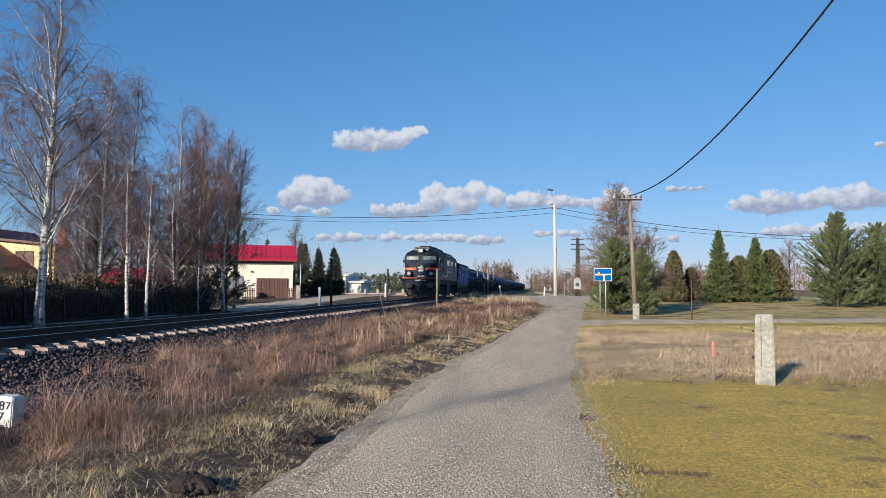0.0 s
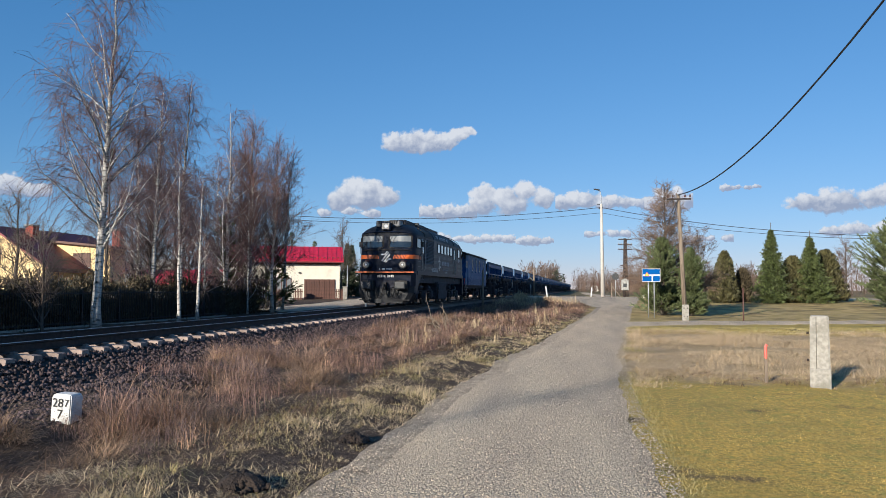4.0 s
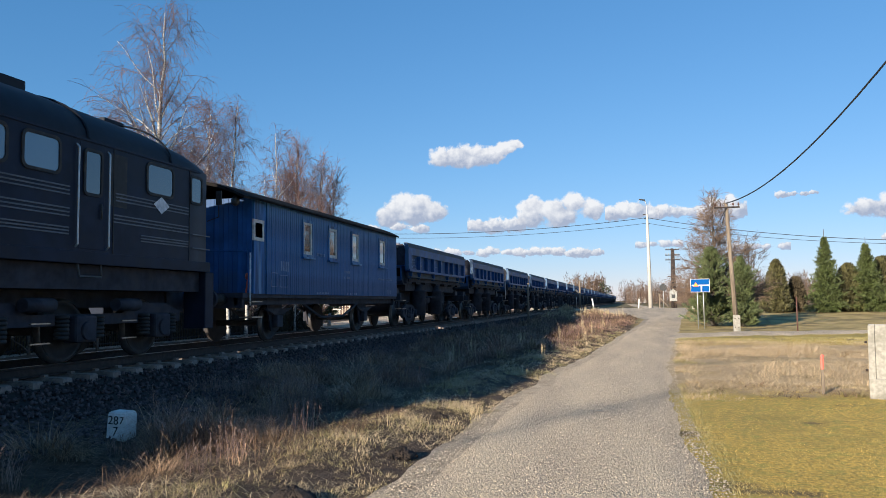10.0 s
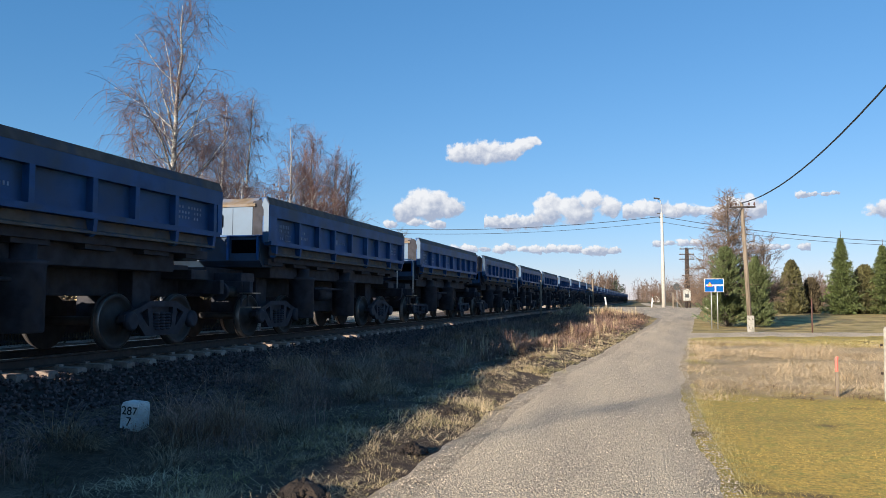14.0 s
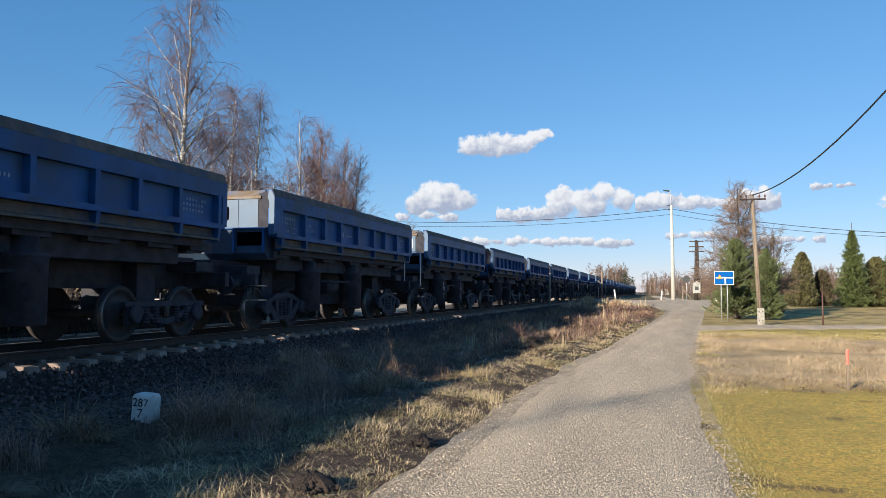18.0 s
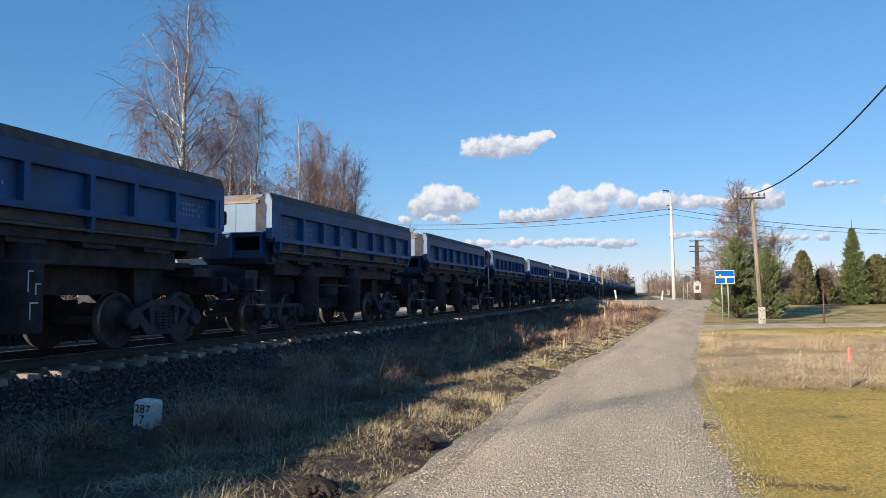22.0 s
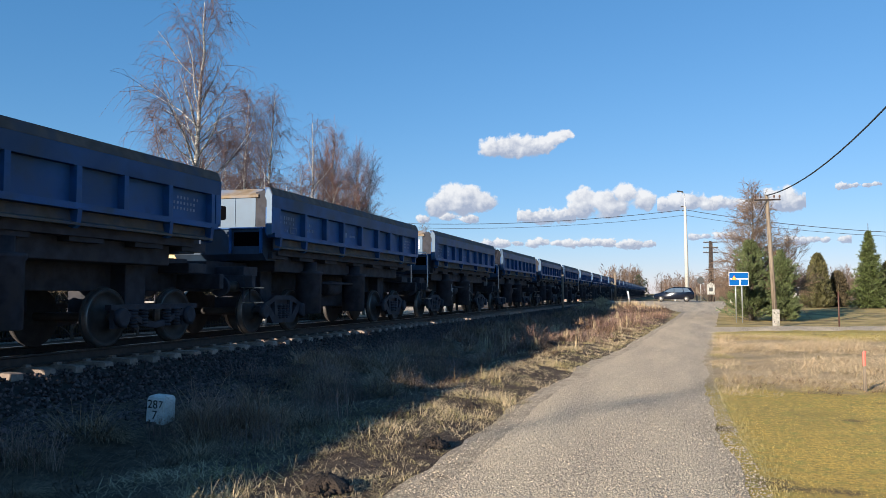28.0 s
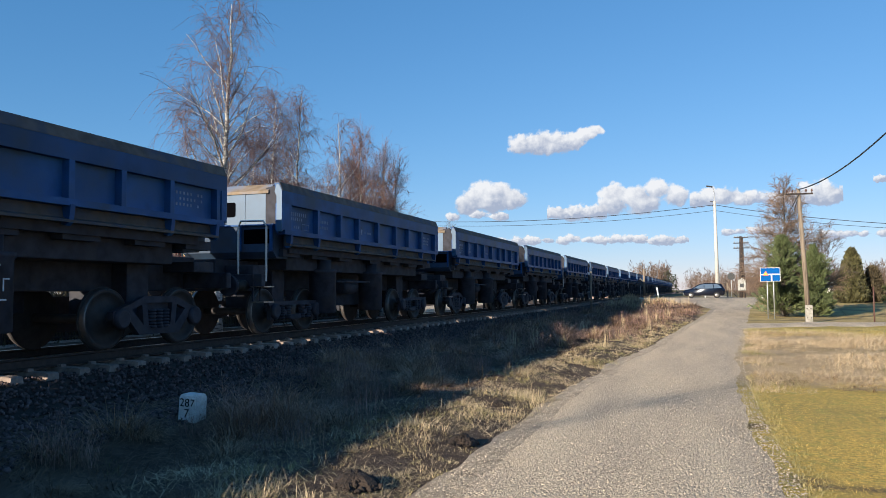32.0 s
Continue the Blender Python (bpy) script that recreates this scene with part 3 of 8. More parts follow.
lane("house_road", rows, "pale lane between the railway and the houses", 0.08)

# ---------------------------------------------------------------- railway track
track = thing("railway_track", pose(TRACK_X, 0, RAIL_Z), "single railway track on concrete sleepers and dark ballast", "railway track", kind="structure")


def rail_profile(bm, x, y0, y1):
    o = [(-0.075, -0.172), (0.075, -0.172), (0.075, -0.160), (0.012, -0.140), (0.010, -0.045), (0.035, -0.030), (0.036, -0.004), (-0.036, -0.004), (-0.035, -0.030), (-0.010, -0.045), (-0.012, -0.140), (-0.075, -0.160)]
    return prism(bm, [(x + a, z) for a, z in o], y0, y1)


for sx in (-0.753, 0.753):
    rl = part("rail", rail_profile(bmesh.new(), sx, -60, 700), M_RAIL, track, "rusty rail with a polished head")
    bm = bmesh.new()
    prism(bm, [(sx - 0.034, -0.004), (sx + 0.034, -0.004), (sx + 0.028, 0.0), (sx - 0.028, 0.0)], -60, 700)
    part("rail_head", bm, M_RAILTOP, rl)


def sleeper_mesh():
    bm = bmesh.new()
    ring = []
    for x, w, t in ((-1.3, 0.13, -0.20), (-1.25, 0.13, -0.186), (-0.5, 0.12, -0.18), (-0.3, 0.10, -0.215), (0.3, 0.10, -0.215), (0.5, 0.12, -0.18), (1.25, 0.13, -0.186), (1.3, 0.13, -0.20)):
        ring.append([(x, -w, -0.40), (x, -w * 0.72, t), (x, w * 0.72, t), (x, w, -0.40)])
    R = loft(bm, ring)
    bm.faces.new(R[0])
    bm.faces.new(R[-1][::-1])
    for sx in (-0.753, 0.753):
        for d in (-0.11, 0.11):
            box(bm, sx + d - 0.035, sx + d + 0.035, -0.05, 0.05, -0.19, -0.145)
    return bm


SLEEPER_STEP, SLEEPER_Y0 = 0.605, 12.24 - 0.605 * 22
first = part("sleeper", sleeper_mesh(), M_SLEEPER, track)
first.matrix_basis = pose(0, SLEEPER_Y0, 0)
far_v, far_f = [], []
cv = [v.co.copy() for v in first.data.vertices]
cf = [tuple(p.vertices) for p in first.data.polygons]
for i in range(1, 640):
    y = SLEEPER_Y0 + i * SLEEPER_STEP
    if i < 230:
        share("sleeper", first, track, pose(0, y, 0.006 * math.sin(i * 2.3), 0, 0, 0.5 * math.sin(i * 1.7)))
    else:
        o = len(far_v)
        far_v += [(v.x, v.y + y, v.z) for v in cv]
        far_f += [[a + o for a in f] for f in cf]
me = bpy.data.meshes.new("far_sleepers")
me.from_pydata(far_v, [], far_f)
me.materials.append(M_SLEEPER)
fs = new("far_sleepers", me)
fs.parent = track
tagged(fs, kind="stuff")

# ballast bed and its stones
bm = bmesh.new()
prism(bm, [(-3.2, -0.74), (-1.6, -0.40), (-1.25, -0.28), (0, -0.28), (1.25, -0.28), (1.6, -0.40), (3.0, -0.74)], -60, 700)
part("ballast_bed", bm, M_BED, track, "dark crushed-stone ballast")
rng = np.random.default_rng(11)


def bed_z(u):
    a = np.abs(u)
    return np.where(a < 1.25, -0.26, np.where(a < 1.6, -0.26 - (a - 1.25) * 0.34, -0.379 - (a - 1.6) * 0.24))


n = 41000
yy = np.r_[rng.uniform(2, 30, 32000), rng.uniform(30, 80, 9000)]
uu = rng.uniform(-2.0, np.where(yy < 14, 4.1, 3.0), n)
lie = np.array([land(TRACK_X + a, b) for a, b in zip(uu, yy)]) - RAIL_Z
V, F = rocks(rng, np.c_[uu, yy, np.maximum(bed_z(uu), np.where(uu > 2.2, lie, -9)) + 0.005], rng.uniform(0.017, 0.043, n) * np.where(yy > 30, 1.35, 1))
tagged(raw("ballast_stones", V, F, M_STONE, track), kind="stuff")
bm = boxes((-2.2, -0.83, CROSS_Y - 4, CROSS_Y + 4, -0.3, -0.012), (-0.68, 0.68, CROSS_Y - 4, CROSS_Y + 4, -0.3, -0.012), (0.83, 2.2, CROSS_Y - 4, CROSS_Y + 4, -0.3, -0.012))
part("crossing_panel", bm, M_CONC, track, "worn concrete crossing panels")

# ---------------------------------------------------------------- the train
# Vehicle space: x across, y from the leading end backwards, z from the rail head.
def wheelset(parent, y, r, name="wheelset"):
    bm = bmesh.new()
    lathe(bm, [(-1.02, 0.07), (-0.86, 0.08), (0.86, 0.08), (1.02, 0.07)], "x", n=10)
    for s in (-1, 1):
        prof = [(0.68, r * 0.98 + 0.028), (0.71, r + 0.028), (0.715, r), (0.80, r - 0.005), (0.815, r - 0.03), (0.80, r - 0.085), (0.755, r - 0.10), (0.765, 0.20), (0.84, 0.17), (0.85, 0.10)]
        lathe(bm, [(s * a, b) for a, b in prof], "x", n=28)
    w = part(name, bm, M_WHEEL, parent)
    for s in (-1, 1):
        bm = lathe(bmesh.new(), [(s * 0.717, r + 0.002), (s * 0.80, r - 0.003), (s * 0.818, r - 0.022)], "x", n=28, caps=False)
        part("tyre", bm, M_TREAD, w, "worn wheel tread")
    w.matrix_basis = pose(0, y, r)
    w["spin"] = r
    return w


def buffer(parent, x, y, z, way, rect=False):
    bm = bmesh.new()
    lathe(bm, [(y + way * -0.62, 0.12), (y + way * -0.35, 0.12), (y + way * -0.34, 0.085), (y + way * -0.06, 0.08)], "y", (x, 0, z), 14)
    b = part("buffer", bm, M_BLACK, parent)
    bm = bmesh.new()
    if rect:
        box(bm, x - 0.27, x + 0.27, min(y, y - way * 0.05), max(y, y - way * 0.05), z - 0.18, z + 0.18, 0.05)
    else:
        lathe(bm, [(y - way * 0.05, 0.21), (y - way * 0.012, 0.225), (y, 0.18)], "y", (x, 0, z), 20)
    part("buffer_plate", bm, M_LIGHTGREY if rect else M_UNDER, b, "worn steel buffer plate")
    return b


def hose(parent, x, y, z0, way, material=M_BLACK):
    bm = bmesh.new()
    pts = [(x, y - way * 0.25, z0), (x, y - way * 0.02, z0 - 0.02), (x - 0.05, y + way * 0.08, z0 - 0.16), (x - 0.06, y + way * 0.10, z0 - 0.34), (x + 0.01, y + way * 0.08, z0 - 0.50), (x + 0.10, y + way * 0.05, z0 - 0.55), (x + 0.17, y, z0 - 0.46), (x + 0.19, y - way * 0.04, z0 - 0.30)]
    pipe(bm, pts, 0.026, 7)
    return part("brake_hose", bm, material, parent)


def strip_bars(parent, name, y0, y1, z0, z1, n, x, material, rng, skew=0.0):
    """Unreadable lettering as a row of plain bars on a side."""
    bm = bmesh.new()
    w = (y1 - y0) / n
    for k in range(n):
        if rng.random() < 0.12:
            continue
        a = y0 + k * w
        box(bm, x, x + 0.004, a + w * 0.22, a + w * 0.66, z0, z1)
    return tagged(part(name, bm, material, parent), kind="stuff")


def outline_box(bm, x, y0, y1, z0, z1, t):
    """A flat frame on a side."""
    box(bm, x, x + t, y0, y1, z0, z0 + t)
    box(bm, x, x + t, y0, y1, z1 - t, z1)
    box(bm, x, x + t, y0, y0 + t, z0, z1)
    box(bm, x, x + t, y1 - t, y1, z0, z1)


def rounded(y0, y1, z0, z1, r, k=4):
    pts = []
    for cy, cz, a0 in ((y1 - r, z1 - r, 0), (y0 + r, z1 - r, 90), (y0 + r, z0 + r, 180), (y1 - r, z0 + r, 270)):
        for i in range(k + 1):
            a = radians(a0 + 90 * i / k)
            pts.append((cy + r * math.cos(a), cz + r * math.sin(a)))
    return pts


def ring_frame(bm, outer, inner, x0, x1):
    """A frame between two outlines of (y, z), from x0 to x1."""
    A = [bm.verts.new((x1, *p)) for p in outer]
    B = [bm.verts.new((x1, *p)) for p in inner]
    C = [bm.verts.new((x0, *p)) for p in outer]
    D = [bm.verts.new((x0, *p)) for p in inner]
    n = len(outer)
    for i in range(n):
        j = (i + 1) % n
        bm.faces.new((A[i], A[j], B[j], B[i]))
        bm.faces.new((A[i], C[i], C[j], A[j]))
        bm.faces.new((B[i], B[j], D[j], D[i]))


def side_window(parent, sx, y0, y1, z0, z1, x=1.475, r=0.09, name="window", frame_mat=None, pane_mat=None):
    bm = bmesh.new()
    ring_frame(bm, [(a, b) for a, b in rounded(y0 - 0.05, y1 + 0.05, z0 - 0.05, z1 + 0.05, r + 0.04)], rounded(y0, y1, z0, z1, r), sx * (x - 0.01), sx * (x + 0.022))
    w = part(name, bm, frame_mat or M_BLACK, parent)
    bm = bmesh.new()
    prism(bm, rounded(y0 - 0.01, y1 + 0.01, z0 - 0.01, z1 + 0.01, r), sx * (x - 0.004), sx * (x + 0.008), "x")
    part("pane", bm, pane_mat or M_GLASS, w)
    return w


def locomotive():
    t = thing("diesel_locomotive", pose(0, 0, 0), "charcoal diesel locomotive with orange bands on its rounded nose", "locomotive")
    HW = 1.475

    def section(w, zb, zs, zt):
        """Roof arch of one cross-section, from one eave over the ridge to the other."""
        pts = []
        for i in range(17):
            a = math.pi * i / 16
            c, s = math.cos(a), math.sin(a)
            pts.append((w * math.copysign(abs(c) ** 1.1, c), zs + (zt - zs) * abs(s) ** 1.05))
        return pts
    # body walls with rounded nose corners in plan
    bm = bmesh.new()
    nose = [(0.0, 0.66), (0.4, 0.661), (0.7, 0.67), (0.9, 0.69), (1.05, 0.722), (1.17, 0.765), (1.27, 0.825), (1.345, 0.905), (1.40, 1.0), (1.44, 1.12), (1.462, 1.27), (HW, 1.5)]
    plan = nose + [(HW, 1.9), (HW, 5.5), (HW, 11), (HW, 15.2), (1.45, 15.9), (1.2, 16.15), (0, 16.2)]
    full = plan + [(-x, y) for x, y in plan[-2:0:-1]]
    R = loft(bm, [[(x, y + (0.05 * max(0, z - 2.8) if y < 3 else 0), z) for x, y in full] for z in (1.60, 2.3, 2.8, 3.62)])
    body = part("body", bm, M_CHARCOAL, t, "charcoal steel body", smooth=True)
    # roof
    bm = bmesh.new()
    rings = []
    for y, w, zs, zt in ((0.70, 1.05, 3.62, 3.74), (0.78, 1.25, 3.62, 3.92), (0.98, 1.38, 3.62, 4.08), (1.35, 1.45, 3.62, 4.22), (1.9, HW, 3.62, 4.32), (5.5, HW, 3.62, 4.46), (11.8, HW, 3.62, 4.46), (14.4, HW, 3.62, 4.38), (15.4, 1.46, 3.62, 4.22), (15.9, 1.4, 3.62, 4.0), (16.16, 1.2, 3.62, 3.75)):
        rings.append([(x, y, z) for x, z in section(w, 0, zs, zt)])
    R = loft(bm, rings, close=False)
    bm.faces.new(R[0])
    bm.faces.new(R[-1][::-1])
    roof = part("roof", bm, M_ROOFGREY, t, "dark sooty roof", smooth=True)
    # roof seams, hatches and vents
    for y in (5.55, 12.3, 14.6):
        pts = [(x * 1.006, y, z + 0.012) for x, z in section(HW, 0, 3.62, 4.445)]
        part("roof_seam", pipe(bmesh.new(), pts, 0.02, 4), M_ROOFGREY, roof)
    for y0, y1, w, z1 in ((5.65, 8.1, 0.44, 4.62), (8.15, 12.1, 0.44, 4.60), (14.2, 14.8, 0.3, 4.52), (3.0, 5.3, 0.46, 4.58)):
        bm = boxes((-w, w, y0, y1, 4.2, z1), bev=0.04)
        part("roof_hatch", bm, M_ROOFGREY, roof)
    bm = boxes((0.05, 0.62, 5.45, 5.7, 4.35, 4.60), bev=0.03)
    part("exhaust_hood", bm, M_LIGHTGREY, roof, "grey exhaust hood")
    bm = boxes((-0.62, 0.62, 0.95, 1.75, 4.05, 4.36), bev=0.05)
    ac = part("air_conditioner", bm, M_VENT, roof, "grey air-conditioner box")
    bm = bmesh.new()
    for k in range(9):
        box(bm, -0.5 + k * 0.115, -0.42 + k * 0.115, 0.93, 0.956, 4.2, 4.33)
    part("vent_slots", bm, M_BLACK, ac)
    # intake grilles on the roof slope
    for sx in (-1, 1):
        bm = bmesh.new()
        for z in (3.70, 3.80, 3.90, 4.00, 4.10):
            a = math.asin(((z - 3.62) / 0.80) ** (1 / 1.05))
            x = HW * math.cos(a) ** 1.1
            prism(bm, [(sx * (x - 0.05), z - 0.03), (sx * (x + 0.035), z - 0.03), (sx * (x + 0.005), z + 0.045), (sx * (x - 0.08), z + 0.045)], 3.1, 5.3)
        part("roof_intake", bm, M_BLACK, roof, "black louvred intake on the roof slope")
    # head lamp on the brow
    bm = boxes((-0.25, 0.25, 0.52, 1.05, 3.84, 4.24), bev=0.06)
    hl = part("roof_lamp", bm, M_CHARCOAL, roof)
    bm = boxes((-0.19, 0.19, 0.505, 0.53, 3.89, 4.19), bev=0.02)
    part("lamp_glass", bm, M_LENS, hl, "square frosted lamp glass")
    bm = lathe(bmesh.new(), [(0.49, 0.09), (0.506, 0.10)], "y", (0.03, 0, 4.04), 16)
    part("reflector", bm, M_WHITE, hl)
    # windscreens
    for sx in (-1, 1):
        bm = bmesh.new()
        o = rounded(0.13, 1.33, 2.93, 3.62, 0.12)
        i = rounded(0.19, 1.27, 2.99, 3.56, 0.09)
        def bent(x, z):
            return 0.665 + 0.05 * max(0, z - 2.8) + 0.24 * max(0, (x - 0.75) / 0.6) ** 2
        A = [bm.verts.new((sx * a, bent(a, z) - 0.045, z)) for a, z in o]
        B = [bm.verts.new((sx * a, bent(a, z) - 0.045, z)) for a, z in i]
        C = [bm.verts.new((sx * a, bent(a, z) + 0.05, z)) for a, z in o]
        for k in range(len(o)):
            j = (k + 1) % len(o)
            bm.faces.new((A[k], A[j], B[j], B[k]))
            bm.faces.new((A[k], C[k], C[j], A[j]))
        ws = part("windscreen", bm, M_BLACK, t, "windscreen in a black rubber frame")
        for nm, x0, x1, z0, z1, d, mt in (("pane", 0.17, 1.29, 2.97, 3.58, 0.030, M_GLASS), ("sun_blind", 0.20, 1.26, 3.27, 3.55, 0.034, M_BLIND)):
            bm = bmesh.new()
            xs = np.linspace(x0, x1, 12)
            loft(bm, [[(sx * a, bent(a, z) - d, z) for a in xs] for z in (z0, z1)], close=False)
            part(nm, bm, mt, ws)
        for wx in (0.45, 0.62):
            bm = bmesh.new()
            pipe(bm, [(sx * wx, 0.66, 3.70), (sx * (wx - 0.22), 0.62, 3.36), (sx * (wx - 0.24), 0.62, 3.16)], 0.011, 5)
            part("wiper", bm, M_BLACK, ws)
    bm = bmesh.new()
    pipe(bm, [(-1.3, 0.86, 2.82), (-1.1, 0.70, 2.84), (-0.6, 0.63, 2.85), (0.6, 0.63, 2.85), (1.1, 0.70, 2.84), (1.3, 0.86, 2.82)], 0.028, 6)
    part("nose_moulding", bm, M_BLACK, t)
    bm = bmesh.new()
    pipe(bm, [(-1.3, 0.84, 3.68), (-1.0, 0.66, 3.74), (0, 0.63, 3.78), (1.0, 0.66, 3.74), (1.3, 0.84, 3.68)], 0.03, 6)
    part("brow_moulding", bm, M_CHARCOAL, t)

    def face_y(x, z=2.5):
        return float(np.interp(abs(x), [p[0] for p in nose], [p[1] for p in nose]))
    # orange bands with slanted dark stripes
    for sx in (-1, 1):
        bm = bmesh.new()
        way = [(0.36, 0.661)] + nose[2:] + [(HW, 1.9), (HW, 2.2)]
        xs = [(x + 0.008 * (x > 0.9) + 0.004 * (y > 1.0), y - 0.012 * (y < 1.1)) for x, y in way]
        lo = [bm.verts.new((sx * x, y, 2.40)) for x, y in xs]
        hi = [bm.verts.new((sx * (x + (0.06 if x < 0.5 else 0)), y, 2.60)) for x, y in xs]
        for k in range(len(xs) - 1):
            bm.faces.new((lo[k], lo[k + 1], hi[k + 1], hi[k]))
        band = part("orange_band", bm, M_ORANGE, t, "orange warning band with dark slanted stripes")
        for k in range(8):
            x = 0.42 + k * 0.075
            bm = bmesh.new()
            q = [(x, 2.40), (x + 0.022, 2.40), (x + 0.065, 2.60), (x + 0.043, 2.60)]
            bm.faces.new([bm.verts.new((sx * a, face_y(a) - 0.02, z)) for a, z in q])
            part("stripe", bm, M_CHARCOAL, band)
        for k in range(4):
            bm = boxes((sx * 1.490 - 0.004, sx * 1.490 + 0.004, 1.7 + k * 0.09, 1.735 + k * 0.09, 2.40, 2.60))
            part("stripe", bm, M_CHARCOAL, band)
    # company sign as slanted bars
    def emblem(parent, at):
        for (a, b, c, d) in (((-0.27, 0.09), (-0.12, 0.09), (-0.075, 0.15), (-0.27, 0.15)), ((-0.11, 0.09), (-0.04, 0.09), (0.10, 0.28), (0.03, 0.28)), ((-0.25, -0.20), (-0.18, -0.20), (0.16, 0.22), (0.09, 0.22)), ((-0.14, -0.25), (-0.07, -0.25), (0.25, 0.14), (0.18, 0.14)), ((-0.04, -0.28), (0.03, -0.28), (0.13, -0.15), (0.06, -0.15)), ((0.14, -0.15), (0.27, -0.15), (0.27, -0.09), (0.09, -0.09))):
            bm = bmesh.new()
            bm.faces.new([bm.verts.new(at(u, v)) for u, v in (a, b, c, d)])
            part("emblem_bar", bm, M_WHITE, parent)
    emblem(body, lambda u, v: (u, 0.645, 2.50 + v))
    # head lamps in round housings
    for sx in (-1, 1):
        bm = lathe(bmesh.new(), [(0.80, 0.27), (0.62, 0.265), (0.45, 0.215), (0.31, 0.195), (0.27, 0.185)], "y", (sx * 0.94, 0, 2.09), 24)
        h = part("headlight", bm, M_CHARCOAL, t, "round headlight in a deep dark housing")
        bm = lathe(bmesh.new(), [(0.268, 0.165), (0.262, 0.12), (0.26, 0.05)], "y", (sx * 0.94, 0, 2.09), 24)
        part("lens", bm, M_LENS, h, "clear round lens")
        bm = lathe(bmesh.new(), [(0.262, 0.082), (0.252, 0.08), (0.252, 0.07), (0.262, 0.066)], "y", (sx * 0.94, 0, 2.09), 20, caps=False)
        part("inner_ring", bm, M_UNDER, h)
        bm = lathe(bmesh.new(), [(0.262, 0.055), (0.245, 0.045), (0.24, 0.02)], "y", (sx * 0.94, 0, 2.09), 12)
        part("bulb", bm, M_WHITE, h)
        bm = lathe(bmesh.new(), [(0.30, 0.198), (0.252, 0.198), (0.252, 0.172), (0.27, 0.16)], "y", (sx * 0.94, 0, 2.09), 24, caps=False)
        part("lamp_ring", bm, M_LIGHTGREY, h)
        bm = tube(bmesh.new(), (sx * 1.38, 0.72, 1.78), (sx * 1.38, 0.72, 2.12), 0.018)
        part("handrail", bm, M_LIGHTGREY, t)
    # footboard and nose below
    bm = boxes((-1.52, 1.52, 0.30, 1.0, 1.69, 1.745), bev=0.015)
    fb = part("footboard", bm, M_CHARCOAL, t)
    bm = boxes((-1.52, 1.52, 0.282, 0.302, 1.69, 1.742))
    part("edge_strip", bm, M_ORANGE, fb, "orange edge strip")
    bm = bmesh.new()
    loft(bm, [[(-1.46, 1.0, z1), (-1.3, y, z1), (1.3, y, z1), (1.46, 1.0, z1), (1.46, 1.5, z1), (-1.46, 1.5, z1)] for z1, y in ((1.69, 0.60), (1.35, 0.60), (1.0, 0.62))])
    part("buffer_beam", bm, M_CHARCOAL, t)
    bm = bmesh.new()
    R = loft(bm, [[(-w, 1.5, z1), (-w, y + 0.18, z1), (-w + 0.25, y, z1), (w - 0.25, y, z1), (w, y + 0.18, z1), (w, 1.5, z1)] for z1, y, w in ((1.0, 0.62, 1.46), (0.7, 0.58, 1.44), (0.42, 0.54, 1.3), (0.16, 0.5, 1.1))])
    bm.faces.new(R[-1])
    part("snow_plough", bm, M_PLOUGH, t, "grey plough plate below the buffers")
    for sx in (-1, 1):
        bm = bmesh.new()
        loft(bm, [[(sx * 1.475, 1.0, 1.62), (sx * 1.475, 2.35, 1.62), (sx * 1.475, 1.95, 1.3), (sx * 1.46, 1.25, 0.62), (sx * 1.46, 0.95, 0.62)], [(sx * 1.40, 1.0, 1.62), (sx * 1.40, 2.35, 1.62), (sx * 1.40, 1.95, 1.3), (sx * 1.38, 1.25, 0.62), (sx * 1.38, 0.95, 0.62)]])
        f = bm.verts
        f.ensure_lookup_table()
        bm.faces.new(f[:5])
        bm.faces.new(f[5:10])
        part("skirt", bm, M_CHARCOAL, t)
        bm = boxes((sx * 0.875 - 0.3, sx * 0.875 + 0.3, 0.35, 0.7, 0.82, 1.3), bev=0.03)
        part("buffer_box", bm, M_BLACK, t)
        buffer(t, sx * 0.875, 0.0, 1.06, -1, True)
        for k, dx in enumerate((0.28, 0.50, 0.72)):
            hose(t, sx * dx - 0.1, 0.45, 0.98, -1)
        bm = boxes((sx * 0.95 - 0.35, sx * 0.95 + 0.35, 0.36, 0.5, 0.30, 0.345))
        part("guard_iron", bm, M_BLACK, t)
        buffer(t, sx * 0.875, 17.0, 1.06, 1)
        bm = boxes((sx * 1.2 - 0.25, sx * 1.2 + 0.25, 15.9, 16.22, 0.45, 1.6), bev=0.02)
        part("rear_skirt", bm, M_CHARCOAL, t)
    bm = bmesh.new()
    pipe(bm, [(0, 0.6, 1.06), (0, 0.15, 1.06), (0, 0.08, 0.9), (0, 0.16, 0.75)], 0.05, 8)
    box(bm, -0.09, 0.09, 0.30, 0.62, 0.86, 1.2)
    box(bm, -0.05, 0.05, 0.10, 0.2, 0.55, 0.85)
    part("coupling_hook", bm, M_BLACK, t)
    bm = boxes((-0.55, 0.55, 15.9, 16.5, 0.8, 1.6))
    part("rear_beam", bm, M_UNDER, t)
    # sides
    lr = random.Random(3)
    for sx in (-1, 1):
        side_window(t, sx, 1.25, 1.62, 3.0, 3.46, r=0.05)
        side_window(t, sx, 1.70, 2.08, 3.0, 3.46, r=0.05)
        for y in (6.79, 7.83, 8.87, 9.91, 10.95):
            side_window(t, sx, y, y + 0.70, 2.98, 3.47, pane_mat=M_SIDEPANE)
        side_window(t, sx, 13.88, 14.65, 2.98, 3.49)
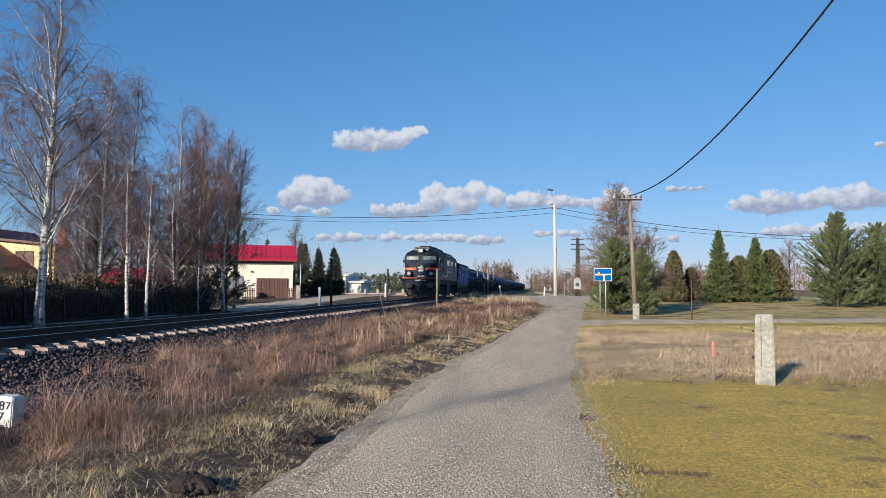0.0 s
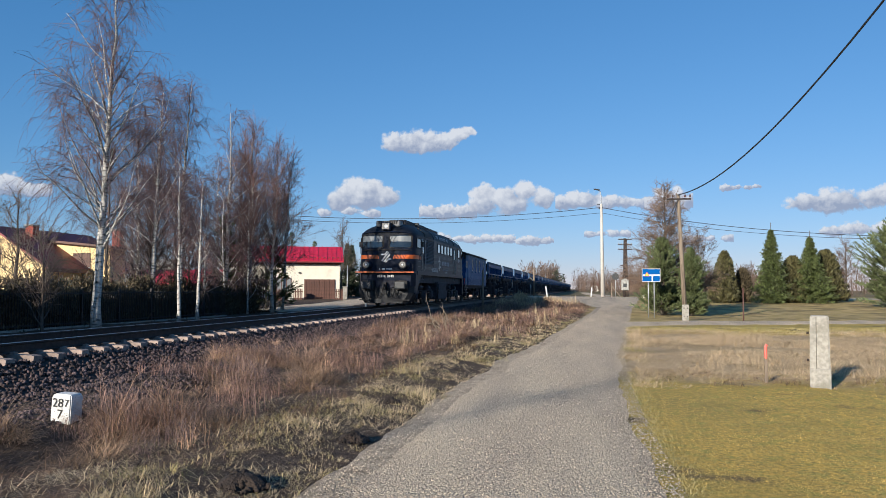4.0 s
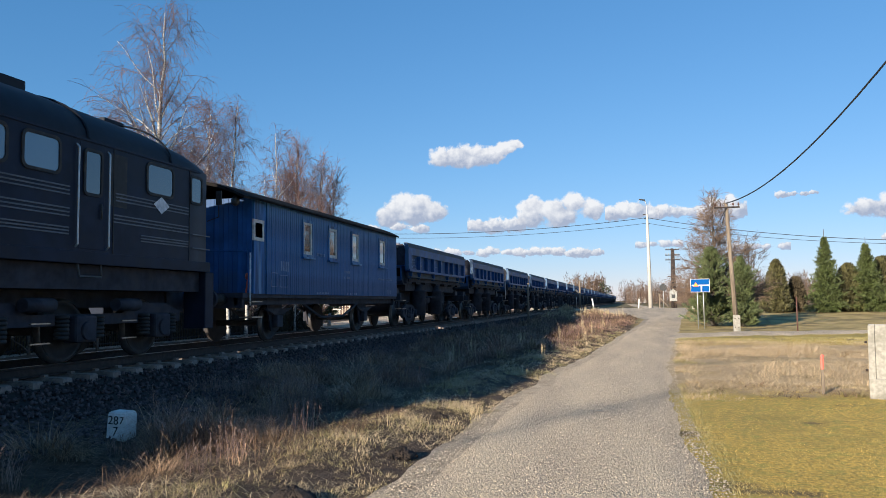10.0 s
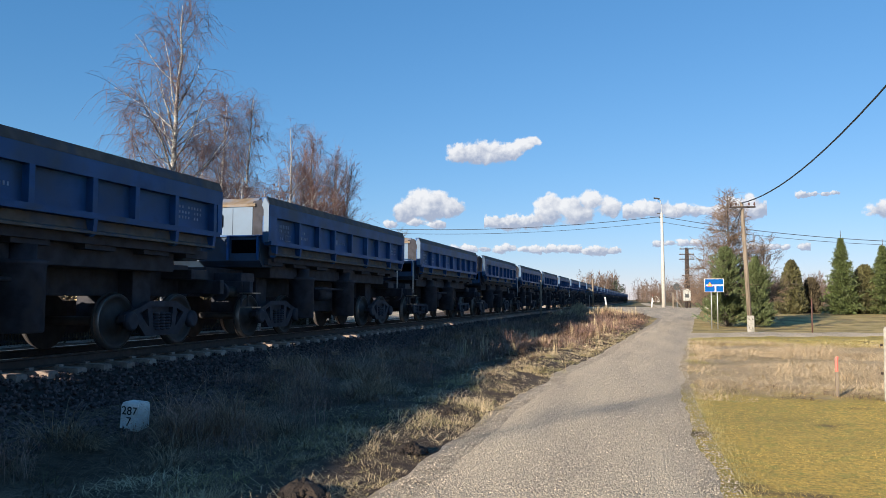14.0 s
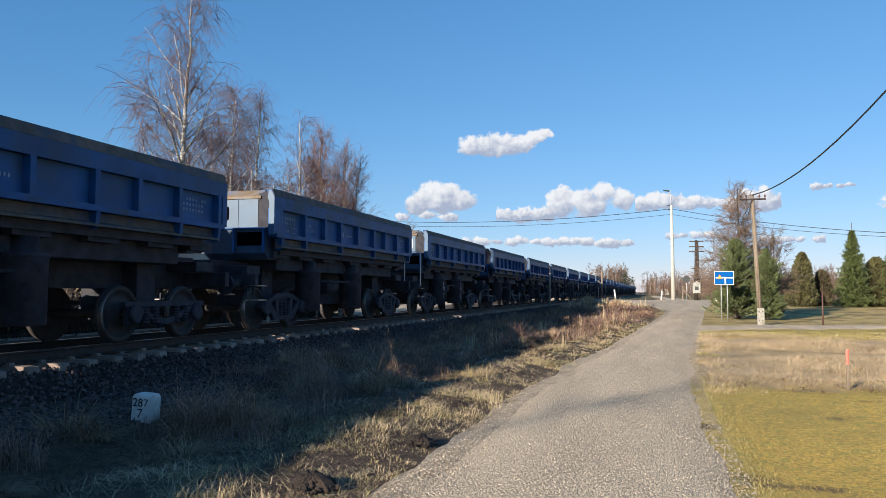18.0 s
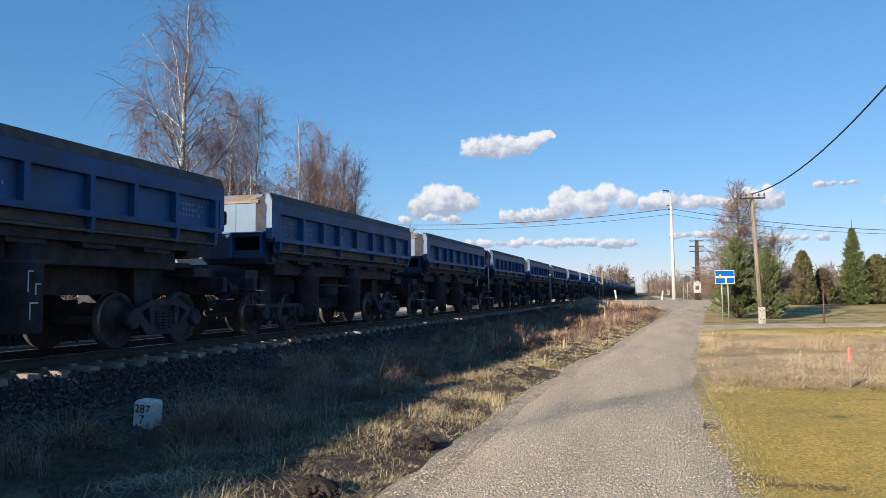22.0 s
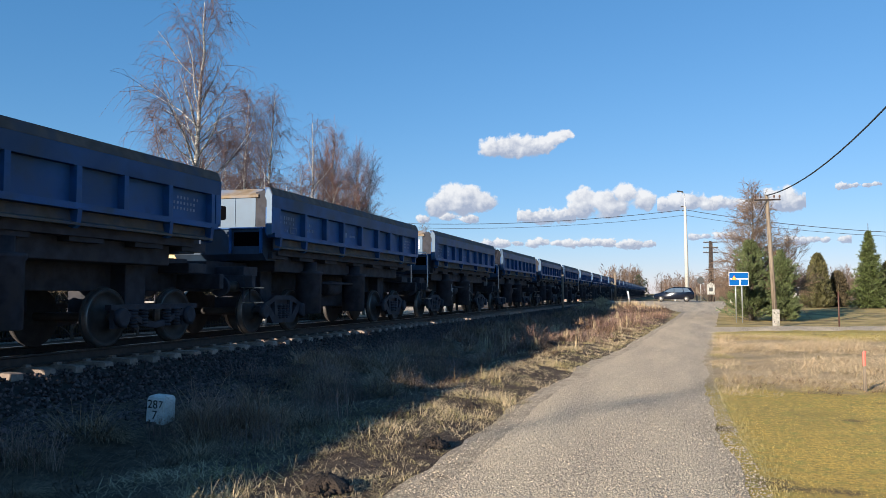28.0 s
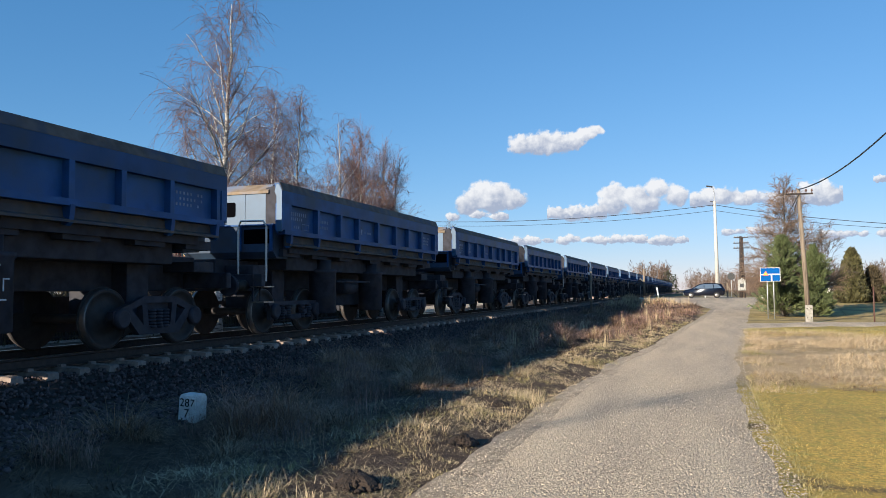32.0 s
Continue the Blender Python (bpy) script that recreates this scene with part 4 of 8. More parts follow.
        side_window(t, sx, 15.3, 15.65, 2.98, 3.46, r=0.05)
        for y0, y1 in ((2.33, 2.97), (12.12, 12.72)):
            bm = boxes((sx * 1.46, sx * 1.482, y0, y1, 1.84, 3.55), bev=0.008)
            d = part("cab_door", bm, M_CHARCOAL, t)
            side_window(d, sx, y0 + 0.12, y1 - 0.12, 2.75, 3.42, 1.484, 0.05)
            bm = tube(bmesh.new(), (sx * 1.51, y1 - 0.1, 2.35), (sx * 1.51, y1 - 0.1, 2.6), 0.016)
            part("door_handle", bm, M_LIGHTGREY, d)
            for yy in (y0 - 0.07, y1 + 0.07):
                bm = bmesh.new()
                pipe(bm, [(sx * 1.47, yy, 3.5), (sx * 1.52, yy, 3.45), (sx * 1.52, yy, 1.9), (sx * 1.47, yy, 1.86)], 0.016, 6)
                part("handrail", bm, M_ALU, t, "pale steel handrail")
            bm = bmesh.new()
            pipe(bm, [(sx * 1.44, y0 + 0.02, 1.66), (sx * 1.47, y0 + 0.04, 1.40), (sx * 1.47, y1 - 0.04, 1.40), (sx * 1.44, y1 - 0.02, 1.66)], 0.022, 6)
            part("step", bm, M_LIGHTGREY, t)
        bm = boxes((sx * 1.44, sx * 1.478, 12.85, 13.3, 2.6, 3.5), bev=0.005)
        part("open_hatch", bm, M_BLACK, t)
        # radiator shutters
        bm = boxes((sx * 1.40, sx * 1.479, 3.14, 5.46, 2.22, 3.54))
        g = part("radiator_grille", bm, M_BLACK, t, "large louvred radiator grille")
        bm = bmesh.new()
        box(bm, sx * 1.478, sx * 1.50, 3.10, 5.50, 2.19, 2.23)
        box(bm, sx * 1.478, sx * 1.50, 3.10, 5.50, 3.53, 3.57)
        box(bm, sx * 1.478, sx * 1.50, 3.10, 3.15, 2.23, 3.53)
        box(bm, sx * 1.478, sx * 1.50, 5.45, 5.50, 2.23, 3.53)
        box(bm, sx * 1.478, sx * 1.497, 3.78, 3.81, 2.23, 3.53)
        part("grille_frame", bm, M_CHARCOAL, g)
        sl = None
        for k in range(16):
            z = 2.27 + k * 0.079
            if sl is None:
                bm = bmesh.new()
                prism(bm, [(sx * 1.478, 0.0), (sx * 1.505, -0.035), (sx * 1.510, -0.028), (sx * 1.483, 0.012)], 3.15, 5.45)
                sl = part("slat", bm, M_CHARCOAL, g)
                sl.matrix_basis = pose(0, 0, z)
            else:
                share("slat", sl, g, pose(0, 0, z))
        # pressed ribs
        for y0, y1, zs in ((5.6, 11.9, (2.66, 2.72, 2.78)), (5.6, 11.9, (2.32, 2.38, 2.44)), (8.3, 11.9, (2.04, 2.09, 2.14)), (13.0, 15.2, (2.70, 2.76, 2.82)), (12.95, 15.2, (2.33, 2.39, 2.45)), (13.7, 15.2, (2.06, 2.11, 2.16)), (1.5, 2.2, (2.28,)), (1.5, 2.2, (2.02,)), (15.35, 16.0, (2.32,)), (15.35, 16.0, (2.05,)), (3.1, 5.0, (1.95, 2.0, 2.05))):
            bm = bmesh.new()
            for z in zs:
                box(bm, sx * 1.47, sx * 1.487, y0, y1, z, z + 0.022)
            part("pressed_rib", bm, M_STRIPE, t, "pale grey pressed ribs")
        bm = boxes((sx * 1.46, sx * 1.495, 1.3, 16.0, 1.60, 1.80), bev=0.01)
        part("sill", bm, M_CHARCOAL, t, "dusty sill plate")
        bm = boxes((sx * 1.47, sx * 1.492, 1.6, 15.6, 3.585, 3.625))
        part("gutter", bm, M_CHARCOAL, t)
        for y in (5.55, 12.95, 15.25):
            bm = boxes((sx * 1.472, sx * 1.484, y - 0.012, y + 0.012, 1.8, 3.6))
            part("panel_seam", bm, M_BLACK, t)
        # mirror
        bm = bmesh.new()
        pipe(bm, [(sx * 1.48, 1.95, 2.65), (sx * 1.66, 1.75, 2.72), (sx * 1.68, 1.72, 3.05)], 0.012, 5)
        box(bm, sx * 1.66 - 0.06, sx * 1.66 + 0.06, 1.68, 1.74, 3.05, 3.32)
        part("mirror", bm, M_BLACK, t)
        bm = bmesh.new()
        pipe(bm, [(sx * 1.44, 15.95, 2.65), (sx * 1.62, 16.1, 2.75), (sx * 1.62, 16.1, 3.0)], 0.012, 5)
        box(bm, sx * 1.62 - 0.06, sx * 1.62 + 0.06, 16.08, 16.13, 3.0, 3.3)
        part("mirror", bm, M_BLACK, t)
        # emblem and lettering bars
        X1 = sx * 1.49
        emblem(body, lambda u, v: (X1, 7.32 + u * 1.25, 2.32 + v * 1.35))
        strip_bars(t, "name_lettering", 8.06, 9.42, 2.27, 2.52, 5, X1, M_LETTER, lr)
        strip_bars(t, "name_lettering", 9.6, 10.48, 2.27, 2.52, 3, X1, M_LETTER, lr)
        strip_bars(t, "number_lettering", 4.97, 5.55, 1.84, 2.06, 3, X1, M_LETTER, lr)
        strip_bars(t, "number_lettering", 5.72, 6.81, 1.84, 2.06, 6, X1, M_LETTER, lr)
        strip_bars(t, "small_lettering", 8.3, 10.0, 1.97, 2.04, 16, X1, M_DIM, lr)
        strip_bars(t, "small_lettering", 9.0, 9.9, 1.84, 1.90, 9, X1, M_LETTER, lr)
        bm = bmesh.new()
        for k in range(15):
            if k == 3 or k == 12:
                continue
            y = 6.35 + k * 0.26
            q = [(y, 3.77), (y + 0.10, 3.77), (y + 0.10, 3.93), (y, 3.93)]
            bm.faces.new([bm.verts.new((sx * (1.475 - (z - 3.62) * 0.22 + 0.02), a, z)) for a, z in q])
        tagged(part("roof_lettering", bm, M_LETTER, roof), kind="stuff")
        bm = bmesh.new()
        bm.faces.new([bm.verts.new((X1, a, z)) for a, z in ((14.05, 2.78), (14.3, 2.62), (14.55, 2.78), (14.3, 2.94))])
        part("warning_diamond", bm, M_LETTER, t, "faded diamond warning plate")
        # tanks and boxes below
        bm = boxes((sx * 1.36, sx * 1.42, 7.1, 10.0, 0.30, 1.28), bev=0.02)
        part("tank_panel", bm, M_UNDER, t)
        for k in range(3):
            bm = boxes((sx * 1.42, sx * 1.445, 7.35, 9.8, 0.62 + k * 0.2, 0.78 + k * 0.2), bev=0.008)
            part("battery_cover", bm, M_UNDER, t)
        bm = tube(bmesh.new(), (sx * 1.46, 6.95, 0.3), (sx * 1.46, 6.95, 1.25), 0.025)
        part("filler_pipe", bm, M_LIGHTGREY, t)
        for yc in (4.0, 12.6):
            bm = bmesh.new()
            prism(bm, [(yc - 2.9, 0.82), (yc - 2.4, 0.98), (yc - 1.4, 0.98), (yc - 1.1, 0.80), (yc + 1.1, 0.80), (yc + 1.4, 0.98), (yc + 2.4, 0.98), (yc + 2.9, 0.82), (yc + 2.9, 0.62), (yc - 2.9, 0.62)], sx * 0.98, sx * 1.12, "x")
            bf = part("bogie_frame", bm, M_UNDER, t)
            for k in (-2.1, 0, 2.1):
                bm = boxes((sx * 1.0, sx * 1.3, yc + k - 0.24, yc + k + 0.24, 0.34, 0.78), bev=0.05)
                lathe(bm, [(sx * 1.28, 0.16), (sx * 1.34, 0.15)], "x", (0, yc + k, 0.53), 14)
                part("axle_box", bm, M_UNDER, bf)
                for d in (-0.42, 0.42):
                    bm = bmesh.new()
                    for z in range(6):
                        lathe(bm, [(0.40 + z * 0.065, 0.11), (0.43 + z * 0.065, 0.125), (0.46 + z * 0.065, 0.11)], "z", (sx * 1.15, yc + k + d, 0), 10)
                    part("coil_spring", bm, M_BLACK, bf)
            for k in (-1.05, 1.05):
                bm = lathe(bmesh.new(), [(-0.3, 0.11), (0.3, 0.11)], "y", (sx * 1.25, yc + k, 0.95), 12)
                part("brake_cylinder", bm, M_UNDER, bf)
                bm = boxes((sx * 1.28, sx * 1.32, yc + k - 0.2, yc + k + 0.2, 0.66, 0.68), (sx * 1.28, sx * 1.32, yc + k - 0.2, yc + k + 0.2, 0.36, 0.38))
                part("sand_pipe", bm, M_STEEL, bf)
    bm = boxes((-1.36, 1.36, 7.0, 10.1, 0.28, 1.3))
    part("fuel_tank", bm, M_UNDER, t)
    bm = boxes((-1.3, 1.3, 1.2, 16.0, 1.2, 1.6), (-0.5, 0.5, 0.6, 16.4, 0.9, 1.3))
    part("underframe", bm, M_UNDER, t)
    # nose number bars
    bm = bmesh.new()
    for k, x in enumerate(np.linspace(-0.42, 0.36, 10)):
        if k != 5:
            box(bm, x, x + 0.06, 0.592, 0.598, 1.46, 1.58)
    part("number_lettering", bm, M_WHITE, t)
    bm = bmesh.new()
    for k, x in enumerate(np.linspace(-0.34, 0.28, 11)):
        if k not in (1, 5):
            box(bm, x, x + 0.04, 0.648, 0.654, 1.84, 1.92)
    part("number_lettering", bm, M_LETTER, t)
    for yc in (4.0, 12.6):
        for k in (-2.1, 0, 2.1):
            wheelset(t, yc + k, 0.525)
    return t


def staff_coach():
    """Two-axle wooden coach, 12.5 m long, with an open platform at its leading end."""
    t = thing("railway_coach", pose(0, 0, 0), "weathered blue boarded two-axle coach with white-framed windows", "railway coach")
    Y0, Y1, HW = 1.62, 12.0, 1.45
    rr = random.Random(9)
    wins = [(3.70, 4.30), (5.50, 6.10), (7.36, 7.97), (10.05, 10.66)]
    bm = boxes((-HW + 0.03, HW - 0.03, Y0 - 0.6, Y1 - 0.02, 1.18, 3.42))
    core = part("body", bm, M_BLUEWOOD, t, "worn blue coach body")
    # tongue boards
    pieces = {}
    for sx in (-1, 1):
        y = Y0
        k = 0
        while y < Y1 - 0.05:
            spans = [(1.17, 3.40)]
            for a, b in wins:
                if a - 0.06 < y + 0.06 < b + 0.06:
                    spans = [(1.17, 2.20), (3.16, 3.40)]
            for z0, z1 in spans:
                key = (sx, z0, z1)
                if key not in pieces:
                    bm = boxes((min(sx * 1.42, sx * 1.45), max(sx * 1.42, sx * 1.45), 0.004, 0.116, z0, z1), bev=0.006)
                    pieces[key] = part("board", bm, M_BLUEWOOD, t)
                    pieces[key].matrix_basis = pose(0, y, 0)
                else:
                    share("board", pieces[key], t, pose(rr.uniform(-0.003, 0.003), y, 0))
            y += 0.12
        for a, b in wins:
            bm = bmesh.new()
            ring_frame(bm, [(a - 0.07, 2.18), (b + 0.07, 2.18), (b + 0.07, 3.18), (a - 0.07, 3.18)], [(a, 2.25), (b, 2.25), (b, 3.11), (a, 3.11)], sx * 1.42, sx * 1.475)
            w = part("window", bm, M_BLUEWOOD, t, "window in a white inner frame")
            bm = bmesh.new()
            ring_frame(bm, [(a, 2.25), (b, 2.25), (b, 3.11), (a, 3.11)], [(a + 0.09, 2.34), (b - 0.09, 2.34), (b - 0.09, 3.05), (a + 0.09, 3.05)], sx * 1.42, sx * 1.455)
            part("window_frame", bm, M_PALEFRAME, w)
            bm = boxes((sx * 1.425, sx * 1.435, a + 0.08, b - 0.08, 2.33, 3.06))
            part("pane", bm, M_GLASS, w)
            bm = boxes((sx * 1.43, sx * 1.53, a - 0.1, b + 0.1, 2.13, 2.18))
            part("sill", bm, M_BLUEWOOD, w)
        # recessed vestibule side with a small window
        bm = bmesh.new()
        ring_frame(bm, [(0.98, 2.42), (1.5, 2.42), (1.5, 2.92), (0.98, 2.92)], [(1.06, 2.5), (1.42, 2.5), (1.42, 2.84), (1.06, 2.84)], sx * 1.40, sx * 1.44)
        w = part("window", bm, M_PALEFRAME, t, "small white-framed vestibule window")
        bm = boxes((sx * 1.405, sx * 1.42, 1.05, 1.43, 2.49, 2.85))
        part("pane", bm, M_GLASS, w)
        # platform railing, steps, hose heads
        bm = bmesh.new()
        pipe(bm, [(sx * 1.38, 0.85, 1.2), (sx * 1.38, 0.85, 2.1), (sx * 1.38, 0.8, 2.15), (sx * 0.4, 0.3, 2.15), (sx * 0.4, 0.3, 1.2)], 0.02, 6)
        part("platform_railing", bm, M_BLUE, t)
        bm = tube(bmesh.new(), (sx * 1.42, 0.86, 0.9), (sx * 1.42, 0.86, 2.12), 0.02)
        part("handrail", bm, M_LETTER, t, "pale grab rail")
        for z in (0.62, 0.98):
            bm = boxes((sx * 1.15, sx * 1.48, 0.85, 1.35, z, z + 0.03))
            part("step", bm, M_STEEL, t, "worn metal step")
        for dy in (0.95, 1.25):
            bm = bmesh.new()
            pipe(bm, [(sx * 1.25, dy, 1.1), (sx * 1.3, dy, 1.45), (sx * 1.3, dy + 0.03, 1.55)], 0.02, 6)
            lathe(bm, [(1.5, 0.03), (1.55, 0.07), (1.63, 0.06), (1.66, 0.03)], "z", (sx * 1.3, dy + 0.02, 0), 10)
            part("valve_handle", bm, M_REDPAINT, t, "orange-red valve handle")
        for k, (a, b, z0, z1, n) in enumerate(((2.35, 2.85, 1.75, 2.0, 4), (4.6, 5.2, 2.25, 2.33, 6), (4.6, 5.6, 1.2, 1.25, 9), (6.7, 7.2, 1.85, 1.92, 5), (6.7, 7.3, 1.68, 1.75, 6), (6.8, 7.8, 1.2, 1.25, 8), (9.9, 11.5, 1.72, 1.78, 14), (10.8, 11.3, 1.26, 1.38, 4))):
            strip_bars(t, "small_lettering", a, b, z0, z1, n, sx * 1.457, M_DIM, rr)
        bm = bmesh.new()
        outline_box(bm, sx * 1.457, 1.85, 2.15, 1.35, 1.7, 0.012)
        outline_box(bm, sx * 1.457, 2.3, 2.75, 1.35, 1.65, 0.012)
        part("data_panel", bm, M_DIM, t)
        # underframe truss
        bm = boxes((sx * 1.15, sx * 1.25, 0.6, Y1 + 0.05, 0.92, 1.18))
        part("sole_bar", bm, M_UNDER, t)
        bm = bmesh.new()
        pipe(bm, [(sx * 1.2, 4.2, 0.95), (sx * 1.2, 5.5, 0.55), (sx * 1.2, 7.2, 0.55), (sx * 1.2, 8.6, 0.95)], 0.035, 6)
        part("truss_rod", bm, M_UNDER, t)
        for yw in (3.05, 9.60):
            bm = bmesh.new()
            for k in range(7):
                L = 0.75 - k * 0.08
                box(bm, sx * 0.98, sx * 1.08, yw - L, yw + L, 0.80 - k * 0.022, 0.82 - k * 0.022)
            part("leaf_spring", bm, M_UNDER, t)
            bm = bmesh.new()
            prism(bm, [(yw - 0.45, 0.95), (yw + 0.45, 0.95), (yw + 0.2, 0.25), (yw - 0.2, 0.25)], sx * 0.92, sx * 0.96, "x")
            ag = part("axle_guard", bm, M_UNDER, t)
            bm = boxes((sx * 0.95, sx * 1.12, yw - 0.16, yw + 0.16, 0.34, 0.66), bev=0.03)
            part("axle_box", bm, M_UNDER, ag)
        buffer(t, sx * 0.875, 0.0, 1.06, -1)
        buffer(t, sx * 0.875, 12.6, 1.06, 1)
    # roof with overhang at the platform
    bm = bmesh.new()
    rings = []
    for y, dz in ((0.30, -0.03), (0.9, 0), (12.05, 0)):
        o = []
        for i in range(15):
            x = -1.55 + 3.1 * i / 14
            o.append((x, y, 3.40 + dz + 0.42 * (1 - (x / 1.55) ** 2)))
        for i in range(15):
            x = 1.55 - 3.1 * i / 14
            o.append((x, y, 3.34 + dz + 0.40 * (1 - (x / 1.55) ** 2)))
        rings.append(o)
    R = loft(bm, rings)
    bm.faces.new(R[0])
    bm.faces.new(R[-1][::-1])
    part("roof", bm, M_FELT, t, "dark tar-felt arched roof")
    bm = boxes((-1.4, 1.4, 0.55, 12.1, 1.08, 1.19))
    part("floor", bm, M_UNDER, t)
    for ya in (0.6, 11.95):
        part("headstock", boxes((-1.35, 1.35, ya, ya + 0.12, 0.85, 1.2)), M_UNDER, t)
    for i, x in enumerate(np.arange(-1.38, 1.38, 0.12)):
        bm = boxes((x, x + 0.112, 0.99, 1.02, 1.2, 3.42))
        part("end_board", bm, M_BLUE, t)
    bm = boxes((-0.4, 0.4, 0.975, 0.992, 1.2, 3.05), bev=0.005)
    part("end_door", bm, M_BLUE, t)
    bm = lathe(bmesh.new(), [(-0.25, 0.02), (-0.2, 0.09), (-0.1, 0.1), (0.0, 0.03)], "z", (1.2, 0.55, 3.42), 12)
    part("platform_lamp", bm, M_LIGHTGREY, t)
    for y in (3.05, 9.60):
        wheelset(t, y, 0.46)
    return t


WAGON_PITCH = 12.39


def dump_wagon(variant=0):
    """Side-tipping wagon; the leading lip of its box lies 1.02 m behind the coupling plane."""
    t = thing("dump_wagon", pose(0, 0, 0), "faded blue side-tipping wagon with ribbed sides and a rusty top rim", "freight wagon", "wagons of the train")
    A, B = 1.02, 11.37
    rr = random.Random(20 + variant)
    for sx in (-1, 1):
        # side wall: back plate, top chord, posts
        bm = bmesh.new()
        prism(bm, [(sx * 1.33, 2.20), (sx * 1.37, 2.20), (sx * 1.37, 2.84), (sx * 1.33, 2.84)], A + 0.05, B - 0.05)
        side = part("side_wall", bm, M_BLUE, t, "recessed blue side wall")
        bm = bmesh.new()
        prism(bm, [(sx * 1.36, 2.82), (sx * 1.50, 2.82), (sx * 1.505, 3.10), (sx * 1.42, 3.27), (sx * 1.30, 3.27), (sx * 1.36, 3.05)], A, B)
        part("top_chord", bm, M_CHORD, side)
        bm = bmesh.new()
        prism(bm, [(sx * 1.425, 3.272), (sx * 1.505, 3.10), (sx * 1.511, 3.10), (sx * 1.43, 3.285), (sx * 1.29, 3.285), (sx * 1.29, 3.272)], A + 0.01, B - 0.01)
        part("top_rim", bm, M_RIM, side, "rust-streaked top rim")
        bm = bmesh.new()
        prism(bm, [(sx * 1.33, 2.16), (sx * 1.52, 2.16), (sx * 1.52, 2.26), (sx * 1.33, 2.26)], A + 0.1, B - 0.1)
        part("bottom_chord", bm, M_BLUE, side)
        posts = (0.35, 1.69, 2.9, 3.97, 5.26, 6.57, 7.62, 8.78, 10.1)
        pm = None
        for y in posts:
            if pm is None:
                bm = boxes((sx * 1.365, sx * 1.50, -0.055, 0.055, 2.255, 2.83), bev=0.008)
                pm = part("post", bm, M_BLUE, side)
                pm.matrix_basis = pose(0, A + y, 0)
            else:
                share("post", pm, side, pose(0, A + y, 0))
        part("end_post", boxes((sx * 1.34, sx * 1.502, A, A + 0.30, 2.255, 2.83)), M_BLUE, side)
        part("end_post", boxes((sx * 1.34, sx * 1.502, B - 0.16, B, 2.255, 2.83)), M_BLUE, side)
        # lower hinge shelf with brackets
        hm = None
        for y in (0.4, 1.69, 3.97, 6.57, 8.78, 10.05):
            if hm is None:
                bm = bmesh.new()
                prism(bm, [(sx * 1.36, 2.18), (sx * 1.53, 2.18), (sx * 1.50, 1.92), (sx * 1.44, 1.88), (sx * 1.36, 1.9)], -0.045, 0.045)
                hm = part("hinge_bracket", bm, M_BLUE, t)
                hm.matrix_basis = pose(0, A + y, 0)
            else:
                share("hinge_bracket", hm, t, pose(0, A + y, 0))
        bm = bmesh.new()
        prism(bm, [(sx * 1.34, 2.155), (sx * 1.37, 2.155), (sx * 1.40, 2.0), (sx * 1.505, 1.965), (sx * 1.505, 1.925), (sx * 1.34, 1.925)], A + 0.35, B - 0.25)
        part("shelf", bm, M_RIM, t, "dusty tilted ledge below the box")
        fm = None
        for y in (0.2, 1.55, 3.0, 4.9, 6.4, 7.9, 9.2):
            if fm is None:
                fm = part("floor_beam", boxes((sx * 1.02, sx * 1.27, A + 0.25, A + 1.0, 1.70, 1.86)), M_UNDER, t)
                fm.matrix_basis = pose(0, y, 0)
            else:
                share("floor_beam", fm, t, pose(0, y, 0))
        # small stencilled bars
        X1 = sx * 1.374
        for a, b, z0, z1, n in ((0.5, 1.3, 2.62, 2.70, 9), (0.5, 1.3, 2.52, 2.58, 9), (0.7, 1.0, 2.34, 2.40, 3), (1.9, 2.4, 2.55, 2.62, 6), (1.9, 2.4, 2.42, 2.49, 6), (4.3, 4.45, 2.44, 2.58, 1), (4.55, 5.0, 2.47, 2.53, 6), (9.0, 9.8, 2.64, 2.69, 8), (9.0, 9.8, 2.54, 2.59, 8), (9.0, 9.7, 2.44, 2.49, 7)):
            strip_bars(side, "stencil", A + a, A + b, z0, z1, n, X1, M_DIM, rr)
        bm = bmesh.new()
        outline_box(bm, X1, A + 1.08, A + 1.4, 2.32, 2.46, 0.012)
        part("data_panel", bm, M_DIM, side)
        # tipping cylinders
        for yc in (2.95, 5.8):
            bm = lathe(bmesh.new(), [(0.40, 0.30), (0.42, 0.33), (1.36, 0.33), (1.40, 0.36), (1.46, 0.36), (1.48, 0.2), (1.7, 0.2)], "z", (sx * 1.1, A + yc - 0.3 if yc < 4 else A + yc - 0.25, 0), 20)
            c = part("tipping_cylinder", bm, M_UNDER, t, "upright grimy tipping cylinder")
            if variant == 2 and sx > 0:
                bm = bmesh.new()
                for u, v, w, z in ((-0.12, 1.0, 0.1, 1.3), (0.02, 0.95, 0.1, 1.12), (-0.08, 0.6, 0.16, 0.85)):
                    box(bm, 1.432, 1.436, A + yc - 0.3 + u, A + yc - 0.3 + u + 0.02, v, z)
                    box(bm, 1.432, 1.436, A + yc - 0.3 + u, A + yc - 0.3 + u + w, z - 0.02, z)
                part("paint_scrawl", bm, M_LETTER, c)
        bm = lathe(bmesh.new(), [(A + 4.0, 0.14), (A + 4.05, 0.2), (A + 4.75, 0.2), (A + 4.8, 0.14)], "y", (sx * 0.9, 0, 1.05), 14)
        part("air_tank", bm, M_UNDER, t)
        bm = tube(bmesh.new(), (sx * 1.2, A + 3.2, 1.18), (sx * 1.2, A + 5.3, 1.18), 0.03)
        part("control_rod", bm, M_UNDER, t)
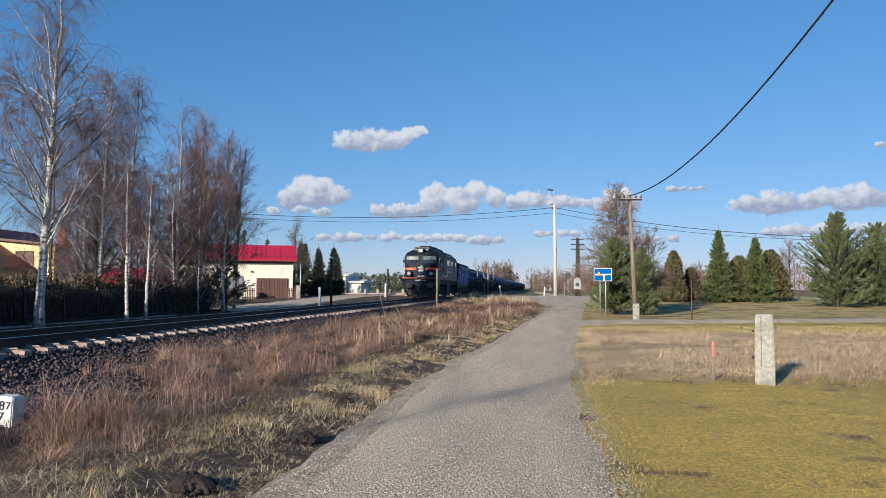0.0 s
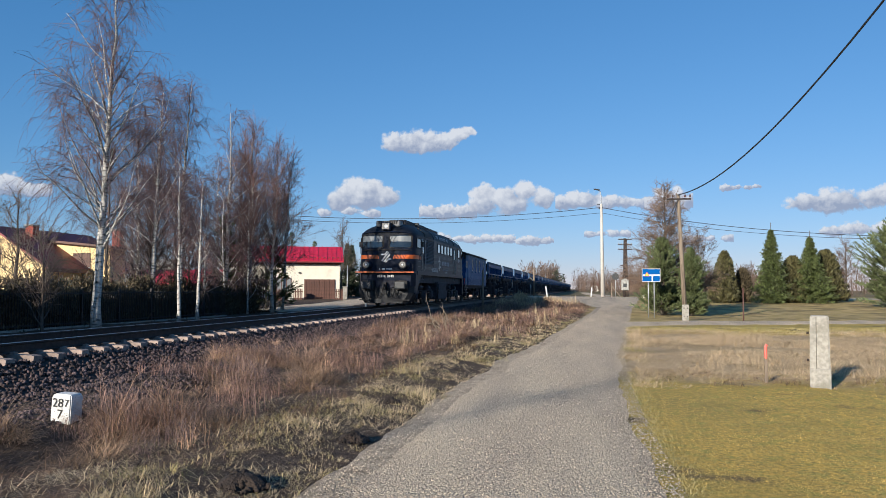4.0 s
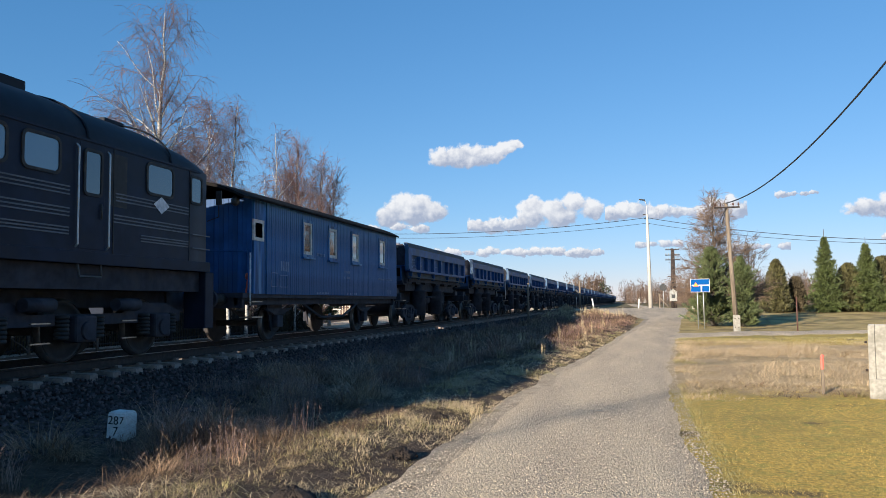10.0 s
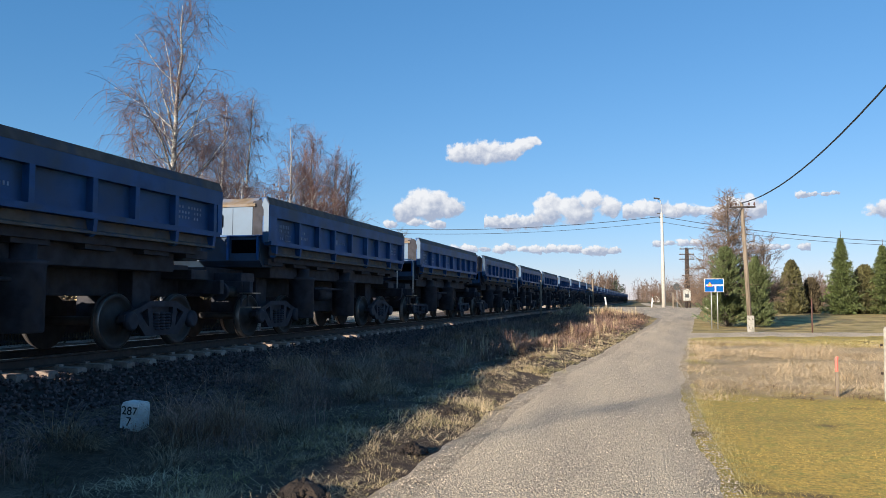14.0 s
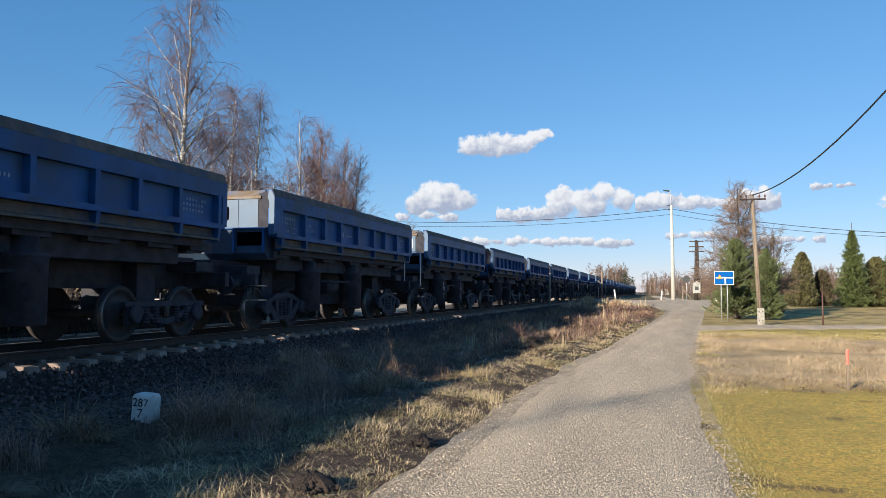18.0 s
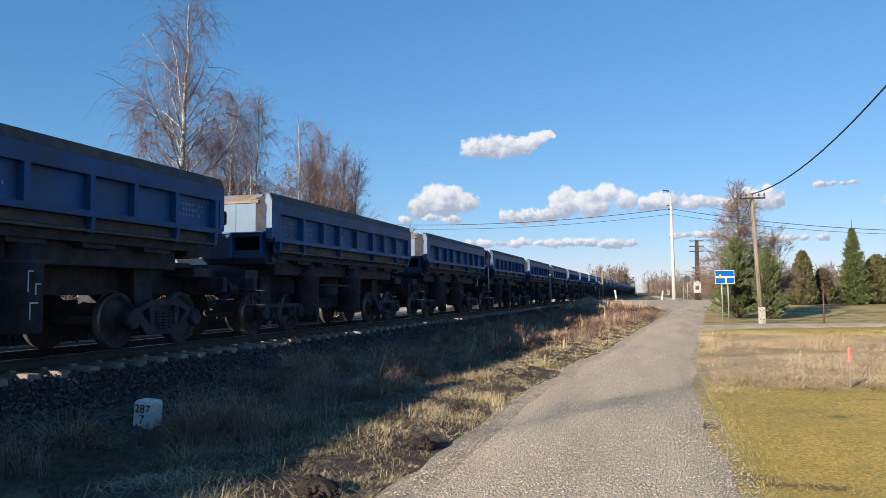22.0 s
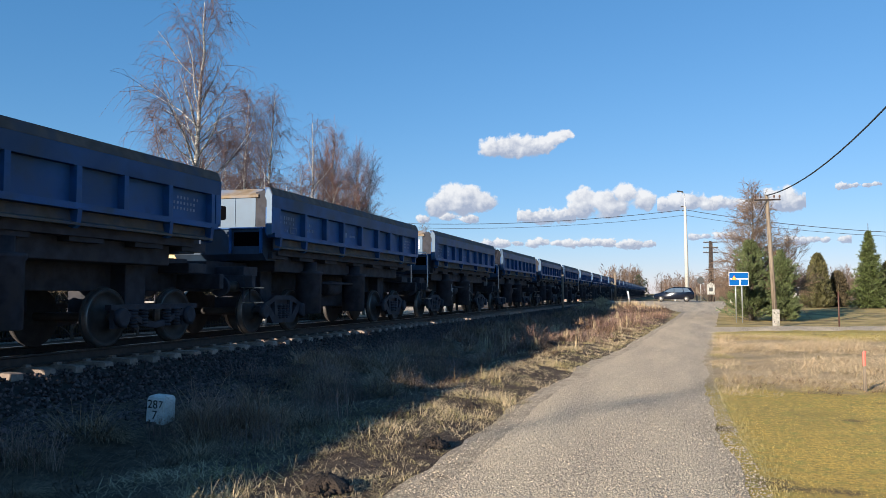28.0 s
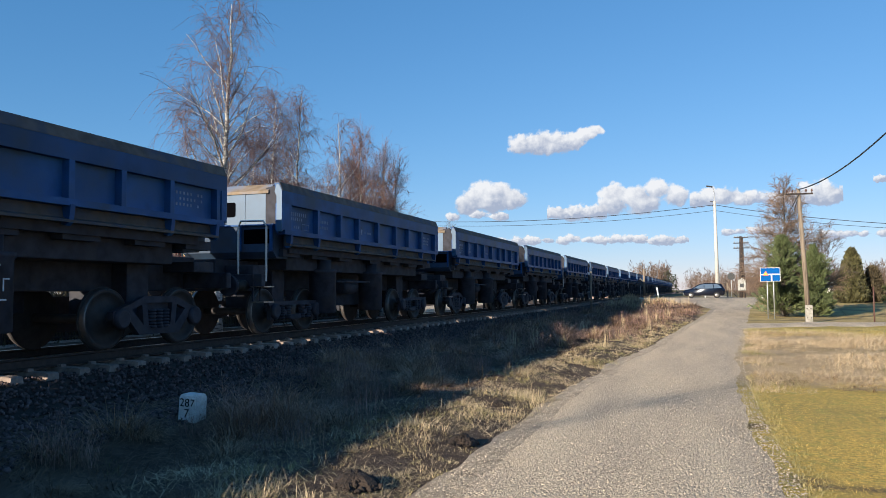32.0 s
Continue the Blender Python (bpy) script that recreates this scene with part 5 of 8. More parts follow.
        # bogie sides
        for yc in (2.37, 10.02):
            bm = bmesh.new()
            if variant in (1, 3):
                # deep curved equaliser below a straight top bar
                prism(bm, [(yc - 1.2, 0.72), (yc + 1.2, 0.72), (yc + 1.2, 0.63), (yc - 1.2, 0.63)], sx * 0.98, sx * 1.10, "x")
                q = [(yc - 1.0, 0.66), (yc - 0.6, 0.58), (yc - 0.3, 0.44), (yc, 0.40), (yc + 0.3, 0.44), (yc + 0.6, 0.58), (yc + 1.0, 0.66)]
                prism(bm, q + [(u, z - 0.11) for u, z in q[::-1]], sx * 1.0, sx * 1.09, "x")
                for d in (-0.94, 0.94):
                    box(bm, min(sx * 1.0, sx * 1.08), max(sx * 1.0, sx * 1.08), yc + d - 0.17, yc + d + 0.17, 0.32, 0.64)
            else:
                # cast frame: arched top, sagging bottom, struts between, open triangles
                for q in ([(-1.12, 0.62), (-0.72, 0.74), (-0.4, 0.86), (0.4, 0.86), (0.72, 0.74), (1.12, 0.62), (1.12, 0.50), (0.74, 0.62), (0.38, 0.75), (-0.38, 0.75), (-0.74, 0.62), (-1.12, 0.50)],
                          [(-0.90, 0.62), (-0.50, 0.22), (0.50, 0.22), (0.90, 0.62), (0.70, 0.66), (0.40, 0.37), (-0.40, 0.37), (-0.70, 0.66)],
                          [(-0.46, 0.80), (-0.33, 0.80), (-0.27, 0.33), (-0.40, 0.33)], [(0.46, 0.80), (0.33, 0.80), (0.27, 0.33), (0.40, 0.33)]):
                    prism(bm, [(yc + u, z) for u, z in q], sx * 0.99, sx * 1.10, "x")
                box(bm, min(sx * 0.98, sx * 1.02), max(sx * 0.98, sx * 1.02), yc - 0.3, yc + 0.3, 0.3, 0.8)
            fr = part("bogie_frame", bm, M_UNDER, t)
            for d in (-0.6, -0.32, 0.32, 0.6) if variant in (1, 3) else (-0.17, 0.0, 0.17):
                bm = bmesh.new()
                for z in range(6):
                    lathe(bm, [(0.32 + z * 0.055, 0.07), (0.345 + z * 0.055, 0.09), (0.37 + z * 0.055, 0.07)], "z", (sx * 1.06, yc + d, 0), 10)
                part("coil_spring", bm, M_UNDER, fr)
            for d in (-0.94, 0.94):
                bm = lathe(bmesh.new(), [(sx * 1.06, 0.17), (sx * 1.14, 0.17), (sx * 1.17, 0.13)], "x", (0, yc + d, 0.50), 16)
                part("axle_cap", bm, M_UNDER, fr)
        # footsteps and grab rails at the leading end
        if variant in (1, 2):
            bm = bmesh.new()
            pipe(bm, [(sx * 1.3, 0.72, 1.15), (sx * 1.3, 0.72, 2.30), (sx * 1.25, 0.68, 2.42), (sx * 0.75, 0.6, 2.42), (sx * 0.7, 0.6, 2.3), (sx * 0.7, 0.6, 1.3)], 0.022, 6)
            part("grab_rail", bm, M_ALU, t, "bent steel grab rail")
        for z in (0.70, 1.02):
            bm = boxes((sx * 1.1, sx * 1.42, 0.45, 0.85, z, z + 0.025))
            part("step", bm, M_STEEL, t, "worn metal step")
        bm = boxes((sx * 1.1, sx * 1.13, 0.5, 0.54, 0.7, 1.3), (sx * 1.1, sx * 1.13, 0.78, 0.82, 0.7, 1.3))
        part("step_hanger", bm, M_UNDER, t)
        buffer(t, sx * 0.875, 0.0, 1.06, -1)
        buffer(t, sx * 0.875, WAGON_PITCH, 1.06, 1)
    # end walls: upper plate in a painted sunlit blue, deep blue box below with a dark opening
    for y, way in ((A + 0.34, -1), (B - 0.34, 1)):
        ya, yb = sorted((y, y - way * 0.06))
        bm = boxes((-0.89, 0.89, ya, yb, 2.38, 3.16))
        e = part("end_wall", bm, M_BLUE_END, t, "blue end wall lightened in colour as if sunlit")
        bm = bmesh.new()
        prism(bm, [(y + way * 0.03, 3.10), (y + way * 0.03, 3.16), (y - way * 0.22, 3.33), (y - way * 0.3, 3.33), (y - way * 0.1, 3.12)], -0.97, 0.97, "x")
        part("end_rim", bm, M_BLUE_IN, e, "rusty sloping end rim")
        # added dark plates stand for the shaded gap between end wall and lip
        for x in (-1.125, 1.125):
            bm = bmesh.new()
            prism(bm, [(x - 0.23, 2.42), (x + 0.23, 2.42), (x + 0.23, 3.02), (x, 3.27), (x - 0.23, 3.22)], *sorted((y - way * 0.01, y - way * 0.08)))
            part("corner_plate", bm, M_UNDER, e, "dark plate standing for shade in the corner gap")
        for x in (-0.42, 0.36):
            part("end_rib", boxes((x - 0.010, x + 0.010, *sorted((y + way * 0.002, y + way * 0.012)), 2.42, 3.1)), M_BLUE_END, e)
        bm = bmesh.new()
        bm.faces.new([bm.verts.new((a, y + way * 0.008, b)) for a, b in rounded(-0.22, 0.12, 2.60, 2.93, 0.05)])
        part("peep_hole", bm, M_HOLE, e, "dark rounded peep hole")
        if variant == 2:
            nt = part("notice_panel", boxes((0.46, 0.79, *sorted((y + way * 0.003, y + way * 0.009)), 2.60, 2.97)), M_NOTICE, e, "weathered notice panel with rows of print")
            bm = bmesh.new()
            for k, w_ in enumerate((0.28, 0.22, 0.28, 0.25, 0.18, 0.26)):
                box(bm, 0.485, 0.485 + w_, *sorted((y + way * 0.010, y + way * 0.013)), 2.63 + k * 0.055, 2.655 + k * 0.055)
            tagged(part("print", bm, M_BLUE_END, nt), kind="stuff")
        # lower box with sloping belly
        bm = bmesh.new()
        yo, yi = y + way * 0.12, y - way * 0.5
        ring = lambda x: [(x, yi, 2.40), (x, yo, 2.38), (x, yo, 1.80), (x, yo - way * 0.15, 1.66), (x, yi, 1.66)]
        R = loft(bm, [ring(-1.16), ring(1.16)])
        bm.faces.new(R[0])
        bm.faces.new(R[1][::-1])
        lb = part("end_box", bm, M_ENDBOX, t, "dull blue box below the end wall")
        part("opening", boxes((0.42, 1.08, *sorted((yo + way * 0.003, yo + way * 0.006)), 1.98, 2.30)), M_HOLE, lb)
        for x in (0.34, 1.12):
            part("stiffener", boxes((x - 0.03, x + 0.03, *sorted((yo, yo + way * 0.05)), 1.82, 2.37), bev=0.006), M_BLUE, lb)
        part("ledge", boxes((-1.18, 1.18, *sorted((yo - way * 0.02, yo + way * 0.04)), 2.37, 2.41), bev=0.006), M_BLUE, lb)
        for sx in (-1, 1):
            bm = bmesh.new()
            yq = A if way < 0 else B
            prism(bm, [(sx * 1.37, 2.22), (sx * 1.50, 2.22), (sx * 1.50, 3.10), (sx * 1.42, 3.24), (sx * 1.37, 3.24), (sx * 1.32, 3.08), (sx * 1.37, 2.98)], *sorted((yq + way * 0.012, yq - way * 0.03)))
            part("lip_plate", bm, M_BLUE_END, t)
    # floor of the box, underframe
    bm = boxes((-1.33, 1.33, A + 0.62, B - 0.62, 1.78, 2.17))
    part("box_floor", bm, M_UNDER, t)
    for nm, b in (("centre_sill", (-0.3, 0.3, 0.35, WAGON_PITCH - 0.35, 0.95, 1.62)), ("headstock", (-1.3, 1.3, 0.55, 0.7, 1.0, 1.3)), ("headstock", (-1.3, 1.3, WAGON_PITCH - 0.7, WAGON_PITCH - 0.55, 1.0, 1.3)), ("platform", (-1.0, 1.0, 0.7, 1.3, 1.3, 1.5)), ("platform", (-1.0, 1.0, WAGON_PITCH - 1.3, WAGON_PITCH - 0.7, 1.3, 1.5)), ("bolster", (-0.62, 0.62, 2.1, 2.64, 0.55, 1.45)), ("bolster", (-0.62, 0.62, 9.75, 10.3, 0.55, 1.45)), ("underframe", (-1.05, 1.05, 2.0, 10.4, 1.42, 1.8)), ("brake_gear", (-0.7, 0.7, 5.0, 7.2, 0.55, 0.98)), ("equipment_box", (-0.95, -0.4, 7.4, 8.6, 0.6, 1.2))):
        part(nm, boxes(b, bev=0.02), M_UNDER, t)
    bm = bmesh.new()
    tube(bm, (0, 0.35, 1.06), (0, -0.05, 1.06), 0.06)
    part("coupling_hook", bm, M_BLACK, t)
    for y in (2.37 - 0.94, 2.37 + 0.94, 10.02 - 0.94, 10.02 + 0.94):
        wheelset(t, y, 0.50)
    return t


# ---------------------------------------------------------------- how the train runs
RUN = [(0, 63.75), (3, 43.80), (6, 23.83), (9, 4.56), (13, -20.48), (16, -39.2), (19, -57.90), (21, -70.33), (23, -82.80), (25.5, -98.5), (28, -114.35), (30, -127.1), (32, -139.90)]
MOVING = []
loco = locomotive()
MOVING.append((loco, 0.0, True))
coach = staff_coach()
MOVING.append((coach, 17.0, True))
kinds = [dump_wagon(k) for k in range(4)]
order = [0, 0, 1, 0, 2, 3, 3, 1, 0, 2, 1, 0, 0, 1, 0, 2, 0, 1, 0, 0, 1, 0, 2, 0, 1, 0, 0, 1, 0, 1]
used = set()
for k, v in enumerate(order):
    if v in used:
        w = copy_thing(kinds[v], pose(0, 0, 0))
    else:
        w = kinds[v]
        used.add(v)
    if k == 6:
        # pink spray-paint scrawl on the leading end wall
        for q in ([(0.42, 2.78), (0.62, 2.92), (0.5, 2.80), (0.64, 2.74)], [(0.66, 2.72), (0.70, 2.90), (0.76, 2.74), (0.82, 2.92), (0.86, 2.74)], [(0.90, 2.90), (0.88, 2.74)], [(0.94, 2.92), (0.95, 2.74), (1.0, 2.84), (1.06, 2.86), (1.08, 2.74)], [(0.55, 2.64), (0.95, 2.70)], [(0.6, 3.0), (0.72, 3.03), (0.8, 2.98)]):
            part("paint_scrawl", pipe(bmesh.new(), [(0.04 + 0.76 * x, 1.352, z) for x, z in q], 0.012, 4), M_PINK, w, "pink spray-paint scrawl")
    MOVING.append((w, 29.48 + k * WAGON_PITCH, k < 12))

# ---------------------------------------------------------------- trees
def unit(a):
    return a / (np.linalg.norm(a, axis=-1, keepdims=True) + 1e-9)


def bend(rng, start, way, length, segs, pull, wob):
    """Curved shoots: arrays of starts, ways and lengths; pull is the drift of the way per segment. Returns points (n, segs + 1, 3) and ways."""
    P, d = [start], unit(way)
    D = [d]
    for _ in range(segs):
        P.append(P[-1] + d * (length / segs)[:, None])
        d = unit(d + np.asarray(pull) + rng.normal(0, wob, d.shape))
        D.append(d)
    return np.stack(P, 1), np.stack(D, 1)


def to_sticks(P, r0, r1):
    """One connected three-sided shoot along each row of points, thinning from r0 to r1."""
    n, k, _ = P.shape
    r0, r1 = np.broadcast_to(r0, n), np.broadcast_to(r1, n)
    d = unit(P[:, -1] - P[:, 0])
    ref = np.where(np.abs(d[:, 2:3]) < 0.9, np.array([[0, 0, 1.0]]), np.array([[1.0, 0, 0]]))
    u = unit(np.cross(d, ref))
    w = np.cross(d, u)
    R = r0[:, None] + (r1 - r0)[:, None] * (np.arange(k) / (k - 1))[None]
    V = np.stack([P + (u * math.cos(j * 2.0944) + w * math.sin(j * 2.0944))[:, None, :] * R[:, :, None] for j in range(3)], 2)
    o = (np.arange(n)[:, None] * k + np.arange(k - 1)[None]).reshape(-1, 1) * 3
    F = np.concatenate([o + [0, 1, 4, 3], o + [1, 2, 5, 4], o + [2, 0, 3, 5]], 1).reshape(-1, 4)
    return V.reshape(-1, 3), F


def joined(parts_):
    V, F, o = [], [], 0
    for v, f in parts_:
        V.append(v)
        F.append(f + o)
        o += len(v)
    return np.concatenate(V), np.concatenate(F)


def trunk_mesh(parent, pts, radii, material, n=9, name="trunk"):
    bm = bmesh.new()
    rings = []
    for p, r in zip(pts, radii):
        rings.append([(p[0] + r * math.cos(2 * math.pi * i / n), p[1] + r * math.sin(2 * math.pi * i / n), p[2]) for i in range(n)])
    R = loft(bm, rings)
    bm.faces.new(R[0][::-1])
    bm.faces.new(R[-1])
    return part(name, bm, material, parent, smooth=True)


def bare_tree(name, x, y, h, seed, label, category, bark=None, twig=None, lean=(0, 0), limbs=44, spread=0.30, low=0.22, droop=-0.24, r=0.13, sub=6, fine=5, rise=(0.40, 0.95), group="", twig_r=0.0058, hang=1.0, taper=0.75, arch=0.06):
    """A leafless tree: curved trunk, rising limbs, forked shoots and hanging twigs."""
    rng = np.random.default_rng(seed)
    bark, twig = bark or M_BARKW, twig or M_TWIG
    t = thing(name, pose(x, y, land(x, y) - 0.05), label, category, group)
    k = 14
    f = np.linspace(0, 1, k)
    wob = np.cumsum(rng.normal(0, 0.028, (k, 2)), 0) * h * 0.10
    pts = np.c_[lean[0] * f ** 1.4 * h + wob[:, 0] - wob[0, 0], lean[1] * f ** 1.4 * h + wob[:, 1] - wob[0, 1], f * h]
    rad = r * (1 - f) ** 0.85 + 0.012
    rad[0] *= 1.35
    trunk_mesh(t, pts, rad, bark)

    def on_trunk(u):
        return np.stack([np.interp(u, f, pts[:, i]) for i in range(3)], -1)
    u = low + (0.98 - low) * ((np.arange(limbs) + rng.random(limbs)) / limbs) ** 0.95
    az = rng.uniform(0, 2 * np.pi, limbs)
    el = rng.uniform(*rise, limbs) + 0.5 * u ** 3
    way = np.c_[np.cos(az) * np.cos(el), np.sin(az) * np.cos(el), np.sin(el)]
    ln = np.minimum(h * spread * (1.15 - u) ** taper * rng.uniform(0.55, 1.25, limbs), 3.6)
    P1, D1 = bend(rng, on_trunk(u), way, ln, 6, (0, 0, arch), 0.10)
    r1 = 0.24 * np.interp(u, f, rad) + 0.007 * ln
    big = np.argsort(-ln)[: limbs // 2]
    for i in big:
        v, q = to_sticks(P1[i:i + 1], r1[i:i + 1], 0.008)
        raw("limb", v, q, bark, t)
    rest = np.setdiff1d(np.arange(limbs), big)
    geo = [to_sticks(P1[rest], r1[rest] * 0.8, 0.006)]
    # forked shoots, more of them on the longer limbs
    n2 = limbs * sub
    own = rng.choice(limbs, n2, p=ln / ln.sum())
    w = rng.uniform(0.2, 1.0, n2) * 6
    i0 = np.minimum(w.astype(int), 5)
    fr = (w - i0)[:, None]
    S2 = P1[own, i0] * (1 - fr) + P1[own, i0 + 1] * fr
    W2 = D1[own, i0] * 0.8 + rng.normal(0, 0.55, (n2, 3)) + (0, 0, 0.12)
    L2 = ln[own] * rng.uniform(0.18, 0.55, n2) + 0.15
    P2, D2 = bend(rng, S2, W2, L2, 4, (0, 0, droop * 0.42), 0.16)
    geo.append(to_sticks(P2, twig_r * 1.9, twig_r))
    # hanging twigs
    n3 = n2 * fine
    own = rng.choice(n2, n3, p=L2 / L2.sum())
    i0 = rng.integers(1, 4, n3)
    fr = rng.random((n3, 1))
    S3 = P2[own, i0] * (1 - fr) + P2[own, i0 + 1] * fr
    W3 = D2[own, i0] * 0.7 + rng.normal(0, 0.45, (n3, 3)) + (0, 0, droop)
    L3 = rng.uniform(0.25, 1.0, n3) * min(1.0, h / 9) * hang
    P3, _ = bend(rng, S3, W3, L3, 3, (0, 0, droop * 1.3), 0.16)
    geo.append(to_sticks(P3, twig_r, twig_r * 0.6))
    V, F = joined(geo)
    raw("crown", V, F, twig, t)
    return t


def sprays(rng, base, way, length, width):
    """Needle sprays: slim folded leaves along the given ways. Returns verts and triangles."""
    n = len(base)
    d = unit(way)
    side = unit(np.cross(d, rng.normal(size=(n, 3)))) * (width / 2)[:, None]
    mid = base + d * (length * 0.45)[:, None]
    tip = base + d * length[:, None] + (0, 0, 0)
    V = np.stack([base, mid + side, tip, mid - side], 1).reshape(-1, 3)
    i = np.arange(n)[:, None] * 4
    return V, np.concatenate([i + [0, 1, 2], i + [0, 2, 3]], 1).reshape(-1, 3)


def conifer(name, x, y, h, seed, label, category, radius=0.28, needle=None, low=0.04, whorls=26, arms=13, dense=26, droop=-0.10, tuft=0.24, power=0.85, up=0.0, group="", uneven=0.15, top=0.0):
    """Spruce or pine: trunk, whorled limbs, and needle sprays along them."""
    rng = np.random.default_rng(seed)
    t = thing(name, pose(x, y, land(x, y) - 0.03), label, category, group)
    f = np.linspace(0, 1, 8)
    trunk_mesh(t, np.c_[np.zeros(8), np.zeros(8), f * h * (0.99 if top else 1.10)], 0.02 + h * 0.016 * (1 - f) ** 1.3, M_BARKD, 8)
    n1 = whorls * arms
    u = low + (0.98 - low) * (np.repeat(np.arange(whorls), arms) + rng.uniform(0, 0.8, n1)) / whorls
    az = rng.uniform(0, 2 * np.pi, n1)
    el = rng.uniform(-0.1, 0.35, n1) + up + 0.5 * u
    prof = np.clip(1 - u, 0.02, 1) ** power + 0.035
    if top:
        prof = np.minimum(1, ((1 - u) / top)) ** 0.6 * (0.75 + 0.25 * np.sin(u * 9 + seed))
    ln = h * radius * prof * rng.uniform(1 - 3.0 * uneven, 1 + 1.2 * uneven, n1) + 0.08
    P1, D1 = bend(rng, np.c_[np.zeros(n1), np.zeros(n1), u * h], np.c_[np.cos(az) * np.cos(el), np.sin(az) * np.cos(el), np.sin(el)], ln, 4, (0, 0, droop), 0.06)
    v, q = to_sticks(P1, 0.012 + 0.006 * ln, 0.005)
    raw("bough", v, q, M_BARKD, t)
    dense = int(dense * 1.25)
    n2 = n1 * dense
    own = np.repeat(np.arange(n1), dense)
    w = (0.12 + 0.88 * rng.random(n2) ** (0.45 if top else 0.8)) * 4
    i0 = np.minimum(w.astype(int), 3)
    fr = (w - i0)[:, None]
    S = P1[own, i0] * (1 - fr) + P1[own, i0 + 1] * fr + rng.normal(0, 0.03, (n2, 3))
    W = D1[own, i0] * (1.1 if top else 0.75) + rng.normal(0, 0.42 if top else 0.55, (n2, 3)) + (0, 0, up * 0.6 - 0.05)
    L = tuft * rng.uniform(0.5, 1.25, n2) * (0.4 + 0.6 * (1 - u[own]))
    V, F = sprays(rng, S, W, L, L * rng.uniform(0.12, 0.24, n2))
    raw("crown", V, F, needle or M_NEEDLE, t)
    return t


def column_shrub(name, x, y, h, rad, seed, label, category, material, n=5200, taper=0.55, leaf=0.22, group="", sx=1.0):
    """Dense upright evergreen: sprays over an uneven tapering body, dark inside."""
    rng = np.random.default_rng(seed)
    t = thing(name, pose(x, y, land(x, y) - 0.03), label, category, group)
    f = np.linspace(0, 1, 6)
    trunk_mesh(t, np.c_[np.zeros(6), np.zeros(6), f * h * 0.8], 0.07 * (1 - f) + 0.01, M_BARKD, 7)
    u = rng.random(n)
    az = rng.uniform(0, 2 * np.pi, n)
    lump = 1 + 0.16 * np.sin(az * 3 + seed + u * 5) + 0.12 * np.sin(az * 5 + u * 17)
    R = rad * np.clip(1 - u, 0, 1) ** taper * np.minimum(1, u * 7 + 0.5) * lump * np.sqrt(rng.uniform(0.35, 1.0, n))
    S = np.c_[np.cos(az) * R * sx, np.sin(az) * R, u * h + rng.normal(0, 0.04, n)]
    W = np.c_[np.cos(az) * 0.5, np.sin(az) * 0.5, np.full(n, 0.8)] + rng.normal(0, 0.4, (n, 3))
    L = leaf * rng.uniform(0.5, 1.3, n)
    V, F = sprays(rng, S, W, L, L * rng.uniform(0.3, 0.55, n))
    raw("crown", V, F, material, t)
    return t


BL = "leafless silver birch with white trunk and hanging russet twigs"
ROW = "birches by the railway"
WEEP = dict(droop=-0.42, rise=(0.52, 1.05), arch=0.02, group=ROW, twig_r=0.0056)
RUSTY = dict(group=ROW, rise=(0.6, 1.15), droop=-0.03, twig=M_TWIGR, hang=0.75, twig_r=0.0064)
bare_tree("birch_tree", -16.9, 24.4, 12.4, 1, BL, "tree", lean=(0.035, 0.02), limbs=80, spread=0.34, hang=1.35, sub=7, fine=6, r=0.15, taper=0.85, **WEEP)
bare_tree("birch_tree", -19.75, 32.6, 11.0, 2, BL, "tree", lean=(0.01, 0.03), limbs=50, spread=0.25, r=0.11, low=0.3, sub=7, fine=6, hang=1.2, **WEEP)
bare_tree("birch_tree", -19.2, 34.2, 11.4, 3, BL, "tree", lean=(0.03, 0.0), limbs=52, spread=0.25, r=0.10, low=0.28, sub=7, fine=6, hang=1.2, **WEEP)
bare_tree("birch_tree", -16.75, 29.7, 6.8, 4, BL, "tree", lean=(-0.02, 0.03), limbs=24, spread=0.2, r=0.07, low=0.35, **WEEP)
bare_tree("birch_tree", -17.4, 32.5, 6.6, 5, BL, "tree", lean=(0.02, 0.02), limbs=24, spread=0.2, r=0.07, low=0.35, **WEEP)
bare_tree("birch_tree", -20.0, 40.6, 11.6, 6, BL, "tree", lean=(0.0, 0.02), limbs=44, spread=0.25, r=0.115, low=0.3, sub=6, fine=5, **WEEP)
bare_tree("birch_tree", -19.3, 42.2, 11.0, 7, BL, "tree", lean=(0.02, 0.02), limbs=84, spread=0.30, r=0.095, sub=7, fine=6, **RUSTY)
bare_tree("birch_tree", -18.4, 43.4, 10.2, 8, BL, "tree", lean=(0.03, 0.0), limbs=64, spread=0.30, r=0.10, sub=7, fine=6, **RUSTY)
bare_tree("birch_tree", -18.6, 45.4, 9.4, 16, BL, "tree", lean=(0.05, 0.0), limbs=52, spread=0.30, r=0.08, sub=6, fine=6, **RUSTY)
bare_tree("birch_tree", -20.9, 45.6, 10.6, 9, BL, "tree", lean=(0.0, 0.0), limbs=46, spread=0.25, r=0.085, **WEEP)
bare_tree("birch_tree", -22.6, 36.0, 9.8, 10, BL, "tree", lean=(0.0, 0.0), limbs=46, spread=0.25, r=0.11, **WEEP)
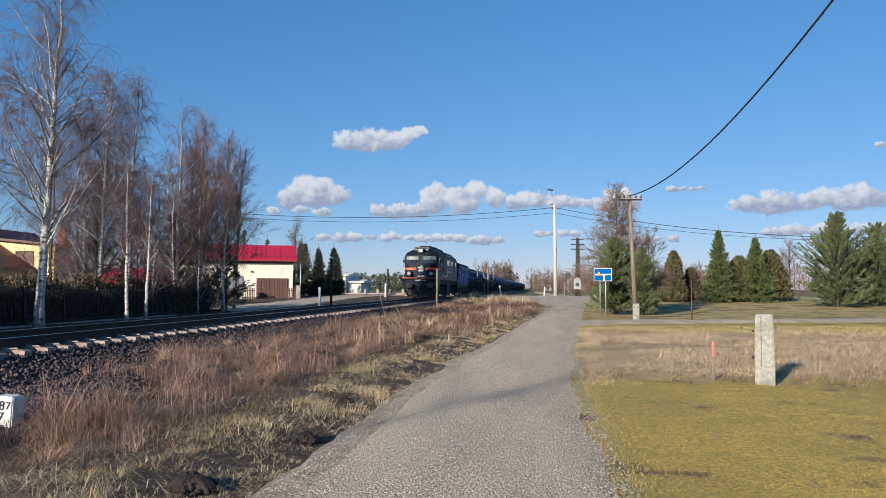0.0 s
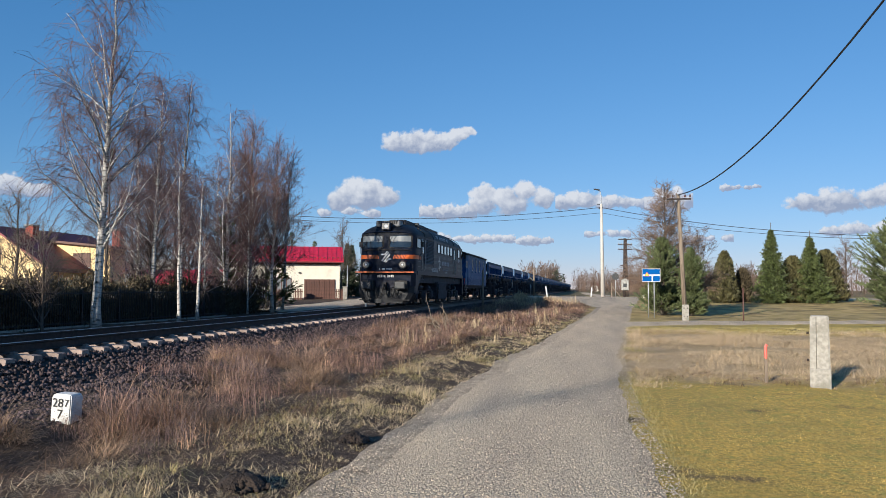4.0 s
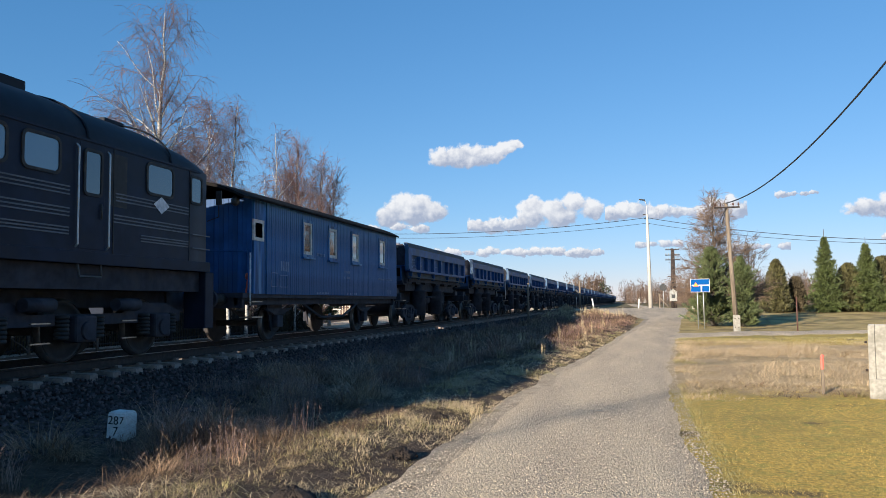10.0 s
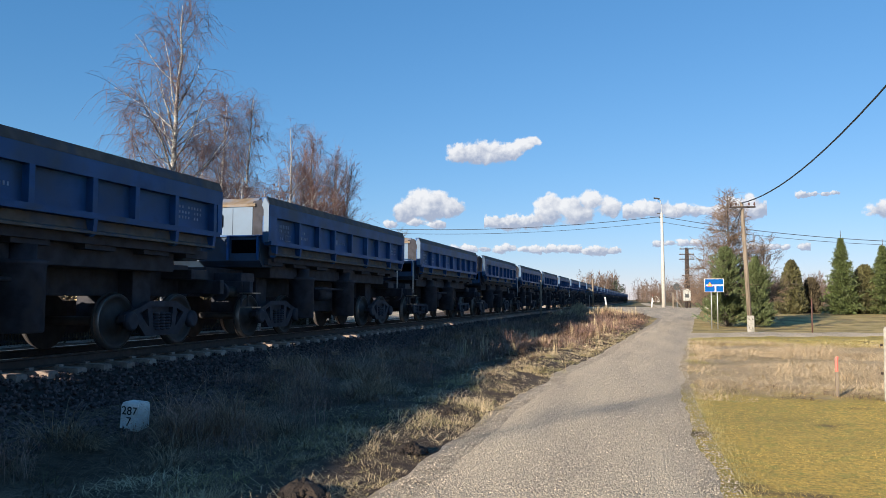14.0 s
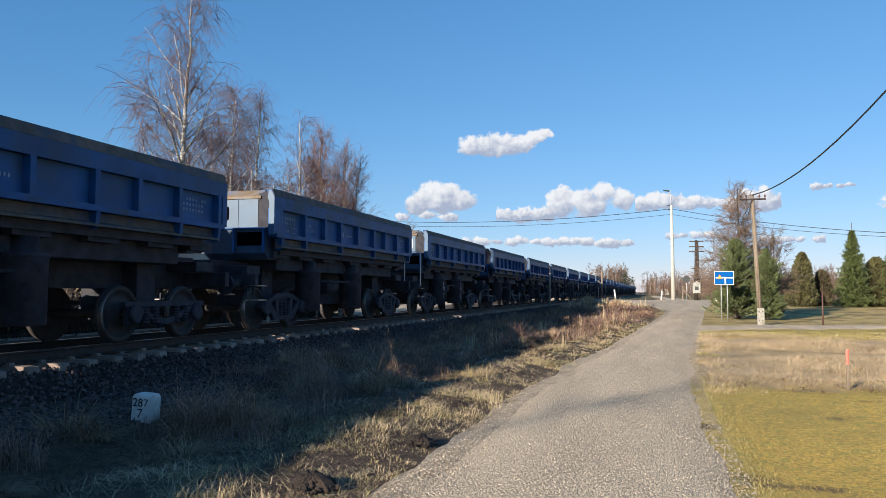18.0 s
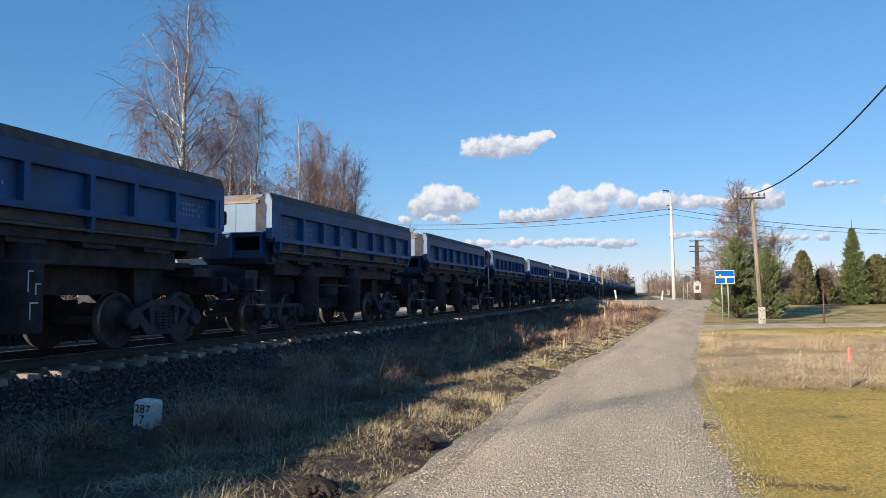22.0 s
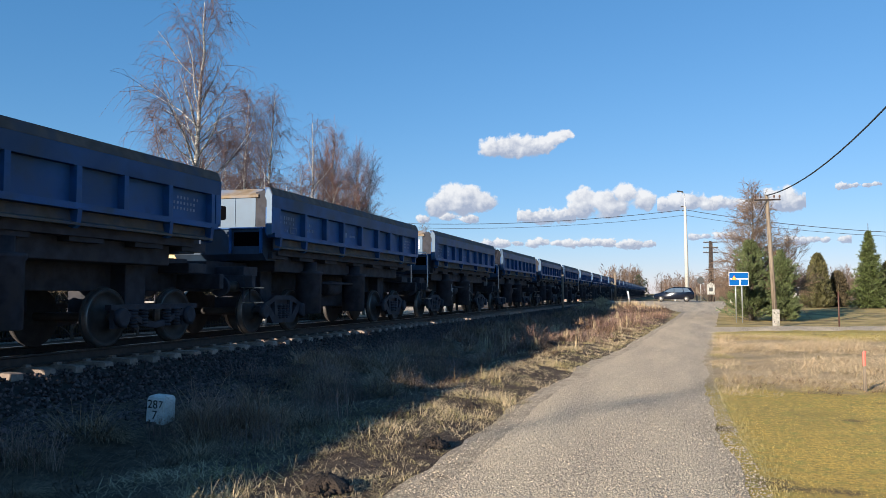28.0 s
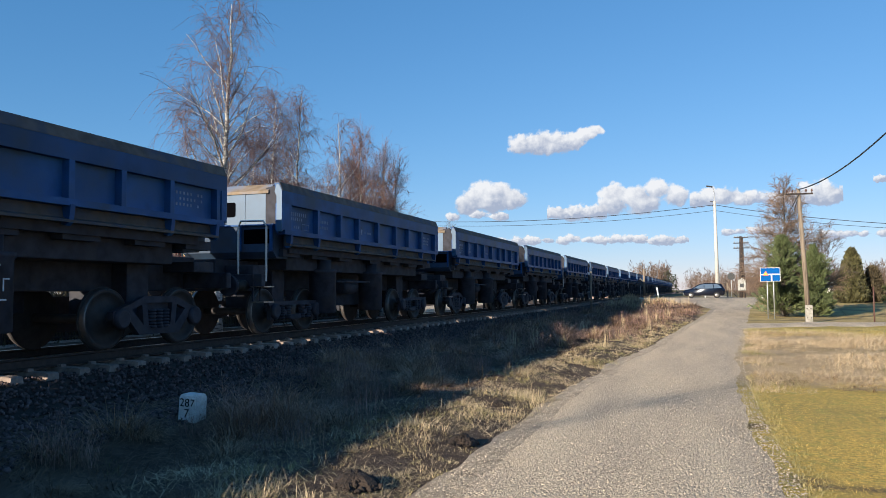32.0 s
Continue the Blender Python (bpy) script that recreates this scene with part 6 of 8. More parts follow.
for k, (x, y, h, r) in enumerate(((-20.6, 30.5, 8.2, 0.06), (-18.4, 35.0, 5.6, 0.05), (-21.6, 38.0, 9.6, 0.07), (-19.3, 39.0, 7.0, 0.05), (-20.2, 42.4, 9.4, 0.06), (-22.0, 43.6, 9.4, 0.07), (-20.1, 46.5, 9.4, 0.055), (-18.6, 40.4, 6.4, 0.045), (-24.4, 40.5, 8.4, 0.07))):
    bare_tree("slender_birch", x, y, h, 140 + k, "slender leafless birch with fine dark twigs", "tree", M_BARKW if k % 2 else M_BARKD, M_TWIG, lean=(0.02 * math.sin(k * 2.1), 0.02 * math.cos(k * 1.3)), limbs=40, spread=0.23, low=0.12, r=r, sub=6, fine=5, **WEEP)
# unseen birch behind the camera, placed for its shadow on the lane
bare_tree("birch_tree", -16.4, -22.3, 12.2, 12, BL, "tree", lean=(0.02, 0.0), limbs=11, spread=0.12, r=0.05, group="birches by the railway", low=0.8, sub=4, fine=3, twig_r=0.005)
for k, (x, y, h) in enumerate(((-20.4, 33.4, 5.2), (-21.2, 38.6, 5.6), (-20.0, 43.2, 4.6))):
    bare_tree("bare_shrub", x, y, h, 170 + k, "dark leafless thicket among the birch stems", "shrub", M_BARKD, M_THICKET, limbs=44, spread=0.42, low=0.03, droop=0.02, r=0.05, sub=6, fine=5, rise=(0.6, 1.3), twig_r=0.008)
bare_tree("garden_tree", -24.5, 25.0, 6.4, 21, "dark leafless garden tree behind the fence", "tree", M_BARKD, M_TWIGG, limbs=40, spread=0.42, low=0.2, droop=0.0, r=0.14, rise=(0.3, 1.0))
bare_tree("garden_tree", -33.0, 40.0, 7.0, 22, "dark leafless garden tree behind the fence", "tree", M_BARKD, M_TWIGG, limbs=36, spread=0.4, low=0.2, droop=0.0, r=0.12, rise=(0.3, 1.0))
bare_tree("garden_tree", -30.0, 47.0, 7.6, 23, "dark leafless garden tree behind the fence", "tree", M_BARKD, M_TWIGG, limbs=36, spread=0.36, low=0.2, droop=0.0, r=0.12, rise=(0.4, 1.1))
bare_tree("bare_shrub", -17.6, 22.6, 3.2, 24, "leafless grey shrub leaning on the dark fence", "shrub", M_TWIGG, M_TWIGG, limbs=30, spread=0.55, low=0.04, droop=0.03, r=0.035, sub=5, fine=6, rise=(0.7, 1.3))
bare_tree("bare_shrub", -18.0, 20.0, 2.8, 25, "leafless grey shrub leaning on the dark fence", "shrub", M_TWIGG, M_TWIGG, limbs=26, spread=0.6, low=0.04, droop=0.03, r=0.035, sub=5, fine=6, rise=(0.6, 1.3))
bare_tree("larch_tree", 4.85, 51.0, 8.4, 31, "bare brown larch rising behind the young pine", "tree", M_BARKD, M_LARCH, limbs=210, spread=0.31, low=0.10, droop=-0.06, r=0.11, sub=6, fine=7, rise=(0.05, 0.5), twig_r=0.0085, hang=0.65, taper=1.1, arch=0.0)
bare_tree("bare_shrub", 7.2, 52.5, 5.2, 32, "pale leafless shrub beside the pine", "shrub", M_TWIGG, M_TWIGG, limbs=40, spread=0.35, low=0.08, droop=0.02, r=0.05, sub=6, fine=6, rise=(0.5, 1.2), twig_r=0.007)
conifer("pine_tree", 4.55, 48.6, 4.7, 33, "dense young green pine by the road sign", "tree", 0.37, M_PINE, 0.0, 26, 16, 66, 0.05, 0.26, 0.7, 0.3, top=0.8)
conifer("pine_tree", 6.2, 48.4, 4.1, 34, "dense young green pine by the wooden pole", "tree", 0.36, M_PINE, 0.0, 24, 16, 64, 0.05, 0.26, 0.7, 0.3, top=0.8)
column_shrub("thuja", 12.0, 71.5, 4.4, 1.3, 41, "broad olive thuja at the edge of the lawn", "shrub", M_THUJA, 9000, 0.62, 0.3)
column_shrub("thuja", 13.9, 73.5, 2.9, 0.9, 42, "brownish thuja at the edge of the lawn", "shrub", M_HEDGE, 6000, 0.45, 0.3)
conifer("spruce_tree", 15.8, 70.9, 6.4, 43, "slender dark spruce at the edge of the lawn", "tree", 0.235, M_NEEDLE, 0.0, 34, 15, 50, -0.04, 0.36, 1.0, 0.1, uneven=0.24)
column_shrub("thuja", 18.0, 72.8, 4.0, 1.5, 44, "rounded dark thuja between the spruces", "shrub", M_THUJA, 8000, 0.5, 0.3)
conifer("spruce_tree", 19.3, 72.2, 5.8, 45, "broad dark spruce at the edge of the lawn", "tree", 0.30, M_NEEDLE, 0.0, 32, 16, 52, -0.04, 0.38, 1.05, 0.1, uneven=0.24)
bare_tree("garden_tree", 24.0, 78.0, 5.6, 46, "reddish leafless garden tree among the conifers", "tree", M_BARKD, M_LARCH, limbs=46, spread=0.34, low=0.15, droop=0.0, r=0.09, rise=(0.4, 1.1), twig_r=0.008)
column_shrub("thuja", 21.6, 76.0, 4.6, 1.9, 47, "olive thuja among the conifers", "shrub", M_THUJA, 9000, 0.5, 0.3)
conifer("pine_tree", 23.2, 63.8, 7.2, 48, "wide bushy green pine on the lawn", "tree", 0.60, M_PINE, 0.0, 26, 20, 84, 0.06, 0.32, 0.8, 0.25, top=0.9, uneven=0.2)
conifer("pine_tree", 27.0, 66.0, 6.4, 49, "wide bushy green pine on the lawn", "tree", 0.58, M_PINE, 0.0, 24, 18, 78, 0.06, 0.32, 0.8, 0.25, top=0.9, uneven=0.2)
conifer("spruce_tree", 31.2, 70.0, 10.0, 50, "tall dark spruce on the lawn", "tree", 0.42, M_NEEDLE, 0.0, 34, 16, 30, -0.06, 0.5, 1.0)
bare_tree("bare_shrub", 16.5, 84.0, 3.4, 51, "leafless scrub behind the lawn", "shrub", M_TWIGG, M_TWIGG, limbs=34, spread=0.5, low=0.05, droop=0.02, r=0.04, sub=6, fine=6, rise=(0.6, 1.2), twig_r=0.009)
for k, (x, y, h) in enumerate(((-28.6, 84, 5.4), (-26.6, 84, 6.0), (-25.2, 86, 5.4), (-24.2, 83, 4.9), (-23.4, 86, 5.5), (-22.5, 84, 4.8), (-27.4, 88, 6.2))):
    conifer("spruce_tree", x, y, h, 60 + k, "dark garden spruce beside the white house", "tree", 0.2, M_FARNEEDLE, 0.03, 24, 12, 28, -0.06, 0.4, group="spruces by the houses")
bare_tree("garden_tree", -26.0, 80.0, 8.0, 66, "leafless garden tree with yellow lichen", "tree", M_BARKD, M_TWIGG, limbs=40, spread=0.32, low=0.2, droop=0.0, r=0.1, rise=(0.5, 1.2), twig_r=0.008)
for k, (x, y, h) in enumerate(((-45.0, 96, 9.0), (-42.0, 98, 8.2), (-38.5, 97, 8.8), (-36, 99, 7.6))):
    conifer("spruce_tree", x, y, h, 70 + k, "dark spruce rising behind the red roof", "tree", 0.2, M_NEEDLE, 0.03, 20, 10, 16, -0.06, 0.45, group="spruces behind the roof")
conifer("pine_tree", -19.0, 45.2, 4.6, 75, "dark young pine among the birch stems", "tree", 0.3, M_NEEDLE, 0.05, 16, 9, 18, 0.0, 0.4, 0.8, 0.2, top=0.8)
conifer("pine_tree", -20.4, 41.2, 5.6, 76, "dark young pine among the birch stems", "tree", 0.26, M_NEEDLE, 0.15, 16, 9, 18, 0.0, 0.4, 0.8, 0.2, top=0.8)

# far woods
def far_wood(name, spots, seed, label, bare=True):
    rng = np.random.default_rng(seed)
    geo = []
    for x, y, h in spots:
        z = land(x, y)
        m = 70 if bare else 90
        u = rng.random(m)
        az = rng.uniform(0, 2 * np.pi, m)
        R = h * (0.16 if bare else 0.2 * 1.0) * ((np.sin(np.pi * np.clip(u, 0.05, 1)) if bare else (1 - u))) * np.sqrt(rng.random(m))
        S = np.c_[x + np.cos(az) * R, y + np.sin(az) * R, z + u * h * 0.97]
        W = np.c_[np.cos(az) * 0.4, np.sin(az) * 0.4, np.full(m, 0.9 if bare else -0.1)] + rng.normal(0, 0.45, (m, 3))
        L = h * rng.uniform(0.07, 0.19, m)
        geo.append(sprays(rng, S, W, L, L * (0.10 if bare else 0.45)))
        if bare:
            geo.append(sprays(rng, np.array([[x, y, z - 0.3]]), np.array([[0, 0, 1.0]]), np.array([h]), np.array([h * 0.03])))
    V, F = joined(geo)
    return tagged(raw(name, V, F, M_TAN if bare else M_FARNEEDLE), label, "woodland", kind="stuff")


rw = random.Random(77)
far_wood("far_birch_wood", [(rw.uniform(-24, -11.5), rw.uniform(290, 345), rw.uniform(8, 12)) for _ in range(90)], 1, "leafless birch wood in the distance")
far_wood("far_conifers", [(-10.5 + rw.uniform(-1.2, 1.2), 300 + 6 * k, 9 - 0.4 * k) for k in range(4)], 2, "dark conifers at the edge of the far wood", False)
far_wood("far_scrub", [(rw.uniform(-4, 80), rw.uniform(250, 420), rw.uniform(4.5, 8.5)) for _ in range(620)], 3, "low leafless scrub on the horizon")
far_wood("far_scrub", [(rw.uniform(6, 46), rw.uniform(120, 170), rw.uniform(3, 5.5)) for _ in range(200)], 4, "leafless roadside scrub beyond the crossing")
far_wood("far_pines", [(rw.uniform(-150, -52), rw.uniform(300, 380), rw.uniform(5, 8.5)) for _ in range(260)], 5, "dark pine wood on the horizon", False)
far_wood("far_scrub", [(rw.uniform(40, 190), rw.uniform(150, 300), rw.uniform(4, 8)) for _ in range(300)], 6, "leafless hedgerow behind the lawn")
far_wood("far_horizon_wood", [(rw.uniform(-60, 400), rw.uniform(600, 800), rw.uniform(8, 15)) for _ in range(260)], 7, "hazy wood along the horizon")

# hedge behind the railway fence
rng = np.random.default_rng(90)
n = 75000
yy = rng.uniform(8, 43.5, n)
uu = rng.random(n)
xx = -19.0 - (yy - 24) * 0.02 + rng.normal(0, 0.38, n) * (1 - 0.35 * uu)
top = 1.75 + 0.22 * np.sin(yy * 1.9) + 0.15 * np.sin(yy * 5.3)
S = np.c_[xx, yy, uu * top]
L = rng.uniform(0.07, 0.2, n)
V, F = sprays(rng, S, rng.normal(0, 0.5, (n, 3)) + (0, 0, 0.8), L, L * 0.35)
hedge = thing("hedge", pose(0, 0, 0.05), "dark brownish clipped hedge behind the railway fence", "hedge")
raw("foliage", V, F, M_HEDGE, hedge)
bm = bmesh.new()
loft(bm, [[(-19.15 - (y - 24) * 0.02, y, -0.05), (-18.85 - (y - 24) * 0.02, y, -0.05), (-18.9 - (y - 24) * 0.02, y, 1.5 + 0.12 * math.sin(y * 1.9)), (-19.1 - (y - 24) * 0.02, y, 1.5 + 0.12 * math.sin(y * 1.9))] for y in np.arange(8, 43.6, 1.0)])
part("core", bm, M_HEDGE, hedge)

# ---------------------------------------------------------------- grass
def land_many(x, y):
    return np.array([land(a, b) for a, b in zip(x, y)])


def field_noise(x, y, s, k):
    return np.array([noise.noise((a * s, b * s, k)) for a, b in zip(x, y)])


def grass(name, label, material, x, y, height, lean, width, seed, lift=0.0):
    rg = np.random.default_rng(seed)
    V, F = blades(rg, np.c_[x, y, land_many(x, y) - 0.02 + lift], height, lean, width)
    return tagged(raw(name, V, F, material), label, "grass", kind="stuff")


rng = np.random.default_rng(100)


def verge_edge(y):
    return np.array([road_mid(a)[0] - road_mid(a)[1] - 0.37 * max(0, a - 60) for a in y])


def low_spots(x, y, h):
    """Keeps the growth short round the marker stone and the molehills."""
    q = np.clip(((x + 5.9) * 5.9 - (y - 8.1) * 8.1) / 100.4, 0, 0.16)
    h = np.where(np.hypot(x + 5.9 - 5.9 * q, y - 8.1 + 8.1 * q) < 0.26, np.minimum(h, 0.15), h)
    for mx, my, mr in ((-2.68, 5.75, 0.4), (-2.38, 7.72, 0.3), (-2.6, 10.2, 0.25)):
        h = np.where(np.hypot(x - mx * 0.97, y - my * 0.97) < mr, np.minimum(h, 0.05), h)
    return h


def arcs(rg, base, heading, rise, length, curl, width):
    """Curved tapering blades that start at the angle rise and bend over by curl. Returns verts and triangles."""
    n = len(base)
    d = np.c_[np.cos(heading), np.sin(heading)]
    s = np.c_[-np.sin(heading), np.cos(heading), np.zeros(n)] * (width / 2)[:, None]
    P = [base]
    for k in range(3):
        e = rise - curl * (k + 0.3) / 3
        P.append(P[-1] + np.c_[d * np.cos(e)[:, None], np.sin(e)] * (length / 3)[:, None])
    for q in P[1:]:
        q[:, 2] = np.maximum(q[:, 2], base[:, 2] + 0.012)
    V = np.stack([P[0] - s, P[0] + s, P[1] - s * 0.9, P[1] + s * 0.9, P[2] - s * 0.65, P[2] + s * 0.65, P[3]], 1).reshape(-1, 3)
    i = np.arange(n)[:, None] * 7
    return V, np.concatenate([i + [0, 1, 3], i + [0, 3, 2], i + [2, 3, 5], i + [2, 5, 4], i + [4, 5, 6]], 1).reshape(-1, 3)


def bed_foot(y):
    """Where the growth ends against the ballast."""
    return np.interp(y, [0, 8, 10, 14, 60], [-6.0, -6.2, -6.7, -7.9, -7.9])


def seats(rg, count, y0, y1, d0, d1, near=1.4, scale=0.6, thresh=-9.0, seed=0.0, hollow=-0.2):
    """Centres of growth, between d0 and d1 metres from the lane, in patches."""
    cy = y0 + (y1 - y0) * rg.random(count) ** near
    cx = verge_edge(cy) - d0 - (d1 - d0) * rg.random(count)
    keep = (cx > bed_foot(cy) + 0.5 * field_noise(cx, cy, 0.9, 3.3)) & (field_noise(cx, cy, scale, seed) > thresh)
    keep &= (d1 < 2) | (field_noise(cx, cy, 0.85, 55.0) > hollow)
    return cx[keep], cy[keep]


def vigour(x, y):
    """How tall the growth stands from place to place."""
    return np.clip(1 + 1.5 * field_noise(x, y, 0.7, 61.0), 0.4, 1.7)


def tufts(name, label, material, seed, cx, cy, per, radius, length, rise, curl, wide, out=0.6, wind=0.3):
    """Bunches of curved blades round the given centres, leaning outwards and with the wind."""
    rg = np.random.default_rng(seed)
    m = len(cx)
    own = np.repeat(np.arange(m), per)
    k = m * per
    q, a = np.sqrt(rg.random(k)), rg.uniform(0, 2 * np.pi, k)
    big = (rg.uniform(0.65, 1.3, m) * vigour(cx, cy))[own]
    x, y = cx[own] + q * radius * big * np.cos(a), cy[own] + q * radius * big * np.sin(a)
    lee = rg.normal(wind, 0.9, m)[own]
    head = np.where(rg.random(k) < out, a, lee) + rg.normal(0, 0.6, k)
    L = rg.uniform(*length, k) * big * (1 - 0.35 * q)
    L = low_spots(x, y, L)
    V, F = arcs(rg, np.c_[x, y, land_many(x, y) - 0.015], head, rg.uniform(*rise, k) - 0.35 * q, L, rg.uniform(*curl, k), (wide + 0.00022 * np.maximum(0, y - 6)) * rg.uniform(0.6, 1.4, k))
    return tagged(raw(name, V, F, material), label, "grass", kind="stuff")


def weeds(name, label, material, seed, cx, cy, per, radius, height, wide, twigs=7):
    """Stiff dead stems with short side shoots along their upper half."""
    rg = np.random.default_rng(seed)
    m = len(cx)
    own = np.repeat(np.arange(m), per)
    k = m * per
    q, a = np.sqrt(rg.random(k)), rg.uniform(0, 2 * np.pi, k)
    x, y = cx[own] + q * radius * np.cos(a), cy[own] + q * radius * np.sin(a)
    H = low_spots(x, y, rg.uniform(*height, k) * (rg.uniform(0.6, 1.2, m) * vigour(cx, cy))[own] * (1 - 0.3 * q))
    head, rise, curl = rg.uniform(0, 6.28, k), rg.uniform(1.05, 1.57, k), rg.uniform(0, 0.5, k)
    B = np.c_[x, y, land_many(x, y) - 0.015]
    w = (wide + 0.00022 * np.maximum(0, y - 6)) * rg.uniform(0.7, 1.3, k)
    geo = [arcs(rg, B, head, rise, H, curl, w)]
    own = np.repeat(np.arange(k), twigs)
    f = rg.uniform(0.4, 1.0, k * twigs)
    e = rise[own] - curl[own] * 0.4 * f
    S = B[own] + np.c_[np.cos(head[own]) * np.cos(e), np.sin(head[own]) * np.cos(e), np.sin(e)] * (H[own] * f)[:, None]
    geo.append(arcs(rg, S, rg.uniform(0, 6.28, len(S)), rg.uniform(0.4, 1.4, len(S)), H[own] * rg.uniform(0.06, 0.17, len(S)), rg.uniform(-0.3, 0.6, len(S)), w[own] * 0.9))
    V, F = joined(geo)
    return tagged(raw(name, V, F, material), label, "weeds", kind="stuff")


def clumps(count, y0, y1, per, hmin, hmax, radius, wide, seed, name, label, material, x0=-7.7, gap=0.5, scale=0.55, thresh=-0.1, lay=(0.15, 1.1), near=1.5, fan=0.5, droop=0.3):
    """Domed tussocks: fine stems fanning out of many centres, tallest in the middle of each."""
    rg = np.random.default_rng(seed)
    cy = y0 + (y1 - y0) * rg.random(count) ** near
    ed = verge_edge(cy) - gap
    cx = x0 + (ed - x0) * rg.random(count)
    keep = field_noise(cx, cy, scale, seed * 1.0) > thresh
    cx, cy = cx[keep], cy[keep]
    m = len(cx)
    hs = rg.uniform(hmin, hmax, m) * np.clip(1 + 1.1 * field_noise(cx, cy, 0.45, 77.0), 0.45, 1.6) * np.clip((verge_edge(cy) - cx) / 1.2, 0.45, 1)
    rs = radius * rg.uniform(0.6, 1.4, m)
    own = np.repeat(np.arange(m), per)
    q, a = np.sqrt(rg.random(m * per)), rg.uniform(0, 2 * np.pi, m * per)
    x, y = cx[own] + q * rs[own] * np.cos(a), cy[own] + q * rs[own] * np.sin(a)
    h = low_spots(x, y, hs[own] * (1 - 0.55 * q ** 2) * rg.uniform(0.45, 1.1, m * per))
    wind = rg.uniform(0, 2 * np.pi, m)[own]
    head = np.where(rg.random(m * per) < fan, a, wind) + rg.normal(0, 0.7, m * per)
    V, F = blades(rg, np.c_[x, y, land_many(x, y) - 0.02], h, h * rg.uniform(*lay, m * per) * (0.25 + 1.0 * q), np.full(m * per, wide) * rg.uniform(0.6, 1.4, m * per), head, droop)
    return tagged(raw(name, V, F, material), label, "grass", kind="stuff")


RUSSET, STRAW, BROWN = "russet dead weed stems on the railway verge", "bleached dry grass on the railway verge", "dark matted dead grass on the railway verge"
rg = np.random.default_rng(201)
# litter of old straw lying flat, in drifts
for k, (count, d0, d1, mt, nm, lb) in enumerate(((38000, 1.0, 6.0, M_MAT, "matted_straw", "flattened straw matted on the verge"), (22000, 0.05, 2.4, M_PALE, "straw_litter", "bleached straw litter beside the lane"), (24000, 1.0, 5.5, M_BROWNGRASS, "dead_grass", BROWN))):
    cx, cy = seats(rg, count, 3.2, 46, d0, d1, 2.0, 1.1, (-0.35, 0.0, -0.2)[k], 11.0 + k, -9.0)
    n = len(cx)
    V, F = arcs(rg, np.c_[cx, cy, land_many(cx, cy) - 0.005], rg.uniform(0, 6.28, n), rg.uniform(0.02, 0.7, n), rg.uniform(0.07, 0.26, n), rg.uniform(0.1, 1.2, n), (0.0042 + 0.00026 * cy) * rg.uniform(0.6, 1.4, n))
    tagged(raw(nm, V, F, mt), lb, "grass", kind="stuff")
# arching tussocks, straw-coloured on the crest by the ballast, browner in the hollow
tufts("dry_grass", STRAW, M_TUSSOCK, 205, *seats(rg, 150, 7, 30, 2.4, 6.2, 1.2, 0.5, -0.05, 21.0), 420, 0.24, (0.32, 0.72), (0.75, 1.5), (0.9, 2.3), 0.0042, wind=-0.2)
tufts("dry_grass", STRAW, M_DRY, 206, *seats(rg, 170, 3.4, 26, 1.7, 5.2, 1.4, 0.5, -0.05, 24.0), 330, 0.22, (0.24, 0.54), (0.6, 1.45), (0.8, 2.4), 0.0044, wind=0.2)
tufts("dead_grass", BROWN, M_BROWNGRASS, 207, *seats(rg, 330, 3.3, 26, 1.2, 5.6, 1.5, 0.6, -0.25, 27.0), 110, 0.24, (0.12, 0.34), (0.4, 1.4), (0.5, 2.2), 0.0048)
# stiff weeds in stands
weeds("dead_stems", RUSSET, M_DRYRED, 208, *seats(rg, 330, 3.6, 26, 2.0, 5.6, 1.35, 0.55, -0.02, 31.0), 40, 0.27, (0.24, 0.56), 0.0046)
weeds("grey_weeds", "greyish lilac dead weeds on the railway verge", M_GREYWEED, 209, *seats(rg, 200, 3.4, 26, 1.6, 5.2, 1.4, 0.6, -0.05, 34.0), 34, 0.2, (0.16, 0.38), 0.0044, 8)
weeds("tall_stems", "tall thin seed-bearing dead stems", M_TUSSOCK, 210, np.array([-3.72, -3.66, -3.85, -4.3, -4.6, -5.6, -4.9, -5.3, -4.1, -4.4]), np.array([6.85, 7.0, 6.95, 12.5, 15.2, 10.6, 13.8, 18.5, 17.4, 20.6]), 8, 0.14, (0.36, 0.66), 0.005, 14)
# low tufts along the lane: straw, yellow-green and fresh green
tufts("edge_straw", "pale straw tufts along the lane", M_PALE, 216, *seats(rg, 1150, 3.3, 34, 0.06, 1.35, 1.6, 1.3, -0.12, 41.0), 36, 0.10, (0.05, 0.19), (0.7, 1.5), (0.3, 1.6), 0.0040, wind=0.3)
tufts("edge_grass", "short yellow-green grass along the lane", M_EDGE, 217, *seats(rg, 1700, 3.3, 40, 0.02, 1.7, 1.7, 1.2, -0.2, 44.0), 30, 0.12, (0.03, 0.12), (0.6, 1.5), (0.2, 1.4), 0.0042)
tufts("fresh_grass", "sparse fresh green tufts in the dead grass", M_GREENTUFT, 218, *seats(rg, 260, 3.3, 30, 0.4, 4.2, 1.5, 1.1, 0.12, 47.0), 30, 0.12, (0.05, 0.14), (0.7, 1.5), (0.2, 1.2), 0.0042)
clumps(900, 24, 52, 34, 0.22, 0.55, 0.38, 0.010, 207, "dead_stems", RUSSET, M_DRYRED, near=1.0)
